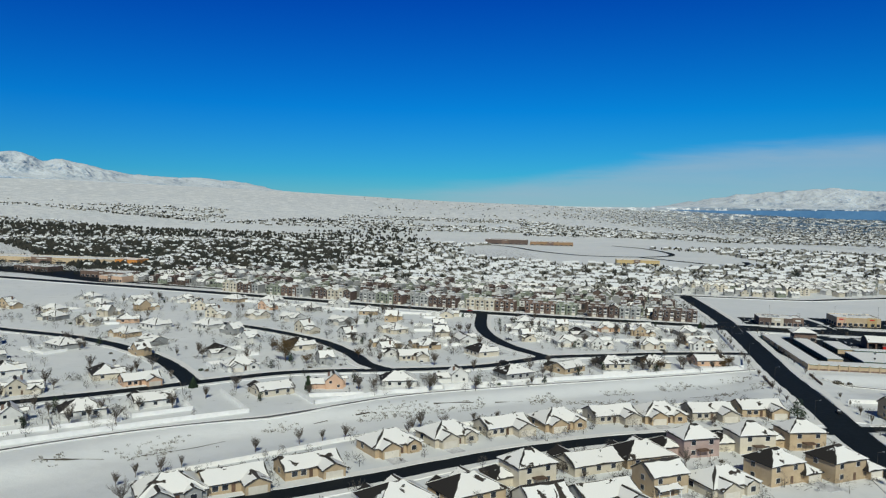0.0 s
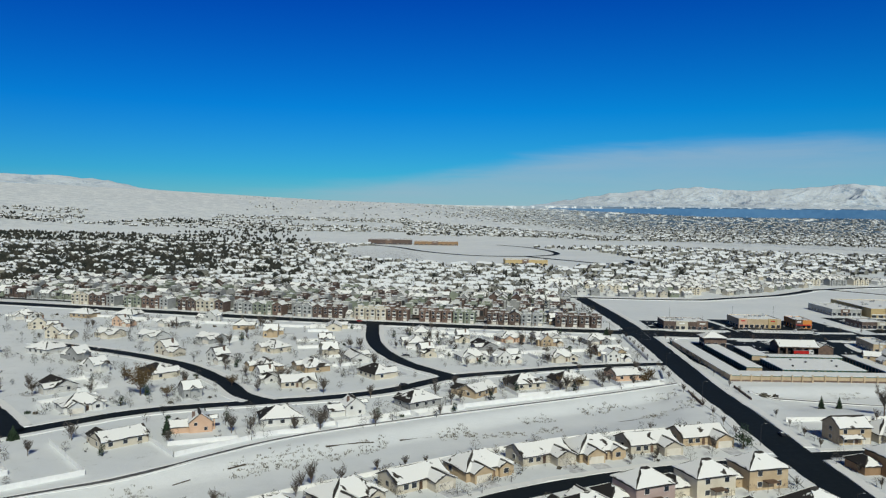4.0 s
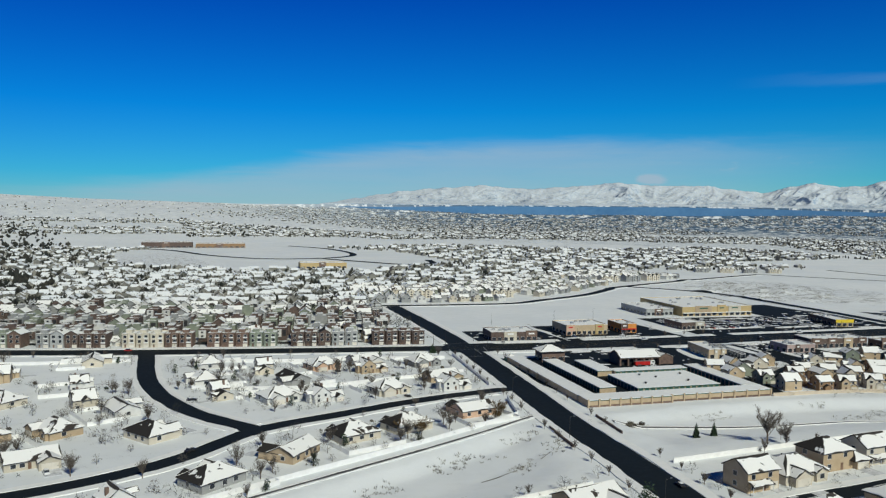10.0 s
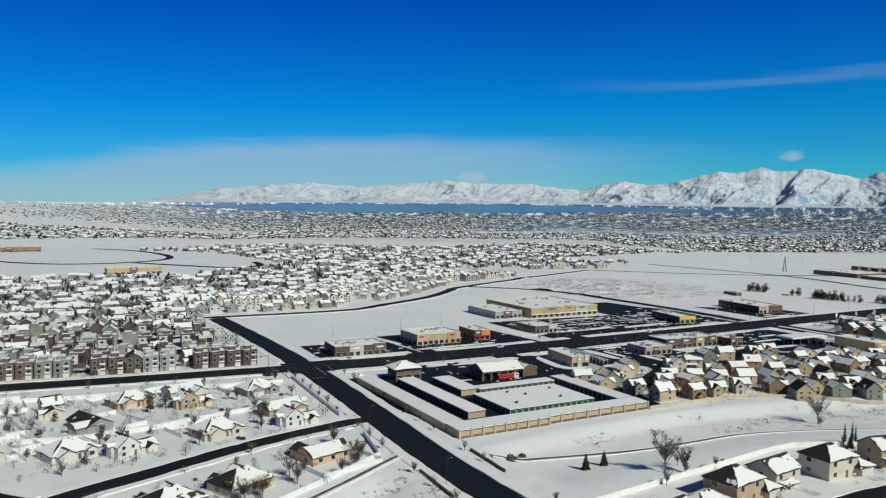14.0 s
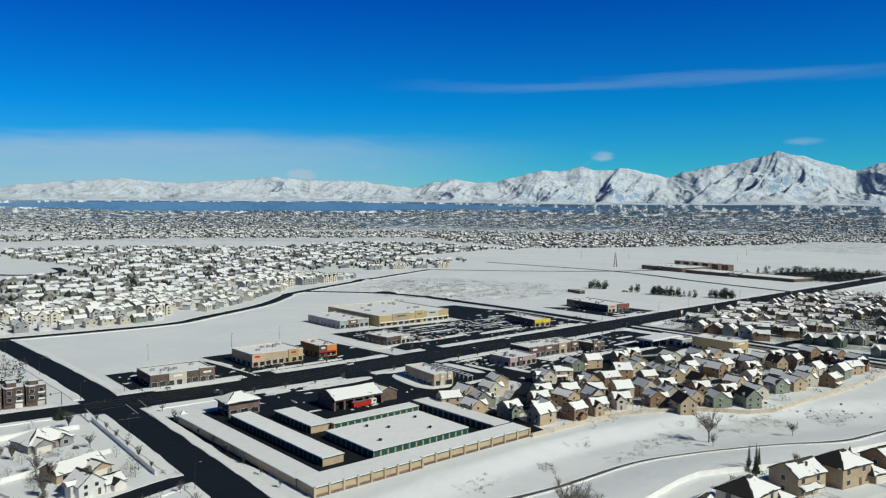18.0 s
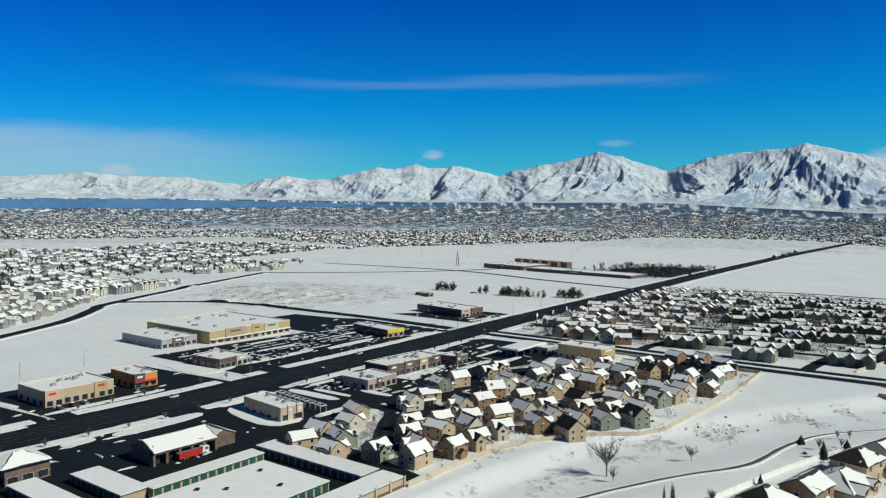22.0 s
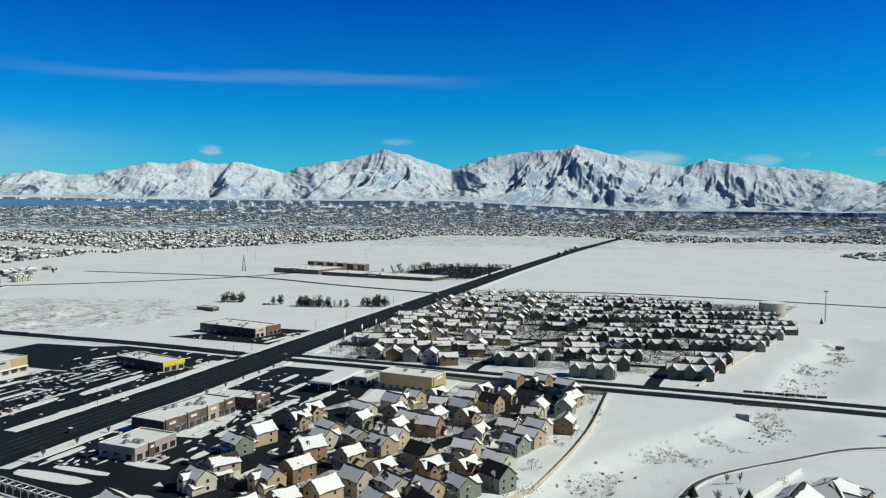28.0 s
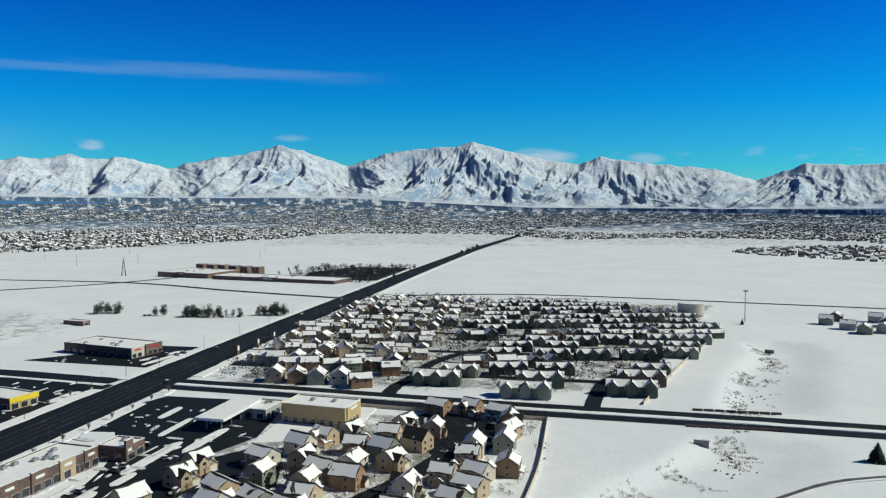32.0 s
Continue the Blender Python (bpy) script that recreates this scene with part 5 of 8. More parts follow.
def apartment(seed, wall):
    global HEADING
    HEADING = 0.0
    t = thing("apartment_block", 0, 0, 0, 0, f"{LOOKS[wall]} three-storey apartment block with snowed gables", "apartment block", "apartment blocks")
    g = Geo()
    s, e, _ = gable(-17, 17, -7, 7, 9.2, 0.5, "x", 0.5)
    walls(g, -17, 17, -7, 7, 9.2, e)
    for x in (-11, 0, 11):
        s2, e2, _ = gable(x - 3.6, x + 3.6, -9, 0, 9.4, 0.7, "y", 0.4)
        walls(g, x - 3.6, x + 3.6, -9, -6.9, 9.4, [q for q in e2 if normal_of(q).y < 0])
        s = s + s2
    part("wall", g, WALLS[wall], t)
    add_roof(t, s, 0, random.Random(seed), 0.7)
    for k in range(3):
        for x in (-11, 0, 11):
            add_window(t, x, -9, 3 * k + 0.8, 2.4, 1.6, "s", False)
        for x in (-5.5, 5.5):
            add_window(t, x, -7, 3 * k + 0.8, 1.6, 1.5, "s", False)
    return t


for n, (x, y, h) in enumerate(((322, 904, -14), (366, 886, -10), (406, 878, 2), (598, 1004, 6), (640, 1000, 3), (682, 1004, 8), (724, 1014, 12), (930, 1132, -17), (972, 1120, -17), (1014, 1108, -17), (1056, 1096, -17))):
    put(("apartment", n % 2), lambda: apartment(n, ("beige", "grey")[n % 2]), x, y, h, scale=0.82 if n < 7 else 0.7)
    USED.append((x, y))
for j in range(7):
    for x, y, h in along(LINES["N"], 30, 640, 15, 28 + 20 * j):
        if rng.random() < 0.14 or min(math.hypot(x - a, y - b) for a, b in USED[-11:]) < 27:
            continue
        bulk_house(x + rng.uniform(-2, 2), y + rng.uniform(-3, 3), h + (180 if j % 2 else 0), rng.choice((0, 1)), rng.choice(("white", "green", "grey", "beige")))
finish_bulk()
HEADING = 0.0

# ---- the far town: past counting ----
FIELDS = [
    [(240, 615), (262, 850), (430, 842), (610, 945), (1000, 1085), (1215, 1160), (1800, 1450), (2250, 1290), (3300, 950), (2600, 400), (1040, 500), (640, 520), (430, 560)],
    [(1080, 520), (2500, 390), (2430, 65), (1741, -381), (1030, -60), (560, -60), (560, 300), (900, 160)],
    [(40, 1500), (190, 1310), (420, 1260), (600, 1390), (640, 1700), (500, 1950), (150, 1990), (40, 1800)],
    [(-700, 700), (-340, 600), (-325, 790), (-480, 870), (-800, 960)],
    [(-1150, 3950), (-690, 5000), (-450, 3250), (-770, 2700)],
    [(700, 2300), (1500, 2500), (1900, 2100), (1300, 1850)],
    [(-1800, 2600), (-900, 2300), (-300, 2350), (-700, 2600), (-1700, 3000)],
]
NEAR = [(-420, 870), (-230, 1030), (60, 900), (215, 880), (262, 870), (300, 985), (520, 1010), (760, 1190), (1120, 1130), (1120, -100), (-420, -100)]


def far_town():
    r = random.Random(77)
    hv, hf, hm, tv, tf = [], [], [], [], []
    made = trees = 0
    for _ in range(190000):
        if made > 17000 and trees > 26000:
            break
        az, q = radians(r.uniform(-36, 124)), r.random()
        dist = 600 + 8400 * q ** 1.35
        x, y = CENTRE.x + dist * math.sin(az), CENTRE.y + dist * math.cos(az)
        if inside(x, y, NEAR) or any(inside(x, y, f) for f in FIELDS):
            continue
        if noise.noise((x * 0.0011, y * 0.0016, 3.3)) < -0.22 and dist > 1500:
            continue
        if dist > 3700 and az < radians(-8):
            continue
        if az < radians(4) and dist > 1500 and noise.noise((x * 0.0007, y * 0.0034, 6.1)) < -0.12:
            continue
        if dist > 3400 and r.random() > 0.07 + max(0.0, min(1.0, (math.degrees(az) - 5) / 25)):
            continue
        # houses gather along bent rows
        row = math.sin((y + 60 * math.sin(x * 0.006) - 0.2 * x) * 2 * math.pi / 46.0)
        px, py, pz, k = placed(x, y)
        if row > (0.3 if x < -60 and dist < 2600 else -0.3) and made <= 17000:
            w, d, h, p = 5.4 * k * r.uniform(0.8, 1.3), 4.3 * k, 4.0 * k * r.uniform(0.7, 1.25), 2.8 * k
            a = radians(-12 + r.choice((0, 90)) + r.uniform(-12, 12))
            c, s = math.cos(a), math.sin(a)
            n = len(hv)
            for lx, ly, lz in ((-w, -d, -2), (w, -d, -2), (w, d, -2), (-w, d, -2), (-w, -d, h), (w, -d, h), (w, d, h), (-w, d, h), (-w, 0, h + p), (w, 0, h + p)):
                hv.append((px + lx * c - ly * s, py + lx * s + ly * c, pz + lz))
            dark = r.random() < 0.35
            for f, m in (((0, 1, 5, 4), 0), ((2, 3, 7, 6), 0), ((1, 2, 6, 9, 5), 0), ((3, 0, 4, 8, 7), 0), ((4, 5, 9, 8), 1), ((6, 7, 8, 9), 2 if dark else 1)):
                hf.append(tuple(n + i for i in f))
                hm.append(m)
            made += 1
        elif trees <= 26000:
            h = k * r.uniform(3, 7.5) * (1 if dist < 2200 else 1.15)
            w = h * r.uniform(0.25, 0.5) * (1 if dist < 2200 else r.uniform(0.9, 1.9))
            n = len(tv)
            tv.append((px, py, pz + h))
            for i in range(5):
                b = 1.2566 * i + r.uniform(-0.4, 0.4)
                u = w * r.uniform(0.6, 1.2)
                tv.append((px + u * math.cos(b), py + u * math.sin(b), pz + h * r.uniform(0.25, 0.55)))
            tv.append((px, py, pz - 1))
            for i in range(5):
                j = (i + 1) % 5
                tf.append((n, n + 1 + i, n + 1 + j))
                tf.append((n + 6, n + 1 + j, n + 1 + i))
            trees += 1
    # the old quarter in the north-west stands under many trees
    for _ in range(17000):
        a, d = radians(r.uniform(-37, -4)), r.uniform(820, 2900)
        x, y = CENTRE.x + d * math.sin(a), CENTRE.y + d * math.cos(a)
        if r.random() < (math.degrees(a) + 37) / 36 or any(inside(x, y, f) for f in FIELDS):
            continue
        px, py, pz, k = placed(x, y)
        if noise.noise((x * 0.0011, y * 0.0030, 2.1)) < -0.1:
            continue
        h = k * r.uniform(4.5, 9.5)
        w = h * r.uniform(0.4, 0.75)
        n = len(tv)
        tv.append((px, py, pz + h))
        for i in range(5):
            b = 1.2566 * i + r.uniform(-0.4, 0.4)
            u = w * r.uniform(0.6, 1.2)
            tv.append((px + u * math.cos(b), py + u * math.sin(b), pz + h * r.uniform(0.25, 0.55)))
        tv.append((px, py, pz - 1))
        for i in range(5):
            j = (i + 1) % 5
            tf.append((n, n + 1 + i, n + 1 + j))
            tf.append((n + 6, n + 1 + j, n + 1 + i))
    me = bpy.data.meshes.new("far_houses")
    me.from_pydata(hv, [], hf)
    for m in (M_FARWALL, M_FARROOF, M_FARDARK):
        me.materials.append(m)
    me.polygons.foreach_set("material_index", hm)
    tagged(new("far_houses", me), "thousands of snowed houses filling the far plain", "houses", kind="stuff")
    me = bpy.data.meshes.new("far_trees")
    me.from_pydata(tv, [], tf)
    me.materials.append(M_FARTREE)
    tagged(new("far_trees", me), "dark bare trees among the far houses", "trees", kind="stuff")


far_town()


# A blue strip laid over the far ground below the mountains, with tapering ends.
def lake():
    g = Geo()
    az = [16 + 0.8 * i for i in range(62)]
    for a, b in zip(az, az[1:]):
        quad = []
        for t, out in ((a, 0), (b, 0), (b, 1), (a, 1)):
            mid, half = 9600 + 400 * noise.noise((t * 0.12, 0.5, 2)), 1900 * max(0.0, min(1.0, (t - 15) / 12, (64 - t) / 22))
            r = mid - half if not out else mid + half
            x, y, z, k = placed(CENTRE.x + r * math.sin(radians(t)), CENTRE.y + r * math.cos(radians(t)))
            quad.append((x, y, z + 2.0))
        g.face(quad[::-1])
    tagged(new("water", g.mesh("water", M_FARBLUE)), "pale blue strip below the mountains", "lake", kind="structure")


lake()

# ---- trees and shrubs ----


def sliver(g, a, b, w):
    a, b = Vector(a), Vector(b)
    s = (b - a).cross(Vector((0.3, 0.5, 0.8))).normalized() * w
    g.face([a - s, a + s, b])


def bare_tree(seed, height=8.0, spread=0.33, leaf=None):
    r = random.Random(seed)
    g, c = Geo(), Geo()
    fork = height * r.uniform(0.22, 0.3)
    g.tube((0, 0, -0.5), (0, 0, fork), height * 0.022, height * 0.016, 7)
    limbs = 9
    for i in range(limbs):
        a = 2 * math.pi * i / limbs + r.uniform(-0.3, 0.3)
        up = height * r.uniform(0.62, 0.98)
        out = height * spread * (0.25 if i % 3 == 0 else r.uniform(0.6, 1.0))
        tip = Vector((out * math.cos(a), out * math.sin(a), up - 0.25 * out))
        start = Vector((0, 0, fork * r.uniform(0.6, 1.0)))
        g.tube(start, tip, height * 0.008, height * 0.002, 5, cap=False)
        for n in range(11):
            p = start.lerp(tip, 0.22 + 0.07 * n)
            b = a + r.uniform(-2.2, 2.2)
            q = p + Vector((math.cos(b), math.sin(b), r.uniform(0.6, 1.8))).normalized() * height * r.uniform(0.10, 0.22)
            g.tube(p, q, height * 0.003, height * 0.001, 3, cap=False)
            for _ in range(15 if leaf is None else 3):
                w = p.lerp(q, r.uniform(0.0, 1.0))
                d = Vector((r.uniform(-1, 1), r.uniform(-1, 1), r.uniform(0.0, 1.8))).normalized()
                sliver(c, w, w + d * height * r.uniform(0.07, 0.16), 0.016 + 0.0012 * height)
            if leaf is not None:
                for _ in range(13):
                    w = p.lerp(q, r.uniform(0.2, 1.15)) + Vector((r.gauss(0, 0.45), r.gauss(0, 0.45), r.gauss(0, 0.4)))
                    d, e = Vector((r.uniform(-1, 1), r.uniform(-1, 1), r.uniform(-1, 1))), Vector((r.uniform(-1, 1), r.uniform(-1, 1), r.uniform(-1, 1)))
                    c.face([w, w + d * 0.4, w + e * 0.4])
    t = tagged(new("bare_tree", g.mesh("bare_tree", M_BARK)), "leafless grey-brown tree standing in snow" if leaf is None else "broad tree keeping its dry rust-brown leaves", "tree", "trees of the suburb")
    part("crown", c, leaf or M_TWIG, t, "fine leafless twigs" if leaf is None else "dry rust-brown leaves")
    return t


def conifer(seed, height=8.0, slim=0.3):
    r = random.Random(seed)
    g, c = Geo(), Geo()
    g.tube((0, 0, -0.4), (0, 0, height * 0.9), 0.16, 0.03, 6)
    tiers = 13
    for k in range(tiers):
        f = k / (tiers - 1)
        z, rad = height * (0.08 + 0.9 * f), height * slim * (1 - f) ** 0.8 + 0.12
        for i in range(17):
            a = 2 * math.pi * i / 17 + r.uniform(-0.3, 0.3) + k
            l = rad * r.uniform(0.7, 1.15)
            tip = Vector((l * math.cos(a), l * math.sin(a), z - l * 0.35 + r.uniform(-0.1, 0.1)))
            for s in (-1, 1):
                b = a + s * 0.33
                m = Vector((0.62 * l * math.cos(b), 0.62 * l * math.sin(b), z - 0.1))
                c.face([(0, 0, z + height * 0.05), tip, m])
                c.face([(0, 0, z - height * 0.03), m, tip])
    t = tagged(new("conifer", g.mesh("conifer", M_BARK)), "dark green conifer with a little snow on it" if slim > 0.2 else "slim dark columnar conifer beside a yard wall", "tree", "conifers")
    part("crown", c, M_NEEDLE, t, "dense dark needles in ragged tiers")
    return t


def evergreen(seed, height=7.0):
    """A broad dark evergreen: a crown of uneven clumps round a short trunk."""
    r = random.Random(seed)
    g, c = Geo(), Geo()
    g.tube((0, 0, -0.4), (0, 0, height * 0.6), 0.2, 0.08, 6)
    for i in range(11):
        a, up = r.uniform(0, 6.283), r.uniform(0.14, 0.82)
        mid = Vector((math.cos(a), math.sin(a), 0)) * height * 0.3 * (1.05 - up) * r.uniform(0.3, 1.1) + Vector((0, 0, height * up))
        size = height * r.uniform(0.15, 0.24)
        for _ in range(46):
            d = Vector((r.gauss(0, 1), r.gauss(0, 1), r.gauss(0, 0.9))).normalized()
            p = mid + d * size * r.uniform(0.5, 1.05)
            e = (d + Vector((r.uniform(-0.8, 0.8), r.uniform(-0.8, 0.8), r.uniform(-0.3, 0.9)))).normalized() * height * 0.07
            c.face([p, p + e, p + e.orthogonal().normalized() * height * 0.05])
    t = tagged(new("evergreen_tree", g.mesh("evergreen_tree", M_BARK)), "broad dark evergreen tree standing in snow", "tree", "evergreens")
    part("crown", c, M_NEEDLE, t, "dense dark clumps of needles")
    return t


def shrub(seed, mat, size=1.5):
    r = random.Random(seed)
    g = Geo()
    for _ in range(7):
        d = Vector((r.uniform(-1, 1), r.uniform(-1, 1), r.uniform(0.7, 1.6))).normalized()
        g.tube((0, 0, -0.2), d * size * 0.8, 0.04, 0.015, 4, cap=False, slot=1)
    for _ in range(150):
        d = Vector((r.gauss(0, 1), r.gauss(0, 1), abs(r.gauss(0, 0.8)) + 0.1)).normalized()
        p = d * size * r.uniform(0.35, 0.95)
        e = Vector((r.uniform(-1, 1), r.uniform(-1, 1), r.uniform(-0.2, 1)))
        g.face([p, p + e * 0.35 * size, p + e.orthogonal() * 0.22 * size])
    t = new("shrub", g.mesh("shrub", [mat, M_BARK]))
    return tagged(t, "leafless brown shrub poking through the snow" if mat is M_BRUSH else "low evergreen shrub dusted with snow", "shrub", "yard shrubs")


TREES = 0


def put_tree(kind, x, y, scale=1.0, turn=None):
    makes = {
        "bare1": lambda: bare_tree(1, 8.0), "bare2": lambda: bare_tree(2, 8.0, 0.42), "bare3": lambda: bare_tree(3, 8.0, 0.24), "rust": lambda: bare_tree(4, 9.0, 0.5, M_RUST),
        "ever1": lambda: evergreen(1), "ever2": lambda: evergreen(2, 5.5), "con1": lambda: conifer(1), "con2": lambda: conifer(2, 6.5, 0.52), "slim": lambda: conifer(3, 9.0, 0.12), "shrub": lambda: shrub(1, M_BRUSH, 1.4), "green": lambda: shrub(2, M_NEEDLE),
    }
    global TREES
    if kind in ("shrub", "green") and rng.random() < 0.45:
        return
    if kind.startswith("bare"):
        TREES += 1
        if TREES > 290:
            return
    put(("tree", kind), makes[kind], x, y, rng.uniform(0, 360) if turn is None else turn, ground_z(x, y) + 0.05, scale)


rng = random.Random(31)
for k, x, y, s in (("ever1", 159, 337, 1.5), ("con1", 237, 400, 0.8), ("con1", 246, 399, 0.75), ("rust", -91, 446, 1.85), ("rust", -78, 441, 0.7), ("rust", -50, 462, 0.75), ("con1", -53, 391, 0.95), ("con2", -123, 378, 0.85), ("con1", -66, 379, 0.9), ("slim", 338, 353, 1.0), ("slim", 340, 351, 1.05), ("slim", 343, 351, 0.85), ("con2", 526, 224, 1.2), ("bare2", 252, 376, 1.9), ("bare1", 258, 372, 1.2), ("bare2", 262, 378, 0.7), ("bare2", 371, 380, 1.0), ("bare1", 365, 376, 0.7), ("bare2", 400, 355, 0.8), ("con2", 206, 607, 0.9), ("bare3", -8, 322, 1.2), ("bare2", 2, 320, 0.9), ("bare2", -95, 226, 1.1), ("rust", 172, 455, 0.9), ("rust", 166, 447, 0.7), ("rust", 127, 440, 0.9), ("rust", 120, 446, 0.7), ("con1", 420, 310, 0.9), ("con2", 433, 302, 0.8), ("con1", 885, 160, 0.7)):
    put_tree(k, x, y, s)
homes = list(USED)


def clear_of_homes(x, y, d):
    return all(abs(x - a) > d or abs(y - b) > d for a, b in homes)


count = 0
for x, y in WEST_A + WEST_B:
    for n in range(6):
        px, py = x + rng.uniform(-22, 22), y + rng.uniform(-22, 22)
        if clear_of_homes(px, py, 8) and not on_road(px, py, margin=2):
            put_tree(rng.choice(("bare1", "bare2", "bare3", "shrub", "ever2", "green")), px, py, rng.uniform(0.6, 1.2))
            count += 1
for x, y in SOUTH_ROW + [(9, 240), (30, 256), (53, 270), (74, 279), (97, 290), (121, 296), (52, 238), (94, 252), (140, 267)]:
    for n in range(4):
        px, py = x + rng.uniform(-18, 18), y + rng.uniform(-18, 18)
        if clear_of_homes(px, py, 9) and not on_road(px, py, margin=1.5):
            put_tree(rng.choice(("bare1", "bare2", "bare3", "shrub", "green")), px, py, rng.uniform(0.45, 0.85))
for n in range(26):
    a, b, h = along(CREEK, 60 + 10 * n, 61 + 10 * n, 9, -rng.uniform(16, 22))[0]
    if rng.random() < 0.5:
        put_tree(rng.choice(("bare1", "bare2", "bare3")), a, b, rng.uniform(0.6, 0.95))
for n in range(40):
    x, y = rng.uniform(195, 450), 0
    y = 352 - max(0, x - 300) * 0.47 + rng.uniform(-14, 22)
    if clear_of_homes(x, y, 9) and not on_road(x, y, margin=2):
        put_tree(rng.choice(("bare1", "bare2", "bare3", "shrub", "con1", "shrub")), x, y, rng.uniform(0.45, 0.85))
for x, y in CLOSE_A[::2] + CLOSE_B[::2]:
    px, py = x + rng.choice((-8.5, 8.5)), y + rng.uniform(-9, 9)
    if clear_of_homes(px, py, 6):
        put_tree(rng.choice(("bare1", "bare3", "shrub", "green")), px, py, rng.uniform(0.4, 0.7))
for n in range(13):
    x, y = rng.uniform(345, 470), 0
    y = 343 - (x - 345) * 0.33 + rng.uniform(-9, 9)
    if clear_of_homes(x, y, 7) and not on_road(x, y, margin=2):
        put_tree(rng.choice(("bare1", "bare3", "shrub", "con2")), x, y, rng.uniform(0.45, 0.75))
# young street trees behind the kerbs
for key, a, b, step in (("A", 330, 690, 15), ("B", 40, 420, 17), ("C", 880, 1190, 14)):
    w = ROADS[key][0]
    for side in (-1, 1):
        for x, y, h in along(LINES[key], a, b, step, side * (w / 2 + 6.5)):
            if not on_road(x, y, key, 3) and clear_of_homes(x, y, 6) and rng.random() < 0.75:
                put_tree(rng.choice(("bare1", "bare3")), x, y, rng.uniform(0.4, 0.62))
# groves on the northern field
for cx, cy, n in ((909, 720, 13), (900, 672, 7), (893, 632, 26), (890, 606, 9), (911, 569, 22), (226, 424, 9)):
    for _ in range(n):
        put_tree(rng.choice(("ever1", "ever1", "ever2", "green")) if cx > 300 else "shrub", cx + rng.uniform(-7, 7), cy + rng.uniform(-13, 13) * (1 if cx > 300 else 0.3), rng.uniform(1.1, 1.7))
# trees of the further quarters
mid_v, mid_f = [], []
for _ in range(6000):
    if rng.random() < 0.3:
        x, y = rng.uniform(640, 1060), rng.uniform(190, 535)
        ok = inside(x, y, EAST)
    else:
        x, y = rng.uniform(-760, 240), rng.uniform(690, 1250)
        ok = not inside(x, y, FIELDS[3]) and y > 680 - 0.37 * (x - 230)
    if _ % 9 == 0:
        x, y = rng.uniform(1215, 1520), rng.uniform(490, 660)
        ok = x > 1275 + 0.32 * (y - 575) or y < 560
    if not ok or on_road(x, y, margin=2):
        continue
    z, h = ground_z(x, y), rng.uniform(4.0, 9)
    for _ in range(30):
        d = Vector((rng.gauss(0, 0.2), rng.gauss(0, 0.2), rng.uniform(0.2, 0.85))) * h
        e = Vector((rng.uniform(-1, 1), rng.uniform(-1, 1), rng.uniform(0, 1))) * h * 0.16
        n = len(mid_v)
        p = Vector((x, y, z)) + d
        mid_v += [tuple(p), tuple(p + e), tuple(p + e.orthogonal() * 0.5)]
        mid_f.append((n, n + 1, n + 2))
    n = len(mid_v)
    mid_v += [(x - 0.12, y, z - 0.2), (x + 0.12, y, z - 0.2), (x, y, z + h * 0.8)]
    mid_f.append((n, n + 1, n + 2))
me = bpy.data.meshes.new("quarter_trees")
me.from_pydata(mid_v, [], mid_f)
me.materials.append(M_FARTREE)
tagged(new("quarter_trees", me), "dark bare trees between close-set houses", "trees", kind="stuff")


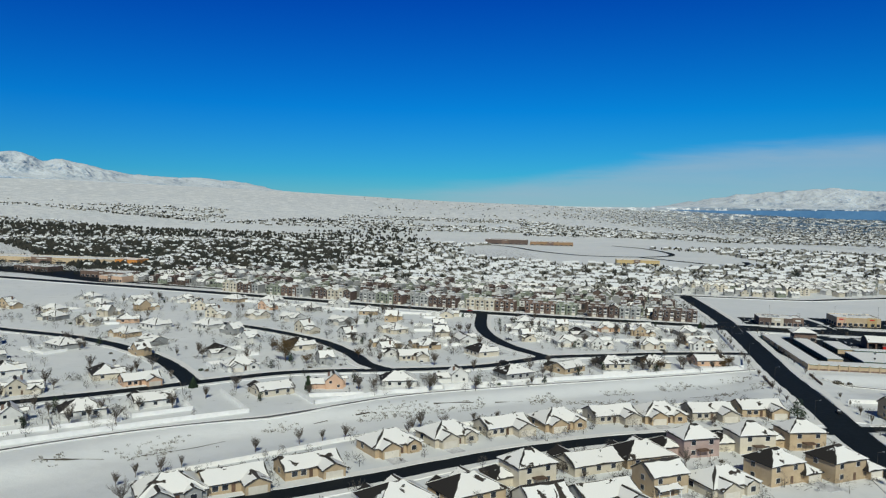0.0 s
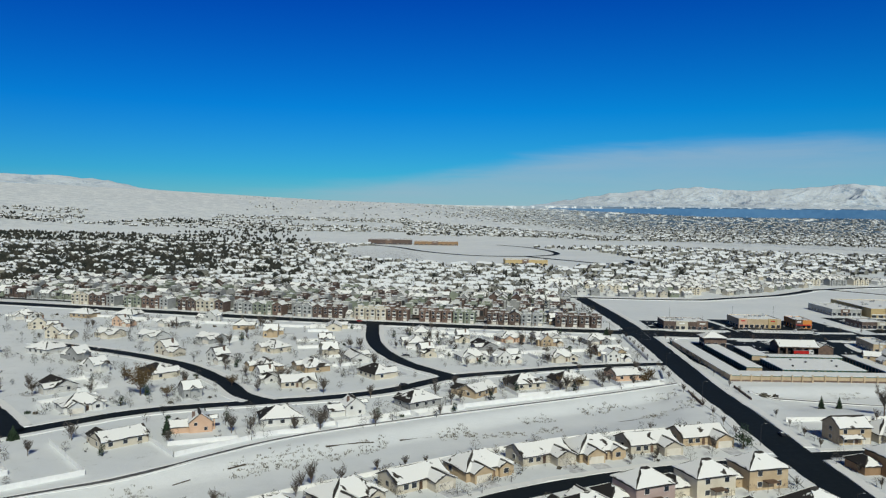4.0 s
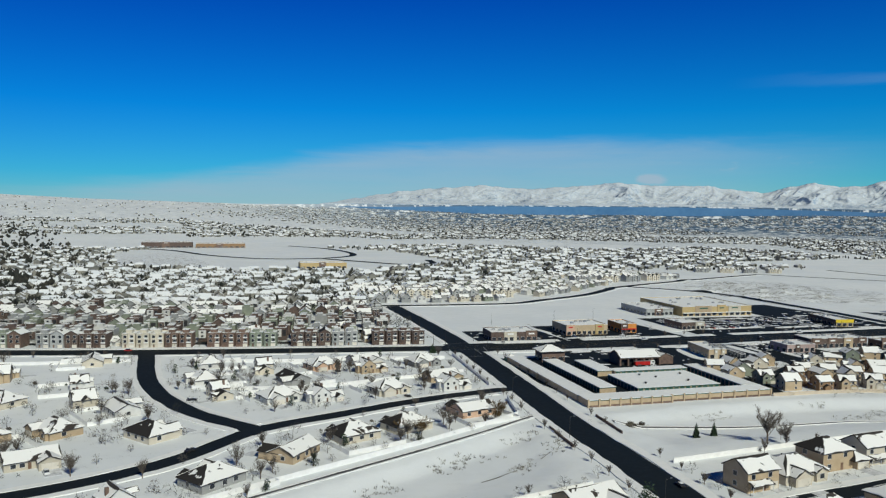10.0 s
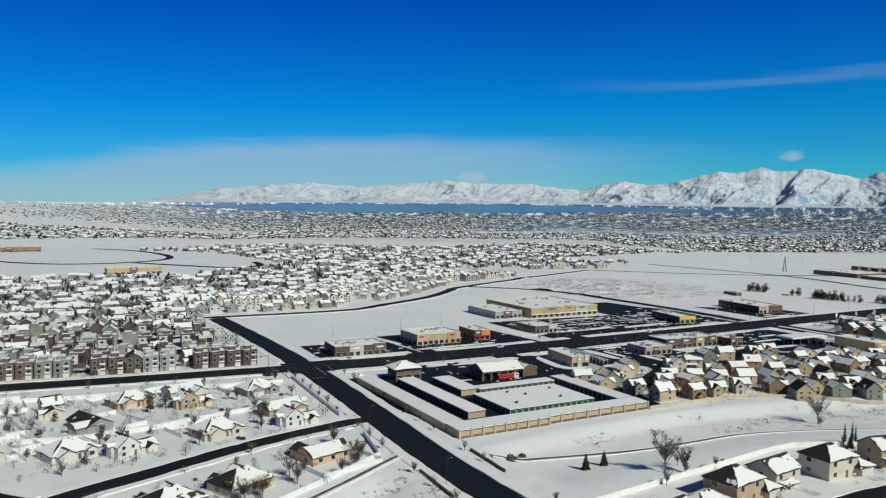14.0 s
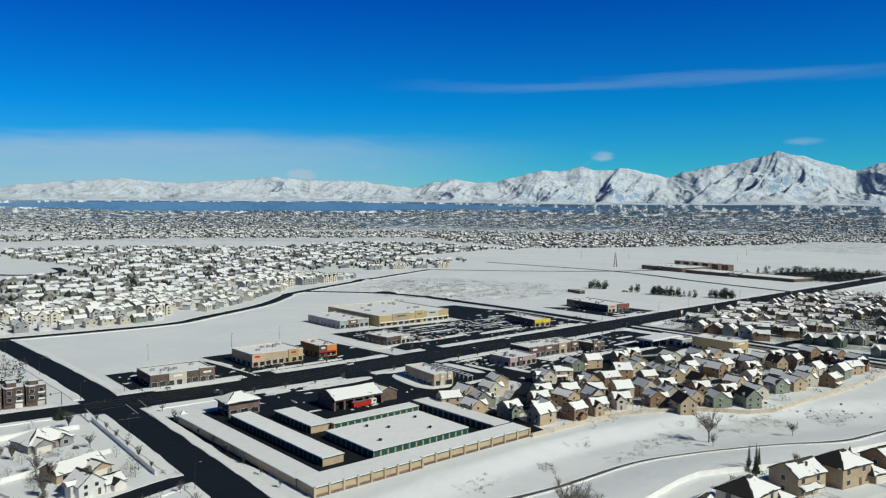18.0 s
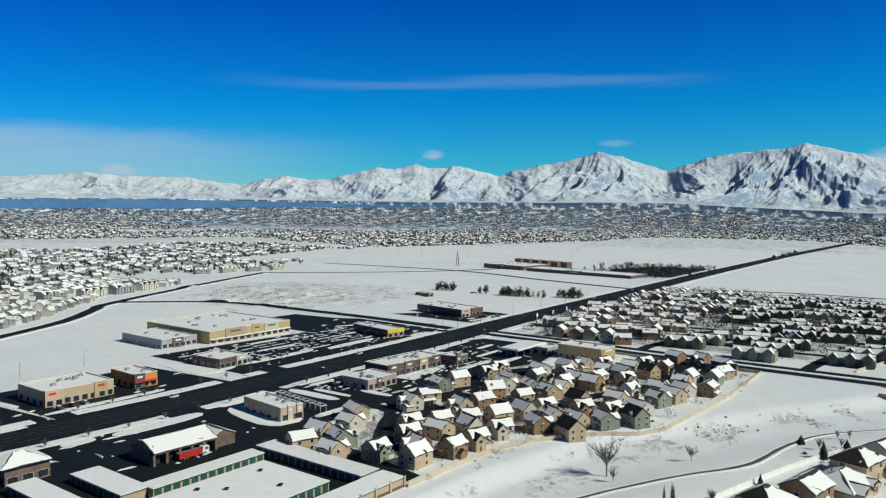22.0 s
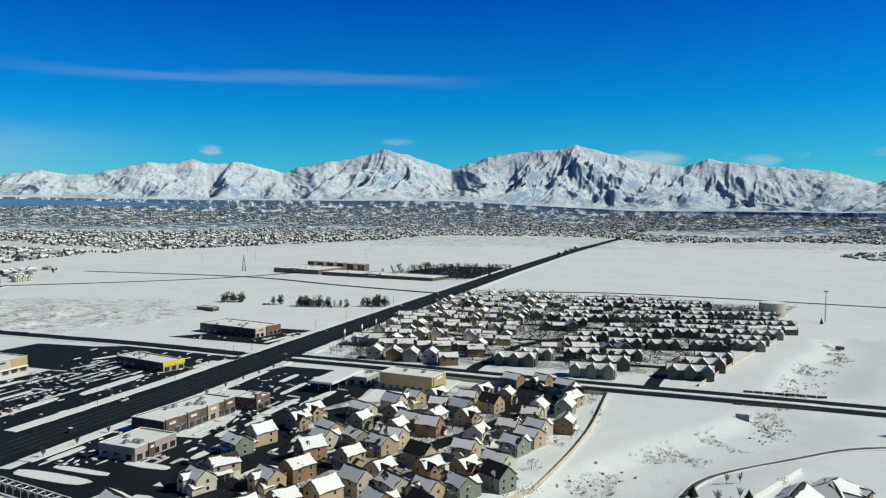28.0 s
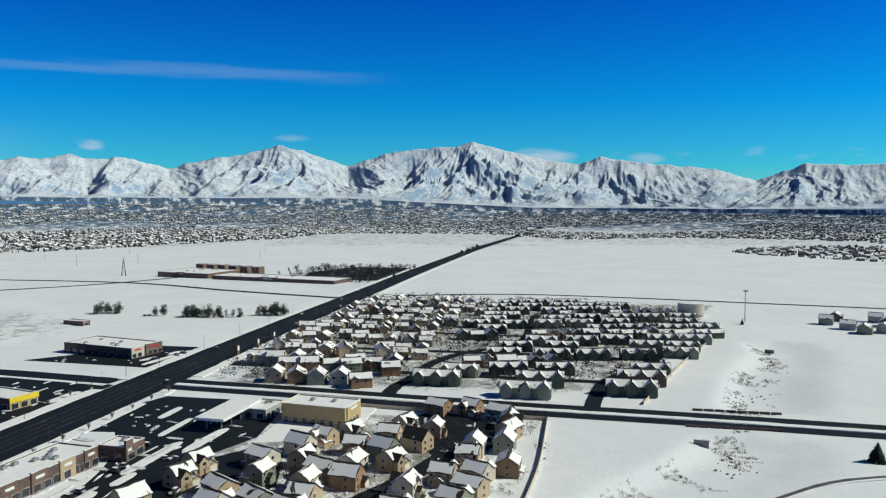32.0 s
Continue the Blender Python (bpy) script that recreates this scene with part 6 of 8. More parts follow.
# low shrubs, hedges and stalks in the yards, past counting
def yard_growth():
    r = random.Random(19)
    v, f, m = [], [], []
    rows = [(x, y, 14) for x, y in homes if x < 215] * 13 + [(x, y, 24) for x, y in homes if x < 215] * 2 + [(x, y, 16) for x, y in homes if 215 < x < 620 and y < 505] * 7
    for x, y, reach in rows:
        px, py = x + r.uniform(-reach, reach), y + r.uniform(-reach, reach)
        if not clear_of_homes(px, py, 7.5) or on_road(px, py, margin=1.2):
            continue
        z, size, kind = ground_z(px, py), r.choice((0.8, 1.2, 1.6, 2.4, 3.4)), r.choice((0, 1, 1))
        for _ in range(14 if size < 2 else 30):
            d = Vector((r.gauss(0, 0.45), r.gauss(0, 0.45), r.uniform(0.05, 0.9))) * size
            e = Vector((r.uniform(-1, 1), r.uniform(-1, 1), r.uniform(0.2, 1.4))).normalized() * size * r.uniform(0.3, 0.6)
            w = e.orthogonal().normalized() * (0.16 if size < 2 else 0.09)
            n = len(v)
            p = Vector((px, py, z)) + d
            v.extend((tuple(p - w), tuple(p + w), tuple(p + e)))
            f.append((n, n + 1, n + 2))
            m.append(kind)
    spots = [(x, y, 26) for x, y in homes if x < 215] * 8 + [(x, y, 12) for x, y in homes if 215 < x < 620 and y < 505] * 2
    for x, y, reach in spots:
        px, py = x + r.uniform(-reach, reach), y + r.uniform(-reach, reach)
        if not clear_of_homes(px, py, 6.5) or on_road(px, py, margin=1.5):
            continue
        z, h, kind = ground_z(px, py), r.uniform(3.0, 6.5), r.choice((0, 0, 1))
        n = len(v)
        v.extend(((px - 0.14, py, z - 0.3), (px + 0.14, py, z - 0.3), (px, py, z + h * 0.7), (px, py - 0.14, z - 0.3), (px, py + 0.14, z - 0.3), (px, py, z + h * 0.7)))
        f.extend(((n, n + 1, n + 2), (n + 3, n + 4, n + 5)))
        m.extend((kind, kind))
        for _ in range(75):
            b, q = r.uniform(0, 6.283), r.uniform(0.25, 1.0)
            out = h * 0.36 * math.sin(min(1.0, q * 1.15) * 2.6) * math.sqrt(r.random())
            p = Vector((px + out * math.cos(b), py + out * math.sin(b), z + h * q * 0.8))
            e = Vector((0.7 * math.cos(b) + r.uniform(-0.6, 0.6), 0.7 * math.sin(b) + r.uniform(-0.6, 0.6), r.uniform(0.2, 1.4))).normalized() * h * r.uniform(0.12, 0.24)
            w = e.orthogonal().normalized() * 0.055
            n = len(v)
            v.extend((tuple(p - w), tuple(p + w), tuple(p + e)))
            f.append((n, n + 1, n + 2))
            m.append(kind)
    me = bpy.data.meshes.new("yard_shrubs")
    me.from_pydata(v, [], f)
    me.materials.append(M_TWIG)
    me.materials.append(M_FARTREE)
    me.polygons.foreach_set("material_index", m)
    tagged(new("yard_shrubs", me), "bare young trees, shrubs and dry stalks in the snowy yards", "shrubs", kind="stuff")


yard_growth()


# dry brush along the creek and stones where it passes the culverts
def brush(name, label, line, lo, hi, count, mat, size):
    v, f = [], []
    r = random.Random(len(line) + count)
    for _ in range(count):
        i = r.randrange(len(line) - 1)
        ax, ay = line[i]
        a = radians(near_line(ax, ay, line[max(0, i - 1) : i + 2])[3])
        s = r.uniform(lo, hi)
        x, y = ax - s * math.sin(a) + r.uniform(-4, 4), ay + s * math.cos(a) + r.uniform(-4, 4)
        if on_road(x, y, margin=1.5) or noise.noise((x * 0.05, y * 0.05, 7)) < 0.06:
            continue
        z = ground_z(x, y)
        for _ in range(7):
            b = r.uniform(0, 6.28)
            h = size * r.uniform(0.5, 1.2)
            n = len(v)
            px, py = x + r.uniform(-1, 1) * size, y + r.uniform(-1, 1) * size
            v += [(px - 0.1, py, z - 0.1), (px + 0.1, py + 0.05, z - 0.1), (px + 0.5 * h * math.cos(b), py + 0.5 * h * math.sin(b), z + h)]
            f.append((n, n + 1, n + 2))
    me = bpy.data.meshes.new(name)
    me.from_pydata(v, [], f)
    me.materials.append(mat)
    tagged(new(name, me), label, "brush", kind="stuff")


brush("brush", "dry stalks and brush along the snowy creek bank", CREEK, 5, 11, 2000, M_BRUSH, 0.8)
brush("brush", "dry stalks along the cut bank", BANK, -2.0, 2.5, 700, M_BRUSH, 0.6)
brush("brush", "dry stalks and stirred earth on the building ground", spline([(690, 760), (740, 830), (800, 880), (850, 930)]), -75, 75, 3600, M_BRUSH, 0.9)
brush("brush", "dry stalks on the near creek bank", CREEK[len(CREEK) // 2 :], -7, 13, 2600, M_BRUSH, 0.9)


def rocks(cx, cy, n, spread, turn):
    for i in range(n):
        r = random.Random(i * 7 + int(cx))
        a = radians(turn)
        u, v = r.gauss(0, spread), r.gauss(0, spread * 0.35)
        x, y = cx + u * math.cos(a) - v * math.sin(a), cy + u * math.sin(a) + v * math.cos(a)
        s = r.uniform(0.4, 1.0)
        g = Geo()
        ring = [[(s * (1 - 0.25 * k) * r.uniform(0.75, 1.1) * math.cos(1.047 * j), s * (1 - 0.25 * k) * r.uniform(0.75, 1.1) * math.sin(1.047 * j), s * (-0.4 + 0.5 * k)) for j in range(6)] for k in range(3)]
        for k in range(2):
            for j in range(6):
                m = (j + 1) % 6
                g.face([ring[k][j], ring[k][m], ring[k + 1][m], ring[k + 1][j]])
        g.face(ring[2])
        ob = new("boulder", g.mesh("boulder", M_ROCK))
        ob.matrix_basis = pose(x, y, ground_z(x, y), 0, 0, r.uniform(0, 90))
        tagged(ob, "grey boulder half sunk in snow beside the culvert", "boulder", "boulders at the culverts")


rocks(525, 278, 22, 11, -15)
rocks(636, 236, 18, 9, -40)
rocks(452, 352, 14, 10, -35)

# ---- fences ----


def fence(line, height, mat, label, sections=None, z0=0.0, thick=0.12):
    x, y = line[0]
    t = thing("fence", x, y, 0, 0, label, "fence", "yard fences")
    for (ax, ay), (bx, by) in zip(line, line[1:]):
        l = math.hypot(bx - ax, by - ay)
        n = max(1, int(round(l / 13.0)))
        for i in range(n):
            p, q = i / n, (i + 1) / n
            x0, y0, x1, y1 = ax + (bx - ax) * p, ay + (by - ay) * p, ax + (bx - ax) * q, ay + (by - ay) * q
            za, zb = ground_z(x0, y0), ground_z(x1, y1)
            nx, ny = -(by - ay) / l * thick / 2, (bx - ax) / l * thick / 2
            g = Geo()
            top = [(x0 - nx - x, y0 - ny - y, za + height), (x1 - nx - x, y1 - ny - y, zb + height), (x1 + nx - x, y1 + ny - y, zb + height), (x0 + nx - x, y0 + ny - y, za + height)]
            g.slab(top, height + 0.4)
            for k in (0.0, 0.33, 0.67):
                cx, cy, cz = x0 + (x1 - x0) * k - x, y0 + (y1 - y0) * k - y, za + (zb - za) * k
                g.box(cx - 0.1, cx + 0.1, cy - 0.1, cy + 0.1, cz - 0.4, cz + height + 0.12)
            part("panel", g, mat, t)
    return t


M_VINYL = surface("white_vinyl", (0.74, 0.74, 0.73), (0.82, 0.82, 0.81), 0.4, 5.0, 0.5)
M_WALLTAN = surface("tan_precast", (0.50, 0.42, 0.32), (0.60, 0.51, 0.40), 0.4, 5.0, 0.85, 0.1)
fence(spline([(-58, 350), (-20, 376), (35, 400), (130, 432), (180, 452)], 14), 1.9, M_VINYL, "long white vinyl fence behind the houses by the creek")
fence(spline([(-190, 265), (-160, 284), (-120, 312), (-84, 334)], 14), 1.9, M_VINYL, "white vinyl fence along the footpath")
fence([(-84, 334), (-108, 372)], 1.9, M_VINYL, "white vinyl fence beside the open lot")
fence([(-58, 350), (-74, 376)], 1.9, M_VINYL, "white vinyl fence beside the open lot")
fence(spline([(180, 453), (190, 480)], 9), 1.9, M_VINYL, "white vinyl fence at the corner of the road")
fence(spline([(196, 510), (205, 552), (214, 594)], 12), 1.9, M_VINYL, "white vinyl fence along the wide road")
fence(spline([(60, 547 + 85), (106, 612), (150, 602), (205, 586)], 12), 1.9, M_VINYL, "white vinyl fence between two rows of yards")
fence(spline([(50, 560), (100, 539), (150, 541), (198, 545)], 12), 1.9, M_VINYL, "white vinyl fence between two rows of yards")
fence(spline([(-200, 726), (-120, 690), (-40, 660), (25, 645)], 14), 1.9, M_VINYL, "white vinyl fence behind the yards of the cross road")
fence(spline([(320, 434), (375, 421), (405, 398), (434, 372), (498, 355), (574, 345)], 12), 1.8, M_WALLTAN, "pale precast wall behind the houses of the close")
fence(spline([(574, 345), (585, 400), (595, 445)], 12), 1.8, M_WALLTAN, "pale precast wall beside the divided road")
fence(spline([(606, 296), (700, 256), (800, 210), (885, 178)], 14), 1.8, M_WALLTAN, "pale precast wall along the eastern quarter")
fence(spline([(200, 372), (276, 368), (319, 364), (344, 347), (414, 314), (470, 277)], 12), 1.9, M_VINYL, "white vinyl fence behind the houses above the path")
fence(spline([(-100, 252), (-60, 280), (-30, 306), (10, 326), (60, 348), (110, 360), (158, 364)], 12), 1.7, M_VINYL, "white vinyl fence between yards and creek")
for n, (x, y) in enumerate(WEST_A + WEST_B):
    turn = radians(facing(x, y, ("E1", "E2", "E3", "W1", "W2")))
    c, s = math.cos(turn), math.sin(turn)
    pts = [(x + u * c - v * s, y + u * s + v * c) for u, v in ((13, 4), (13, 19), (-13, 19), (-13, 4))]
    if all(not on_road(px, py, margin=1.5) for px, py in pts) and n % 4 != 3:
        if sum(1 for a, b in homes if any(math.hypot(px - a, py - b) < 9 for px, py in pts[1:3])) == 0:
            fence(pts, 1.8, M_VINYL, "white vinyl fence round a snowy back yard")

# ---- paved lots ----


def lot(name, pts, lift, mat, label, category="parking lot", depth=0.0, kind="structure"):
    g = Geo()
    poly = [(x, y, ground_z(x, y) + lift) for x, y in pts]
    if depth:
        g.slab(poly, depth)
    else:
        g.face(poly)
    return tagged(new(name, g.mesh(name, mat)), label, category, kind=kind)


def island(cx, cy, l, w, turn, mat=None, height=0.28):
    """A rounded kerbed island heaped with snow."""
    mat = mat or M_SNOW
    a = radians(turn)
    pts = []
    for i in range(14):
        b = 2 * math.pi * i / 14
        u = math.copysign(abs(math.cos(b)) ** 0.55, math.cos(b)) * l / 2
        v = math.copysign(abs(math.sin(b)) ** 0.75, math.sin(b)) * w / 2
        k = 1 + 0.12 * noise.noise((cx + u, cy + v, 2))
        pts.append((cx + k * (u * math.cos(a) - v * math.sin(a)), cy + k * (u * math.sin(a) + v * math.cos(a))))
    return lot("pavement", pts, height, mat, "kerbed island heaped with ploughed snow", "traffic island", 0.35)


lot("ground_lot", [(249, 611), (300, 600), (316, 596), (320, 668), (262, 678)], 0.13, M_ASPHALT, "dark wet parking lot round the corner shops")
lot("ground_lot", [(316, 597), (410, 584), (416, 668), (326, 682)], 0.135, M_ASPHALT, "dark wet parking lot beside the shops")
lot("ground_lot", [(426, 592), (560, 578), (628, 574), (652, 650), (640, 690), (566, 664), (486, 680), (440, 690)], 0.13, M_ASPHALT, "wide dark parking lot before the large store")
lot("ground_lot", [(566, 664), (640, 690), (642, 735), (580, 745)], 0.135, M_ASPHALT, "dark parking lot beside the large store")
lot("ground_lot", [(672, 566), (742, 556), (748, 604), (690, 664)], 0.13, M_ASPHALT, "dark parking lot before the brick shops")
lot("ground_lot", [(278, 586), (352, 574), (352, 506), (276, 518), (282, 560)], 0.13, M_ASPHALT, "dark wet fire station apron")
lot("ground_lot", [(352, 574), (412, 566), (412, 500), (350, 506)], 0.125, M_ASPHALT, "dark drive round the small restaurant")
lot("ground_lot", [(412, 560), (590, 542), (606, 535), (598, 470), (540, 468), (500, 488), (470, 492), (412, 500)], 0.13, M_ASPHALT, "large dark parking lot behind the shop rows")
lot("ground_lot", [(226, 576), (280, 562), (352, 508), (345, 470), (332, 436), (222, 452)], 0.05, M_ASPHALT, "dark paved yard between storage rows")
for pts in CLOSE_LANES:
    ribbon("road", pts, 8.5, 0.10, M_ASPHALT, "dark ploughed lane between close-set houses", "road")
for pts in ([(690, 540), (680, 470), (668, 400), (655, 310)], [(760, 530), (745, 440), (735, 350), (720, 270)], [(840, 525), (822, 430), (806, 330), (790, 230)], [(930, 515), (910, 420), (890, 320), (870, 210)], [(1000, 510), (985, 420), (960, 320), (930, 220)], EAST_STREET, EAST_STREET_2):
    ribbon("road", spline(pts) if len(pts) < 6 else pts, 8, 0.09, M_ASPHALT, "dark lane through the eastern quarter", "road")
for cx, cy, l, w, t in ((334, 566, 44, 9, -9), (300, 574, 14, 6, -9), (385, 562, 36, 6, -8), (408, 540, 7, 34, -9), (388, 512, 26, 5, -9), (350, 618, 62, 5, -9), (282, 618, 46, 5, -13), (478, 618, 60, 6, -7), (540, 606, 50, 7, -5), (600, 586, 24, 6, -5), (322, 660, 5, 30, 0), (500, 640, 34, 3.5, -8), (545, 650, 30, 3.5, -8), (580, 632, 26, 3.5, -8), (460, 652, 24, 4, -8), (610, 655, 26, 4, -30), (520, 662, 36, 4, -8), (424, 640, 8, 40, 0), (705, 578, 50, 5, -12), (700, 588, 14, 4, -20), (722, 580, 12, 4, -15), (440, 558, 34, 5, -7), (520, 549, 46, 5, -6), (512, 500, 40, 5, -8), (535, 488, 34, 5, -10), (470, 505, 12, 5, -9), (488, 500, 14, 4, -9), (552, 508, 28, 3.5, -6), (426, 514, 5, 20, -9), (446, 500, 20, 4, -9), (416, 534, 4, 26, -9), (432, 552, 18, 4, -8), (575, 520, 20, 4, -6), (367, 537, 21, 42, -17), (430, 636, 30, 34, -8), (270, 645, 6, 34, -12), (335, 650, 6, 30, -10)):
    island(cx, cy, l, w, t)
for n in range(34):
    x, y = (rng.uniform(440, 620), rng.uniform(618, 672)) if n < 20 else (rng.uniform(425, 560), rng.uniform(496, 548))
    island(x, y, rng.uniform(3, 11), rng.uniform(1.5, 3), rng.choice((-7, 83)) + rng.uniform(-10, 10), M_SLUSH, 0.3)
for j in range(7):
    for i in range(4):
        island(458 + 42 * i + 3 * j + rng.uniform(-4, 4), 668 - 7.4 * j - 5.5 * i, rng.uniform(16, 32), rng.uniform(1.0, 1.9), -8, M_SLUSH, 0.3)
for j in range(5):
    for i in range(3):
        island(432 + 44 * i + rng.uniform(-5, 5), 512 - 6.0 * i - 5 * j + 20, rng.uniform(9, 22), rng.uniform(0.9, 1.6), -9, M_SLUSH, 0.3)
for x, y, l, w, t in ((372, 458, 12, 8, 20), (403, 463, 14, 8, 30), (428, 470, 16, 9, -20), (445, 445, 16, 8, 30), (470, 470, 14, 8, 0)):
    island(x, y, l, w, t)
# Paving spread over the yards too, painting in the shade between houses.
lot("ground_lot", [(412, 500), (440, 496), (500, 490), (528, 464), (506, 448), (470, 442), (436, 446), (408, 458), (390, 478)], 0.06, M_ASPHALT, "dark paving and painted shade between close-set houses")
lot("ground_lot", [(506, 386), (540, 366), (562, 366), (592, 390), (574, 410), (540, 402)], 0.07, M_ASPHALT, "dark paved court behind the ochre hall")
lot("ground_lot", [(532, 468), (598, 462), (592, 425), (540, 430)], 0.3, M_SNOW, "deep untouched snow round the ochre hall", "snow yard", 0.35)

HEAP_FIELDS = [
    ([(432, 600), (560, 584), (625, 580), (645, 650), (636, 684), (566, 668), (486, 680), (444, 688)], 190),
    ([(420, 556), (590, 540), (600, 480), (540, 472), (500, 490), (420, 504)], 150),
    ([(345, 496), (440, 490), (528, 462), (560, 425), (575, 362), (500, 372), (436, 392), (345, 446)], 330),
    ([(676, 568), (742, 558), (746, 604), (690, 660)], 35),
    ([(285, 584), (350, 574), (350, 512), (282, 522)], 50),
    ([(252, 614), (410, 588), (414, 664), (262, 676)], 60),
    ([(1266, 510), (1495, 490), (1510, 600), (1275, 636)], 170),
]


def snow_heaps():
    """Shovelled heaps and tracked ridges of snow scattered over the paved lots, past counting."""
    r = random.Random(64)
    g = Geo()
    for poly, count in HEAP_FIELDS:
        xs, ys = [p[0] for p in poly], [p[1] for p in poly]
        for _ in range(count):
            cx, cy = r.uniform(min(xs), max(xs)), r.uniform(min(ys), max(ys))
            if not inside(cx, cy, poly) or on_road(cx, cy, margin=2):
                continue
            l, w, a = r.choice((0.7, 1.0, 1.6, 2.4, 3.6)), r.uniform(0.4, 1.1), radians(r.choice((-9, -9, 81)) + r.uniform(-14, 14))
            z = ground_z(cx, cy) + 0.12
            low, high = [], []
            for i in range(9):
                b = 6.2832 * i / 9
                k = r.uniform(0.7, 1.25)
                u, v = l * k * math.cos(b), w * k * math.sin(b)
                x, y = u * math.cos(a) - v * math.sin(a), u * math.sin(a) + v * math.cos(a)
                low.append((cx + x, cy + y, z))
                high.append((cx + 0.55 * x, cy + 0.55 * y, z + r.uniform(0.12, 0.5)))
            for i in range(9):
                j = (i + 1) % 9
                g.face([low[i], low[j], high[j], high[i]])
            g.face(high)
    tagged(new("snow_heaps", g.mesh("snow_heaps", M_SLUSH)), "shovelled heaps of snow on dark paved lots", "snow heaps", kind="stuff")


snow_heaps()

# ---- shops ----


def shop(x, y, turn, w, d, h, wall, label, bands=(), windows="sw", units=3, awning=None, accent=None, roof=None, category="shop", bay=4.2):
    """A flat-roofed shop; x, y is its south-west corner, the front looks south."""
    t = thing("shop_building", x, y, ground_z(x + w / 2, y), turn, label, category, "shops and stores")
    m = WALLS[wall]
    g = Geo()
    g.box(0, w, 0, d, -1.5, h)
    g.box(0, w, 0, 0.3, h, h + 0.8)
    g.box(0, w, d - 0.3, d, h, h + 0.8)
    g.box(0, 0.3, 0.3, d - 0.3, h, h + 0.8)
    g.box(w - 0.3, w, 0.3, d - 0.3, h, h + 0.8)
    part("wall", g, m, t)
    r = Geo()
    r.box(0.32, w - 0.32, 0.32, d - 0.32, h, h + 0.35)
    part("roof", r, M_ROOFSNOW, t, "flat roof under snow")
    c = Geo()
    for a in ((-0.08, w + 0.08, -0.08, 0.36), (-0.08, w + 0.08, d - 0.36, d + 0.08)):
        c.box(a[0], a[1], a[2], a[3], h + 0.8, h + 0.98)
    for a in ((-0.08, 0.36), (w - 0.36, w + 0.08)):
        c.box(a[0], a[1], 0.36, d - 0.36, h + 0.8, h + 0.98)
    part("parapet_cap", c, M_SNOW, t)
    for f0, f1, rise, mat in bands:
        b = Geo()
        b.box(w * f0, w * f1, -0.5, 0.5, -1, h + rise)
        p = part("facade_block", b, mat, t)
        cap = Geo()
        cap.box(w * f0 - 0.1, w * f1 + 0.1, -0.6, 0.6, h + rise, h + rise + 0.2)
        part("cap", cap, M_SNOW, p)
        sgn = Geo()
        sgn.box(w * (f0 * 0.75 + f1 * 0.25), w * (f0 * 0.25 + f1 * 0.75), -0.62, -0.5, h - 1.2, h - 0.2)
        part("sign_board", sgn, accent or M_TRIM, p, "plain sign board")
    if "s" in windows:
        n = max(1, int(w / bay))
        for i in range(n):
            cx = w * (i + 0.5) / n
            inside_band = any(w * f0 < cx < w * f1 for f0, f1, _, _ in bands)
            add_window(t, cx, -0.52 if inside_band else 0, 0.5, w / n * 0.68, 2.5, "s", True)
    if "w" in windows:
        n = max(1, int(d / (bay * 1.4)))
        for i in range(n):
            add_window(t, 0, d * (i + 0.5) / n, 0.6, d / n * 0.5, 2.3, "w", True)
    if awning:
        a = Geo()
        a.slab([(0.4, -1.7, 3.2), (w - 0.4, -1.7, 3.2), (w - 0.4, -0.02, 3.7), (0.4, -0.02, 3.7)], 0.15)
        part("awning", a, awning, t)
    rr = random.Random(int(x))
    for i in range(units):
        ux, uy = w * rr.uniform(0.15, 0.85), d * rr.uniform(0.2, 0.85)
        u = Geo()
        u.box(ux - 1.1, ux + 1.1, uy - 0.8, uy + 0.8, h + 0.3, h + 1.4)
        u.box(ux - 0.7, ux + 0.7, uy - 0.5, uy + 0.5, h + 1.4, h + 1.6)
        part("rooftop_unit", u, M_METAL, t, "galvanised roof unit")
    return t


shop(262, 630, -13, 34, 24, 6.0, "dark", "dark brick corner shops with a cream middle front", ((0.28, 0.55, 1.0, WALLS["beige"]), (0.75, 1.0, 1.6, WALLS["brick"])), units=6)
shop(328, 634, -10, 34, 27, 6.8, "tan", "long tan stucco shop row with striped front", ((0.0, 0.2, 1.2, WALLS["peach"]), (0.7, 0.9, 1.2, WALLS["ochre"])), units=6, accent=M_RED)
shop(374, 628, -12, 13, 24, 6.5, "orange", "orange and dark fast-food restaurant with a red awning", ((0.0, 0.45, 1.2, WALLS["dark"]),), awning=M_RED, units=2)
big = shop(489, 688, -10, 72, 76, 8.0, "ochre", "large ochre supermarket with a wide front and snowed roof", ((0.18, 0.42, 1.6, WALLS["tan"]), (0.5, 0.62, 2.2, WALLS["ochre"]), (0.66, 0.84, 1.2, WALLS["beige"])), windows="s", units=14, awning=M_TRIM, accent=M_GREENMETAL, bay=6)
shop(460, 702, -10, 27, 48, 5.5, "grey", "low grey and brick shop beside the supermarket", ((0.3, 0.6, 1.0, WALLS["brick"]),), units=3)
shop(431, 624, -6, 21, 24, 5.2, "dark", "dark stone cafe ringed by a drive", ((0.6, 1.0, 1.0, WALLS["beige"]),), units=3)
kiosk = shop(573, 597, -20, 15, 42, 5.0, "dark", "dark brick drive-in with a bright yellow front", ((0.0, 1.0, 0.9, WALLS["ochre"]),), units=4, accent=M_YELLOW)
arch = Geo()
arch.box(-0.3, 15.3, -0.9, -0.66, 3.6, 6.2)
part("yellow_arch", arch, M_YELLOW, kiosk, "bright yellow curved sign arch")
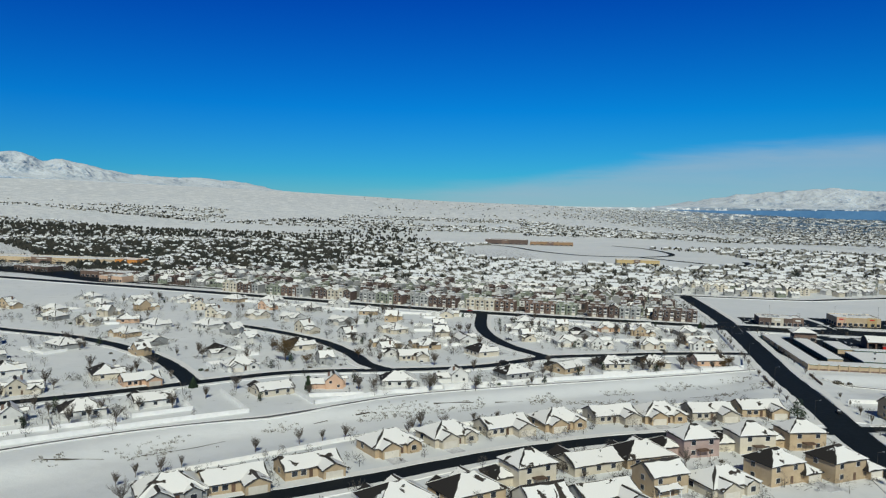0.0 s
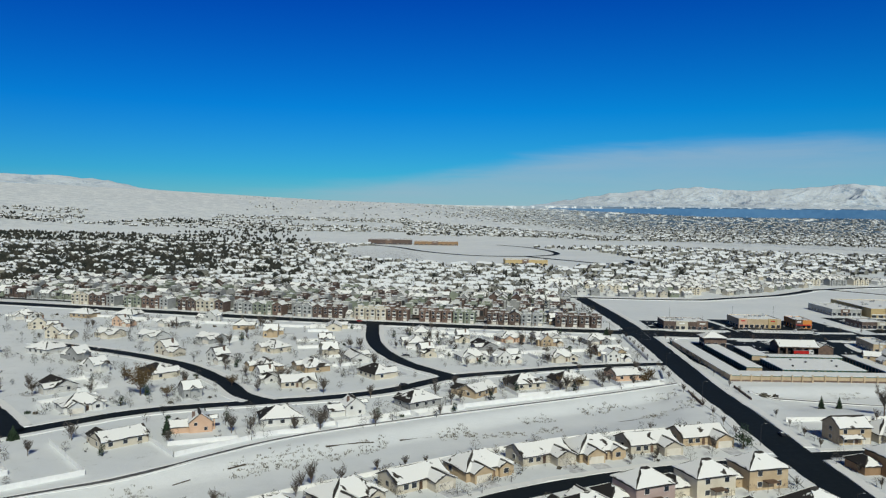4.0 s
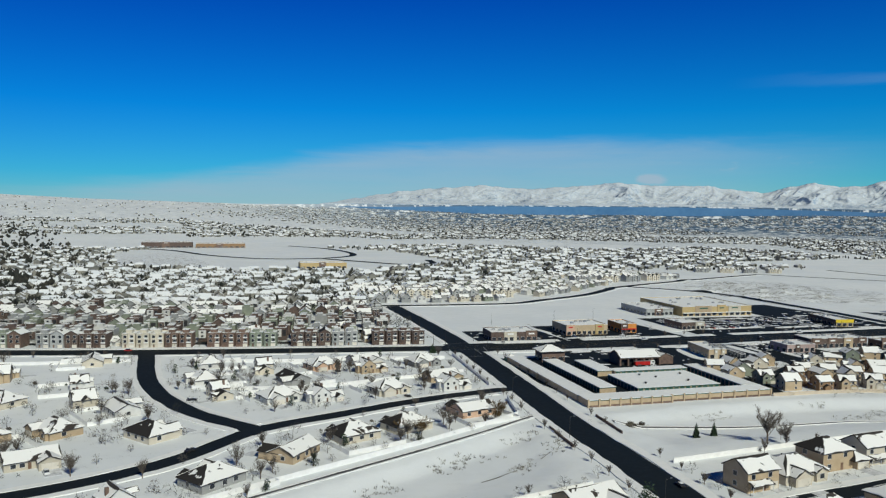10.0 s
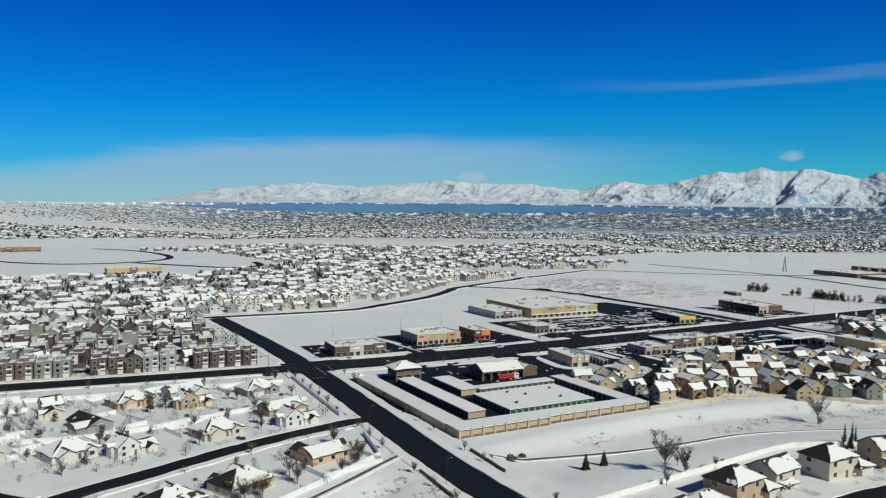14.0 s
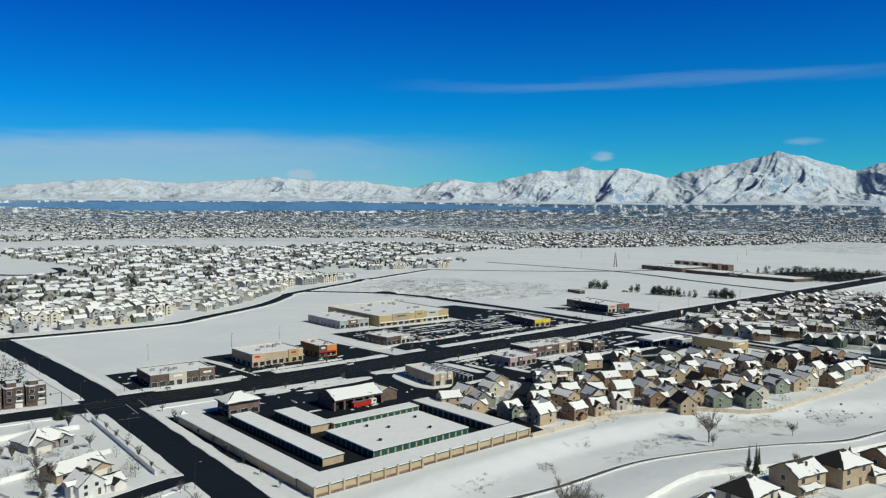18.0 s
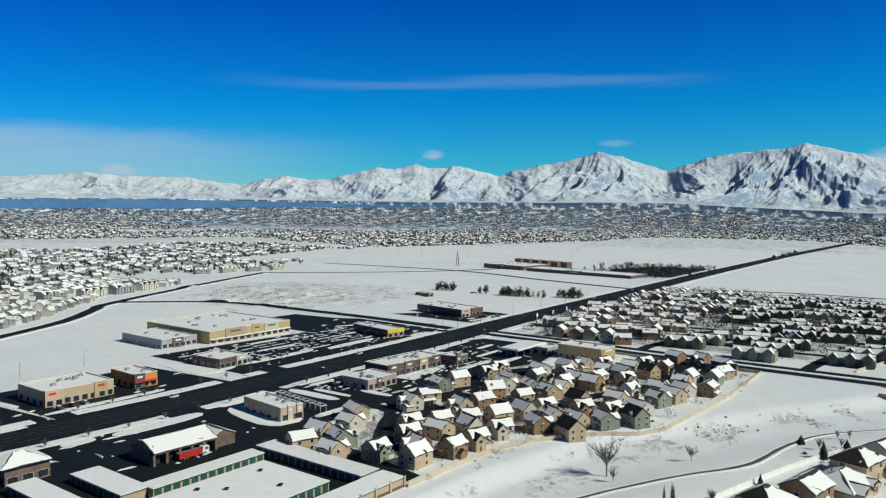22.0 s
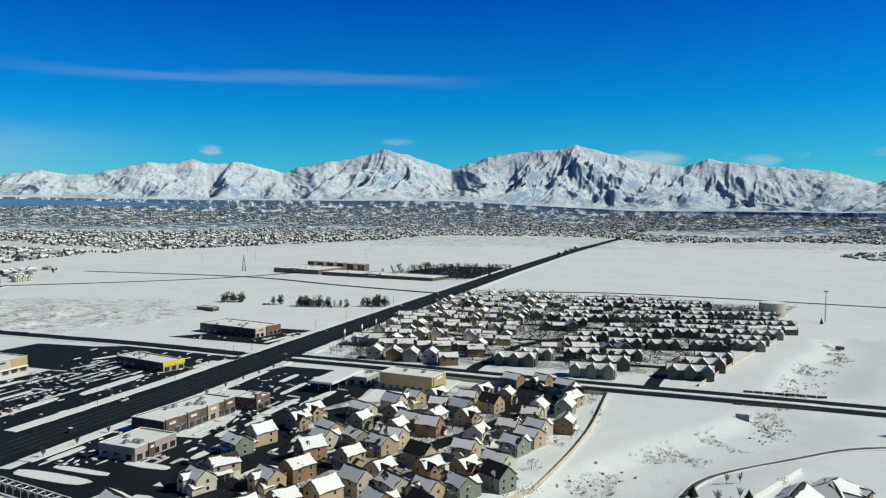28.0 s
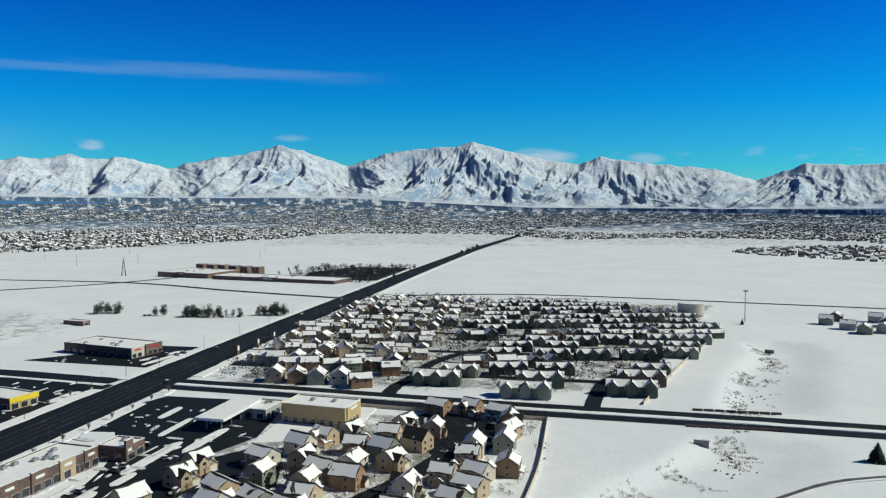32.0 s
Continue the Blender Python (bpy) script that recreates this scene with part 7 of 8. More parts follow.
shop(700, 599, -19, 27, 58, 6.0, "dark", "long dark brick shop row with a pale and red corner", ((0.0, 0.4, 1.0, WALLS["beige"]), (0.45, 1.0, 1.4, WALLS["brick"])), units=6, accent=M_RED)
shop(459, 527, -13, 45, 18, 6.0, "dark", "dark brick shop row with arched red-brown fronts", ((0.02, 0.18, 1.3, WALLS["brick"]), (0.3, 0.46, 1.3, WALLS["brick"]), (0.58, 0.74, 1.3, WALLS["tan"]), (0.84, 0.98, 1.3, WALLS["brick"])), units=7)
shop(428, 520, -11, 22, 18, 4.8, "mauve", "low taupe shop beside the shop row", ((0.3, 0.45, 1.0, WALLS["dark"]),), units=4)
shop(506, 508, -10, 12, 12, 5.0, "brick", "small brick bank with a corner tower", ((0.0, 0.35, 3.2, WALLS["brick"]),), units=1)
shop(556, 434, -14, 17, 31, 8.0, "ochre", "two-storey ochre hall with stepped parapets", ((0.1, 0.9, 0.7, WALLS["ochre"]),), units=2, bay=3)
shop(361, 522, -17, 12, 30, 5.6, "tan", "tan drive-through restaurant with dark trim", ((0.3, 0.5, 1.2, WALLS["beige"]), (0.7, 0.9, 1.2, WALLS["beige"])), units=4)
shop(256, 553, -11, 15, 12, 6.0, "brick", "square brick storage office beside the gate", (), units=0)
shop(566, 472, -12, 18, 12, 4.0, "grey", "low grey fuel station shop", (), units=2)


def canopy(x, y, turn, w, d, h):
    t = thing("fuel_canopy", x, y, ground_z(x, y), turn, "flat fuel canopy on posts with snow on it", "canopy")
    g = Geo()
    g.box(0, w, 0, d, h, h + 0.9)
    part("deck", g, M_TRIM, t)
    s = Geo()
    s.box(0.2, w - 0.2, 0.2, d - 0.2, h + 0.9, h + 1.15)
    part("snow_cover", s, M_ROOFSNOW, t)
    for i in range(4):
        for yy in (d * 0.25, d * 0.75):
            p = Geo()
            p.box(w * (i + 0.5) / 4 - 0.2, w * (i + 0.5) / 4 + 0.2, yy - 0.2, yy + 0.2, -0.5, h)
            part("post", p, M_METAL, t)
    return t


canopy(545, 484, -10, 34, 14, 4.8)



def pergola(ax, ay, bx, by, n):
    """A row of posts with cross beams that carries snow."""
    t = thing("pergola", ax, ay, ground_z(ax, ay), math.degrees(math.atan2(by - ay, bx - ax)), "long steel pergola with snow on its beams", "pergola")
    l = math.hypot(bx - ax, by - ay)
    for i in range(n + 1):
        x = l * i / n
        for y in (-1.6, 1.6):
            g = Geo()
            g.box(x - 0.12, x + 0.12, y - 0.12, y + 0.12, -0.5, 2.9)
            part("post", g, M_METAL, t)
        g = Geo()
        g.box(x - 0.15, x + 0.15, -2.1, 2.1, 2.9, 3.15)
        part("cross_beam", g, M_SNOW, t, "snow-capped cross beam")
    for y in (-1.6, 1.6):
        g = Geo()
        g.box(-0.5, l + 0.5, y - 0.16, y + 0.16, 3.15, 3.4)
        part("long_beam", g, M_SNOW, t, "snow-capped long beam")


pergola(396, 552, 384, 516, 9)

# ---- storage yard ----
SX, SY, SA = 219.0, 451.0, -9.5


def storage(u0, u1, v0, v1, label, doors="", h=3.1, front=False):
    a = radians(SA)
    x, y = SX + u0 * math.cos(a) - v0 * math.sin(a), SY + u0 * math.sin(a) + v0 * math.cos(a)
    t = thing("storage_building", x, y, ground_z(x, y), SA, label, "storage building", "storage rows")
    w, d = u1 - u0, v1 - v0
    g = Geo()
    g.box(0, w, 0, d, -1, h)
    part("wall", g, WALLS["tan"], t)
    r = Geo()
    r.slab([(-0.25, -0.25, h + 0.28), (w + 0.25, -0.25, h + 0.28), (w + 0.25, d + 0.25, h + 0.42), (-0.25, d + 0.25, h + 0.42)], 0.26)
    part("roof", r, M_ROOFSNOW, t, "shallow roof under smooth snow")
    f = Geo()
    f.box(-0.3, w + 0.3, -0.32, -0.26, h - 0.25, h + 0.05)
    part("fascia", f, M_GREENMETAL, t, "green metal fascia")
    for side in doors:
        length = d if side in "we" else w
        n = int(length / 3.4)
        for i in range(n):
            p = length * (i + 0.5) / n
            q = Geo()
            if side == "w":
                q.box(-0.07, 0, p - 1.3, p + 1.3, 0.05, 2.6)
            elif side == "e":
                q.box(w, w + 0.07, p - 1.3, p + 1.3, 0.05, 2.6)
            elif side == "s":
                q.box(p - 1.3, p + 1.3, -0.07, 0, 0.05, 2.6)
            else:
                q.box(p - 1.3, p + 1.3, d, d + 0.07, 0.05, 2.6)
            part("roller_door", q, M_GREENMETAL, t)
    if front:
        for i in range(9):
            p = w * i / 8.0
            q = Geo()
            q.box(p - 0.4, p + 0.4, -0.5, 0, -1, h + 0.5)
            part("pilaster", q, WALLS["tan"], t)
        q = Geo()
        q.box(0, w, -0.2, -0.02, -1, 0.9)
        part("plinth", q, WALLS["brick"], t)
    return t


storage(-1, 8, 12, 112, "long low storage row with green roller doors", "e")
storage(-1, 44, 0, 11, "front storage row with a tan wall and pilasters", "n", 3.3, True)
storage(44.3, 102, 1.5, 11, "front storage row with a tan wall and brick plinth", "n", 3.3, True)
storage(17, 26, 24, 99, "long low storage row with green roller doors", "we")
storage(35, 45, 62, 93, "short low storage row with snow on its roof", "w")
storage(44.4, 90, 59, 66, "low storage row with a line of green doors", "s")
storage(36, 84, 19, 52, "wide storage block with green doors all round", "wsn")
block = bpy.data.objects[[o.name for o in bpy.data.objects if o.name.startswith("storage_building")][-1]]
for u, v in ((9, 8), (22, 20), (35, 9), (40, 25), (16, 27)):
    g = Geo()
    g.tube((u, v, 3.3), (u, v, 4.1), 0.55, 0.5, 10)
    g.tube((u, v, 4.1), (u, v, 4.35), 0.9, 0.3, 10)
    part("roof_vent", g, M_DARKMETAL, block, "dark round roof vent")
storage(94, 103, 14, 68, "long low storage row with green roller doors", "w")
gate = thing("gatehouse", 240, 564, 0.1, SA, "small green-walled gatehouse with a pyramid roof", "gatehouse")
g = Geo()
g.box(-3, 3, -3, 3, -1, 2.8)
part("wall", g, M_GREENMETAL, gate)
s, _, _ = hip(-3, 3, -3, 3, 2.8, 0.6)
add_roof(gate, s, 0, random.Random(3), 0.3)
top = thing("office_roof", 263.5, 557, 6.05 + ground_z(263, 557), -11, "hipped snowy roof over the brick storage office", "roof")
s, _, _ = hip(-8, 8, -6.5, 6.5, 0.75, 0.5)
add_roof(top, s, 0, random.Random(4), 0.5)

# ---- fire station ----
fs = thing("fire_station", 294, 525, ground_z(300, 530), -12, "fire station with open dark bays, brick wing and snowy roof", "fire station")
g = Geo()
g.box(0, 26, 0.0, 0.5, 4.2, 5.2)
g.box(0, 26, 3.0, 16, -1, 5.2)
for i in range(6):
    g.box(26 * i / 5 - 0.5, 26 * i / 5 + 0.5, 0, 3.0, -1, 4.2)
s, e, _ = gable(0, 26, 0, 16, 5.2, 0.42, "x", 0.5)
for q in e:
    g.face(q)
part("wall", g, WALLS["brick"], fs)
add_roof(fs, s, 0, random.Random(6), 0.4)
g = Geo()
g.box(26.1, 36, 2, 14, -1, 4.6)
part("brick_wing", g, WALLS["brick"], fs)
s, e, _ = gable(26.1, 36, 2, 14, 4.6, 0.45, "y", 0.4)
for q in e:
    g = Geo()
    g.face(q)
    part("gable_end", g, WALLS["brick"], fs)
add_roof(fs, s, 0, random.Random(7), 0.2)
for i in range(5):
    g = Geo()
    g.box(5.2 * i + 0.7, 5.2 * i + 4.5, 2.92, 2.99, 0, 4.0)
    part("bay_door", g, M_DARKMETAL, fs)


def wheels(t, spots, r=0.5, w=0.3):
    for x, y in spots:
        g = Geo()
        g.tube((x, y - w / 2, r), (x, y + w / 2, r), r, r, 12)
        k = part("wheel", g, M_RUBBER, t)
        h = Geo()
        h.tube((x, y - w / 2 - 0.02, r), (x, y + w / 2 + 0.02, r), r * 0.5, r * 0.5, 8)
        part("rim", h, M_METAL, k)


truck = thing("fire_truck", 309, 521.5, ground_z(309, 521) + 0.13, -12, "long red ladder truck with a white cab before the bays", "fire truck")
g = Geo()
g.box(-6.2, 3.4, -1.25, 1.25, 0.6, 2.5)
g.box(-6.0, 3.2, -1.28, 1.28, 0.9, 1.3)
part("body", g, M_RED, truck)
g = Geo()
g.box(3.6, 6.4, -1.25, 1.25, 0.6, 3.1)
part("cab", g, M_TRIM, truck, "white cab")
g = Geo()
g.box(6.41, 6.46, -1.1, 1.1, 1.9, 2.8)
g.box(4.6, 6.0, -1.29, -1.26, 1.9, 2.7)
part("windscreen", g, M_GLASS, truck)
g = Geo()
for s in (-0.45, 0.45):
    g.box(-6.6, 5.0, s - 0.08, s + 0.08, 2.75, 2.95)
for i in range(22):
    g.box(-6.5 + 0.52 * i, -6.42 + 0.52 * i, -0.45, 0.45, 2.8, 2.9)
part("ladder", g, M_METAL, truck, "long metal ladder")
wheels(truck, [(x, y) for x in (-4.2, -2.9, 4.6) for y in (-1.15, 1.15)], 0.55, 0.35)

# ---- cars ----
CARS = {n: surface(f"{n}_car_paint", lo, hi, 0.5, 3.0, 0.3, spec=0.5) for n, lo, hi in (("black", (0.012, 0.012, 0.014), (0.03, 0.03, 0.032)), ("white", (0.6, 0.6, 0.6), (0.72, 0.72, 0.72)), ("silver", (0.28, 0.29, 0.30), (0.38, 0.39, 0.40)), ("red", (0.28, 0.02, 0.02), (0.4, 0.03, 0.03)), ("blue", (0.03, 0.06, 0.16), (0.05, 0.09, 0.22)))}


def car(colour, tall):
    t = thing("car", 0, 0, 0, 0, f"parked {colour} {'truck' if tall else 'sedan'} with snow on its roof", "car", "parked cars")
    g = Geo()
    h = 1.05 if tall else 0.85
    side = [(-2.3, 0.3), (2.25, 0.3), (2.35, 0.75), (2.2, h * 0.95), (-2.2, h), (-2.35, 0.7)]
    n = len(side)
    for y in (-0.9, 0.9):
        pts = [(x, y, z) for x, z in side]
        g.face(pts if y < 0 else pts[::-1])
    for i in range(n):
        (a, b), (c, d) = side[i], side[(i + 1) % n]
        g.face([(a, 0.9, b), (c, 0.9, d), (c, -0.9, d), (a, -0.9, b)])
    part("body", g, CARS[colour], t)
    c = Geo()
    zt = h + (0.75 if tall else 0.55)
    b0, b1 = [(-1.7, -0.82, h), (1.1, -0.82, h), (1.1, 0.82, h), (-1.7, 0.82, h)], [(-1.3, -0.68, zt), (0.45, -0.68, zt), (0.45, 0.68, zt), (-1.3, 0.68, zt)]
    for i in range(4):
        j = (i + 1) % 4
        c.face([b0[i], b0[j], b1[j], b1[i]])
    part("cabin_glass", c, M_GLASS, t)
    r = Geo()
    r.slab([(-1.3, -0.68, zt + 0.08), (0.45, -0.68, zt + 0.08), (0.45, 0.68, zt + 0.08), (-1.3, 0.68, zt + 0.08)], 0.08)
    part("roof", r, M_SNOW, t, "snow-covered roof")
    for x in (-1.45, 1.4):
        for y in (-0.82, 0.82):
            w = Geo()
            w.tube((x, y - 0.12, 0.33), (x, y + 0.12, 0.33), 0.33, 0.33, 10)
            part("wheel", w, M_RUBBER, t)
    return t


rng = random.Random(41)


def put_car(x, y, turn, lift=0.14):
    c, tall = rng.choice(("black", "black", "black", "silver", "white", "white", "blue", "black", "silver", "black", "white", "black", "red")), rng.random() < 0.45
    put(("car", c, tall), lambda: car(c, tall), x, y, turn, ground_z(x, y) + lift)


for x0, y0, n, step, turn in ((448, 640, 9, 6, 83), (470, 632, 12, 5, 83), (500, 650, 12, 5, 83), (540, 640, 9, 5, 83), (520, 625, 9, 6, 83), (560, 658, 6, 5, 70), (590, 620, 4, 6, 70), (420, 545, 4, 5, 80), (430, 500, 5, 6, 80), (470, 510, 7, 5, 80), (520, 510, 5, 6, 80), (495, 496, 6, 5, 80), (685, 585, 5, 7, 70), (705, 575, 4, 7, 70), (262, 622, 2, 5, 80), (330, 626, 4, 6, 80), (480, 658, 9, 5, 83), (530, 632, 9, 5, 83), (455, 622, 6, 6, 83), (575, 640, 5, 5, 75)):
    for i in range(n):
        if rng.random() < 0.42:
            put_car(x0 + i * step * 0.99, y0 - i * step * 0.14 + rng.uniform(-0.3, 0.3), turn + rng.choice((0, 180)))
for s, off in ((60, -10), (150, 9), (240, -6), (290, 10), (420, -9), (520, 8), (640, -7), (700, 9), (760, -10), (820, 6), (900, 9)):
    x, y, h = along(LINES["B"], s, s + 1, 5, off)[0]
    put_car(x, y, h, 0.22)
for k, s, off in (("A", 420, -5), ("A", 250, 5), ("C", 1000, 4), ("E2", 180, 3), ("E3", 60, -3), ("D", 180, 3)):
    x, y, h = along(LINES[k], s, s + 1, 5, off)[0]
    put_car(x, y, h, 0.18)
for n, (x, y) in enumerate((WEST_A + WEST_B)[::4] + CLOSE_A[::4]):
    a = facing(x, y, ("E1", "E2", "E3", "W1", "W2")) if n < 13 else 80
    c, s = math.cos(radians(a)), math.sin(radians(a))
    px, py = x + 3 * c + 14 * s, y + 3 * s - 14 * c
    if not on_road(px, py):
        put_car(px, py, a + 90)

# ---- masts, lamps, signals, tank ----


def street_lamp():
    t = thing("street_lamp", 0, 0, 0, 0, "tall dark street lamp with a single arm", "street lamp", "street lamps")
    g = Geo()
    g.tube((0, 0, 0), (0, 0, 9), 0.12, 0.07, 6)
    part("pole", g, M_DARKMETAL, t)
    g = Geo()
    g.tube((0, 0, 8.8), (1.8, 0, 9.2), 0.05, 0.04, 5)
    part("arm", g, M_DARKMETAL, t)
    g = Geo()
    g.box(1.5, 2.3, -0.15, 0.15, 9.1, 9.25)
    part("lamp_head", g, M_METAL, t)
    return t


for key, a, b, step, side in (("B", 40, 700, 60, 1), ("B", 70, 700, 60, -1), ("A", 330, 880, 75, 1)):
    for x, y, h in along(LINES[key], a, b, step, side * (ROADS[key][0] / 2 + 1.6)):
        if not on_road(x, y, key, 1):
            put(("lamp",), street_lamp, x, y, h - 90 * side)
for x, y in ((470, 645), (520, 640), (560, 630), (450, 520), (500, 505), (540, 512), (300, 640), (360, 650), (400, 700), (480, 690), (360, 700), (300, 700)):
    put(("lamp",), street_lamp, x, y, rng.uniform(0, 360))


def signal(arm):
    t = thing("traffic_signal", 0, 0, 0, 0, "traffic signal on a long dark mast arm", "traffic signal", "traffic signals")
    g = Geo()
    g.tube((0, 0, 0), (0, 0, 6.2), 0.16, 0.12, 8)
    part("pole", g, M_DARKMETAL, t)
    g = Geo()
    g.tube((0, 0, 5.9), (arm, 0, 6.3), 0.10, 0.06, 6)
    part("arm", g, M_DARKMETAL, t)
    for k in (0.45, 0.7, 0.95):
        g = Geo()
        g.box(arm * k - 0.18, arm * k + 0.18, -0.15, 0.15, 5.5, 6.6)
        part("signal_head", g, M_DARKMETAL, t)
    return t


for x, y, a in ((244, 602, 80), (215, 602, -8), (218, 632, 190), (250, 634, 260), (622, 540, 80), (620, 582, 170), (650, 578, 260), (652, 542, 0)):
    put(("signal",), lambda: signal(12.0), x, y, a)


def lattice(x, y, h, spread, label):
    t = thing("power_pylon", x, y, ground_z(x, y), 20, label, "pylon", "power pylons")
    for i in range(4):
        a = math.pi / 4 + math.pi / 2 * i
        g = Geo()
        g.tube((spread * math.cos(a), spread * math.sin(a), -1), (0.5 * math.cos(a), 0.5 * math.sin(a), h), 0.35, 0.2, 5)
        part("leg", g, M_DARKMETAL, t)
    g = Geo()
    for k in range(8):
        f0, f1 = k / 8, (k + 1) / 8
        for i in range(4):
            a, b = math.pi / 4 + math.pi / 2 * i, math.pi / 4 + math.pi / 2 * (i + 1)
            r0, r1 = spread + (0.5 - spread) * f0, spread + (0.5 - spread) * f1
            g.tube((r0 * math.cos(a), r0 * math.sin(a), h * f0), (r1 * math.cos(b), r1 * math.sin(b), h * f1), 0.12, 0.12, 4, cap=False)
    part("bracing", g, M_DARKMETAL, t)
    for k in (0.72, 0.86, 1.0):
        g = Geo()
        g.box(-6 * (1.3 - k * 0.5), 6 * (1.3 - k * 0.5), -0.3, 0.3, h * k - 0.4, h * k)
        part("cross_arm", g, M_DARKMETAL, t)
    return t


lattice(1311, 904, 26, 4, "dark lattice power pylon standing in the snowy field")
for x, y in ((1500, 1080), (1690, 1250), (1560, 1000), (1900, 1180), (1700, 820), (2000, 900)):
    put(("pole",), lambda: street_lamp(), x, y, 30, ground_z(x, y), 1.9)
m = thing("floodlight_mast", 900, 153, ground_z(900, 153), 0, "tall thin floodlight mast by the water tank", "mast")
g = Geo()
g.tube((0, 0, -1), (0, 0, 27), 0.5, 0.3, 8)
part("pole", g, M_METAL, m)
for i in range(6):
    g = Geo()
    a = 1.047 * i
    g.box(1.3 * math.cos(a) - 0.5, 1.3 * math.cos(a) + 0.5, 1.3 * math.sin(a) - 0.5, 1.3 * math.sin(a) + 0.5, 26.4, 27.5)
    part("lamp", g, M_METAL, m)
tk = thing("water_tank", 934, 190, ground_z(934, 190), 0, "broad pale tan water tank at the edge of houses", "water tank")
g = Geo()
g.tube((0, 0, -2), (0, 0, 12.5), 11.6, 11.6, 36)
part("shell", g, WALLS["beige"], tk)
g = Geo()
g.tube((0, 0, 12.52), (0, 0, 13.3), 11.7, 1.0, 36)
part("cover", g, M_ROOFSNOW, tk, "snowy shallow cone cover")
for x, y in ((718, 538), (745, 533), (777, 531)):
    t = thing("sign_pillar", x, y - 2, ground_z(x, y), -6, "dark brick sign pillar beside the wide road", "sign pillar", "sign pillars")
    g = Geo()
    g.box(-1.6, 1.6, -0.6, 0.6, -0.5, 6.5)
    part("pillar", g, WALLS["dark"], t)
    g = Geo()
    g.box(-1.3, 1.3, -0.66, -0.61, 3.2, 6.0)
    part("sign_panel", g, M_TRIM, t, "plain pale sign panel")
shop(838, 700, 75, 20, 8, 3.6, "brick", "low brick field shed with a snowy roof", (), units=0, category="shed")

# bridge where the wide road passes the creek, and the culverts of the divided road


def parapet(pts, label):
    t = thing("bridge_parapet", pts[0][0], pts[0][1], 0, 0, label, "parapet", "bridge parapets")
    ox, oy = pts[0]
    for (ax, ay), (bx, by) in zip(pts, pts[1:]):
        l = math.hypot(bx - ax, by - ay)
        n = max(2, int(l / 5))
        for i in range(n):
            p, q = (i + 0.04) / n, (i + 0.96) / n
            nx, ny = -(by - ay) / l * 0.25, (bx - ax) / l * 0.25
            z = ground_z(ax, ay) + 1.1
            g = Geo()
            g.slab([(ax + (bx - ax) * p - nx - ox, ay + (by - ay) * p - ny - oy, z), (ax + (bx - ax) * q - nx - ox, ay + (by - ay) * q - ny - oy, z), (ax + (bx - ax) * q + nx - ox, ay + (by - ay) * q + ny - oy, z), (ax + (bx - ax) * p + nx - ox, ay + (by - ay) * p + ny - oy, z)], 3.2)
            part("section", g, WALLS["dark"], t)
    return t


parapet([(176, 402), (182, 429)], "dark brick bridge parapet with snow behind it")
parapet([(206, 410), (212, 437)], "dark brick bridge parapet beside the wide road")
parapet([(569, 285), (564, 245)], "dark brick culvert parapet beside the divided road")
parapet([(597, 275), (592, 235)], "dark brick culvert parapet beside the divided road")


def culvert(x, y, turn):
    t = thing("culvert", x, y, ground_z(x, y), turn, "dark round culvert mouth in a stone headwall", "culvert", "culverts")
    g = Geo()
    g.box(-3, 3, 0, 0.6, -1.5, 2.4)
    part("headwall", g, M_ROCK, t)
    g = Geo()
    g.tube((0, -0.5, 0.4), (0, -0.02, 0.4), 1.3, 1.3, 16)
    part("pipe_mouth", g, M_RUBBER, t, "black pipe mouth")
    return t


culvert(547, 284, 75)
culvert(770, 178, 60)

# ---- far schools, stores and the park ----
lot("ground_lot", [(-640, 1010), (-520, 955), (-385, 862), (-330, 880), (-400, 960), (-590, 1060)], 0.2, M_ASPHALT, "dark parking lot before the stores at the cross road")


def long_hall(x, y, turn, w, d, h, wall, label, units=4):
    shop(x, y, turn, w, d, h, wall, label, ((0.4, 0.55, 1.5, WALLS["brick"]),), windows="s", units=units, category="school", bay=w / 9)


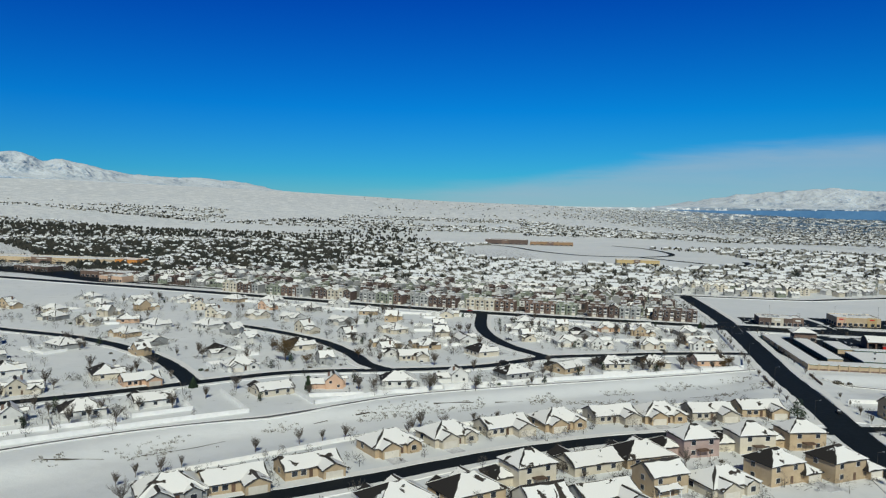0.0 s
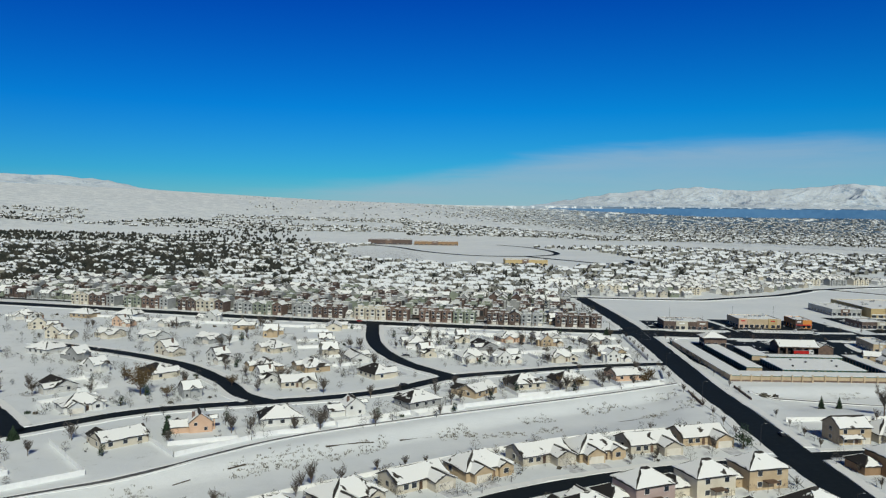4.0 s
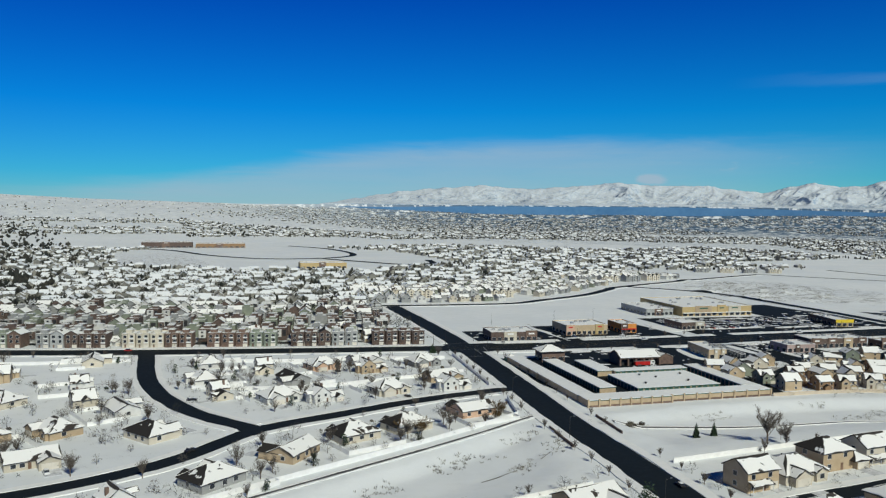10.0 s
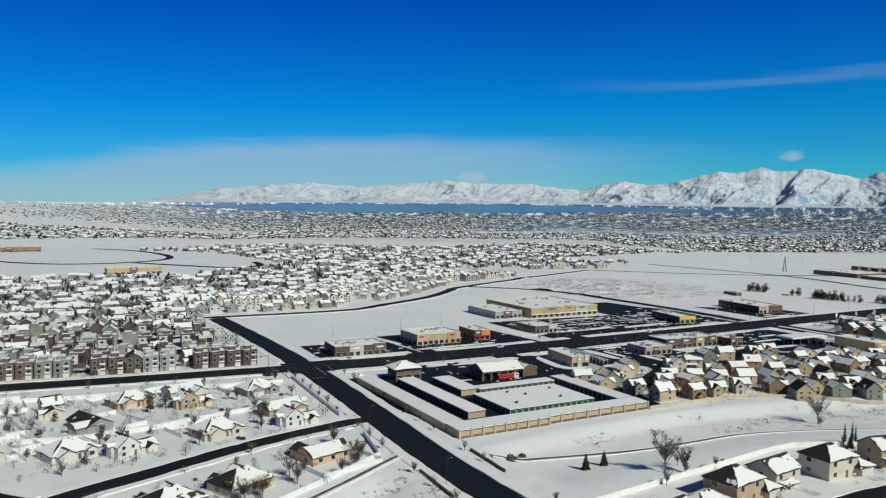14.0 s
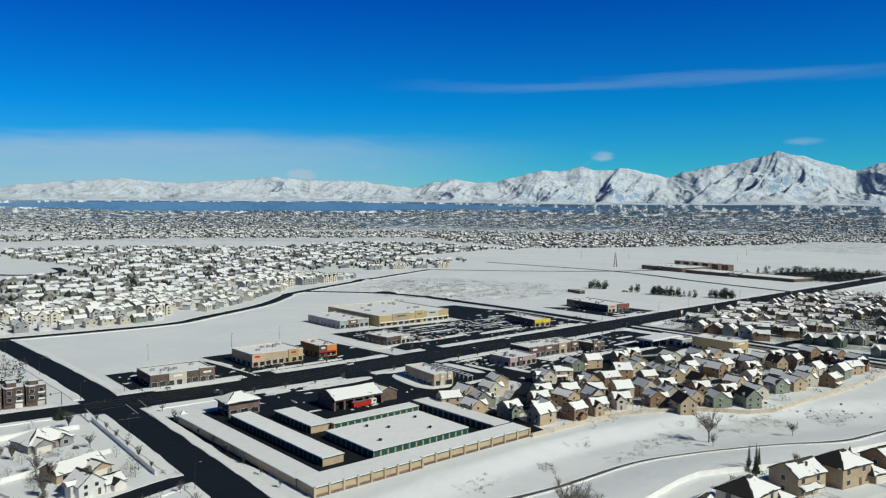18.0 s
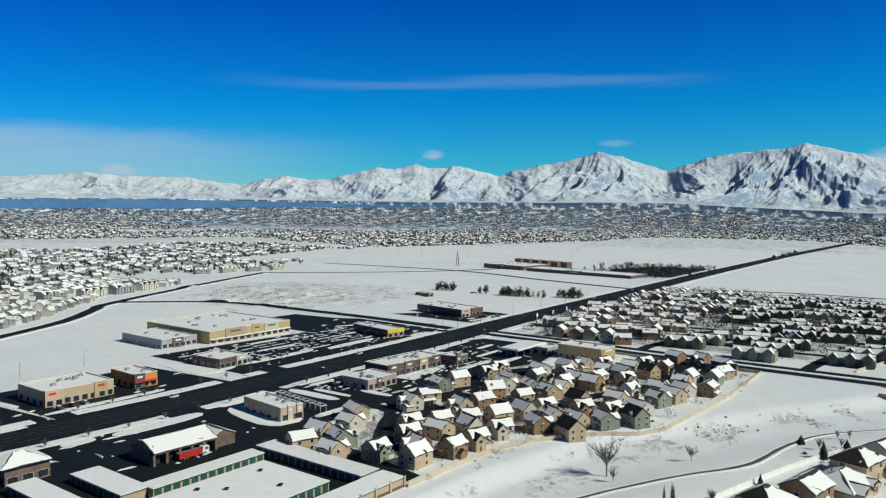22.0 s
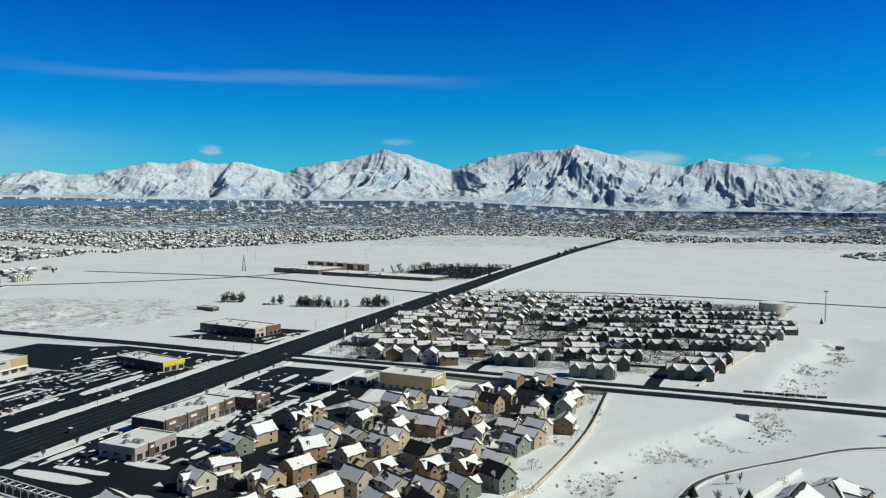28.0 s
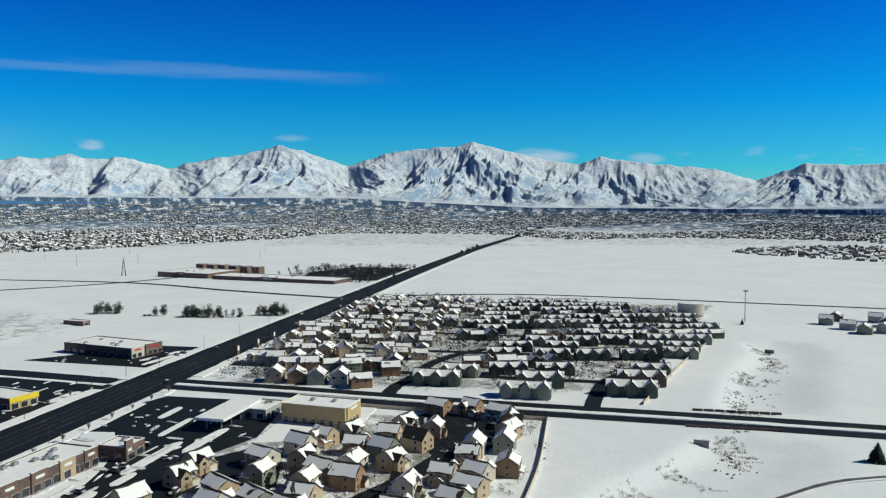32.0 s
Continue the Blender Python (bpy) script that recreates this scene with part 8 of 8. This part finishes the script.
long_hall(1268, 757, -108, 193, 44, 6, "dark", "long dark brick school wing beyond the field", 9)
long_hall(1304, 850, -108, 88, 70, 7, "brick", "broad brick school wing with a snowed roof", 6)
for n in range(6):
    long_hall(1392 - 11 * n, 828 - 21 * n, -108, 13, 14, 12, "brick", "tall brick stair block of the school", 0)
long_hall(110, 2010, -8, 110, 60, 12, "dark", "wide dark brick school across the park", 6)
long_hall(225, 1985, -8, 110, 50, 9, "brown", "low brown school wing across the park", 5)
long_hall(300, 1322, -8, 72, 30, 8, "ochre", "ochre hall standing before the snowy park", 2)
long_hall(-440, 930, -22, 70, 26, 7, "brick", "long red-brown store behind parked cars", 3)
long_hall(-395, 880, -22, 34, 22, 6, "peach", "peach-coloured store at the cross road", 2)
long_hall(-690, 1135, -10, 225, 40, 8, "tan", "long tan store row among dark trees", 5)
long_hall(-468, 1094, -10, 34, 30, 9, "orange", "orange-fronted store at the end of the row", 1)
long_hall(-560, 1000, -22, 60, 24, 6, "dark", "dark brick store behind parked cars", 2)
long_hall(-203, 826, -22, 18, 12, 6, "red", "small red drive-in beside the cross road", 0)
long_hall(-262, 850, -22, 30, 16, 6, "dark", "dark low restaurant beside the cross road", 1)
for drive in ([(75, 2022), (163, 1883), (211, 1702), (278, 1579), (356, 1547), (429, 1568), (487, 1634), (512, 1758), (503, 1910), (450, 2031)], [(398, 1539), (451, 1431), (493, 1364), (550, 1381), (580, 1470)]):
    ribbon("road", spline(drive, 20), 13, 0.5, M_ASPHALT, "dark curved drive through the snowy park", "road")
lot("ground_lot", [(1262, 508), (1500, 486), (1520, 600), (1400, 650), (1270, 640)], 0.3, M_ASPHALT, "dark parking lot under trees behind the school")
for n in range(16):
    put_car(rng.uniform(1290, 1470), rng.uniform(520, 590), 170, 0.35)
for _ in range(30):
    put_tree(rng.choice(("ever1", "ever2", "ever1")), rng.uniform(1300, 1520), rng.uniform(490, 560) if rng.random() < 0.6 else rng.uniform(560, 700), rng.uniform(0.8, 1.4))
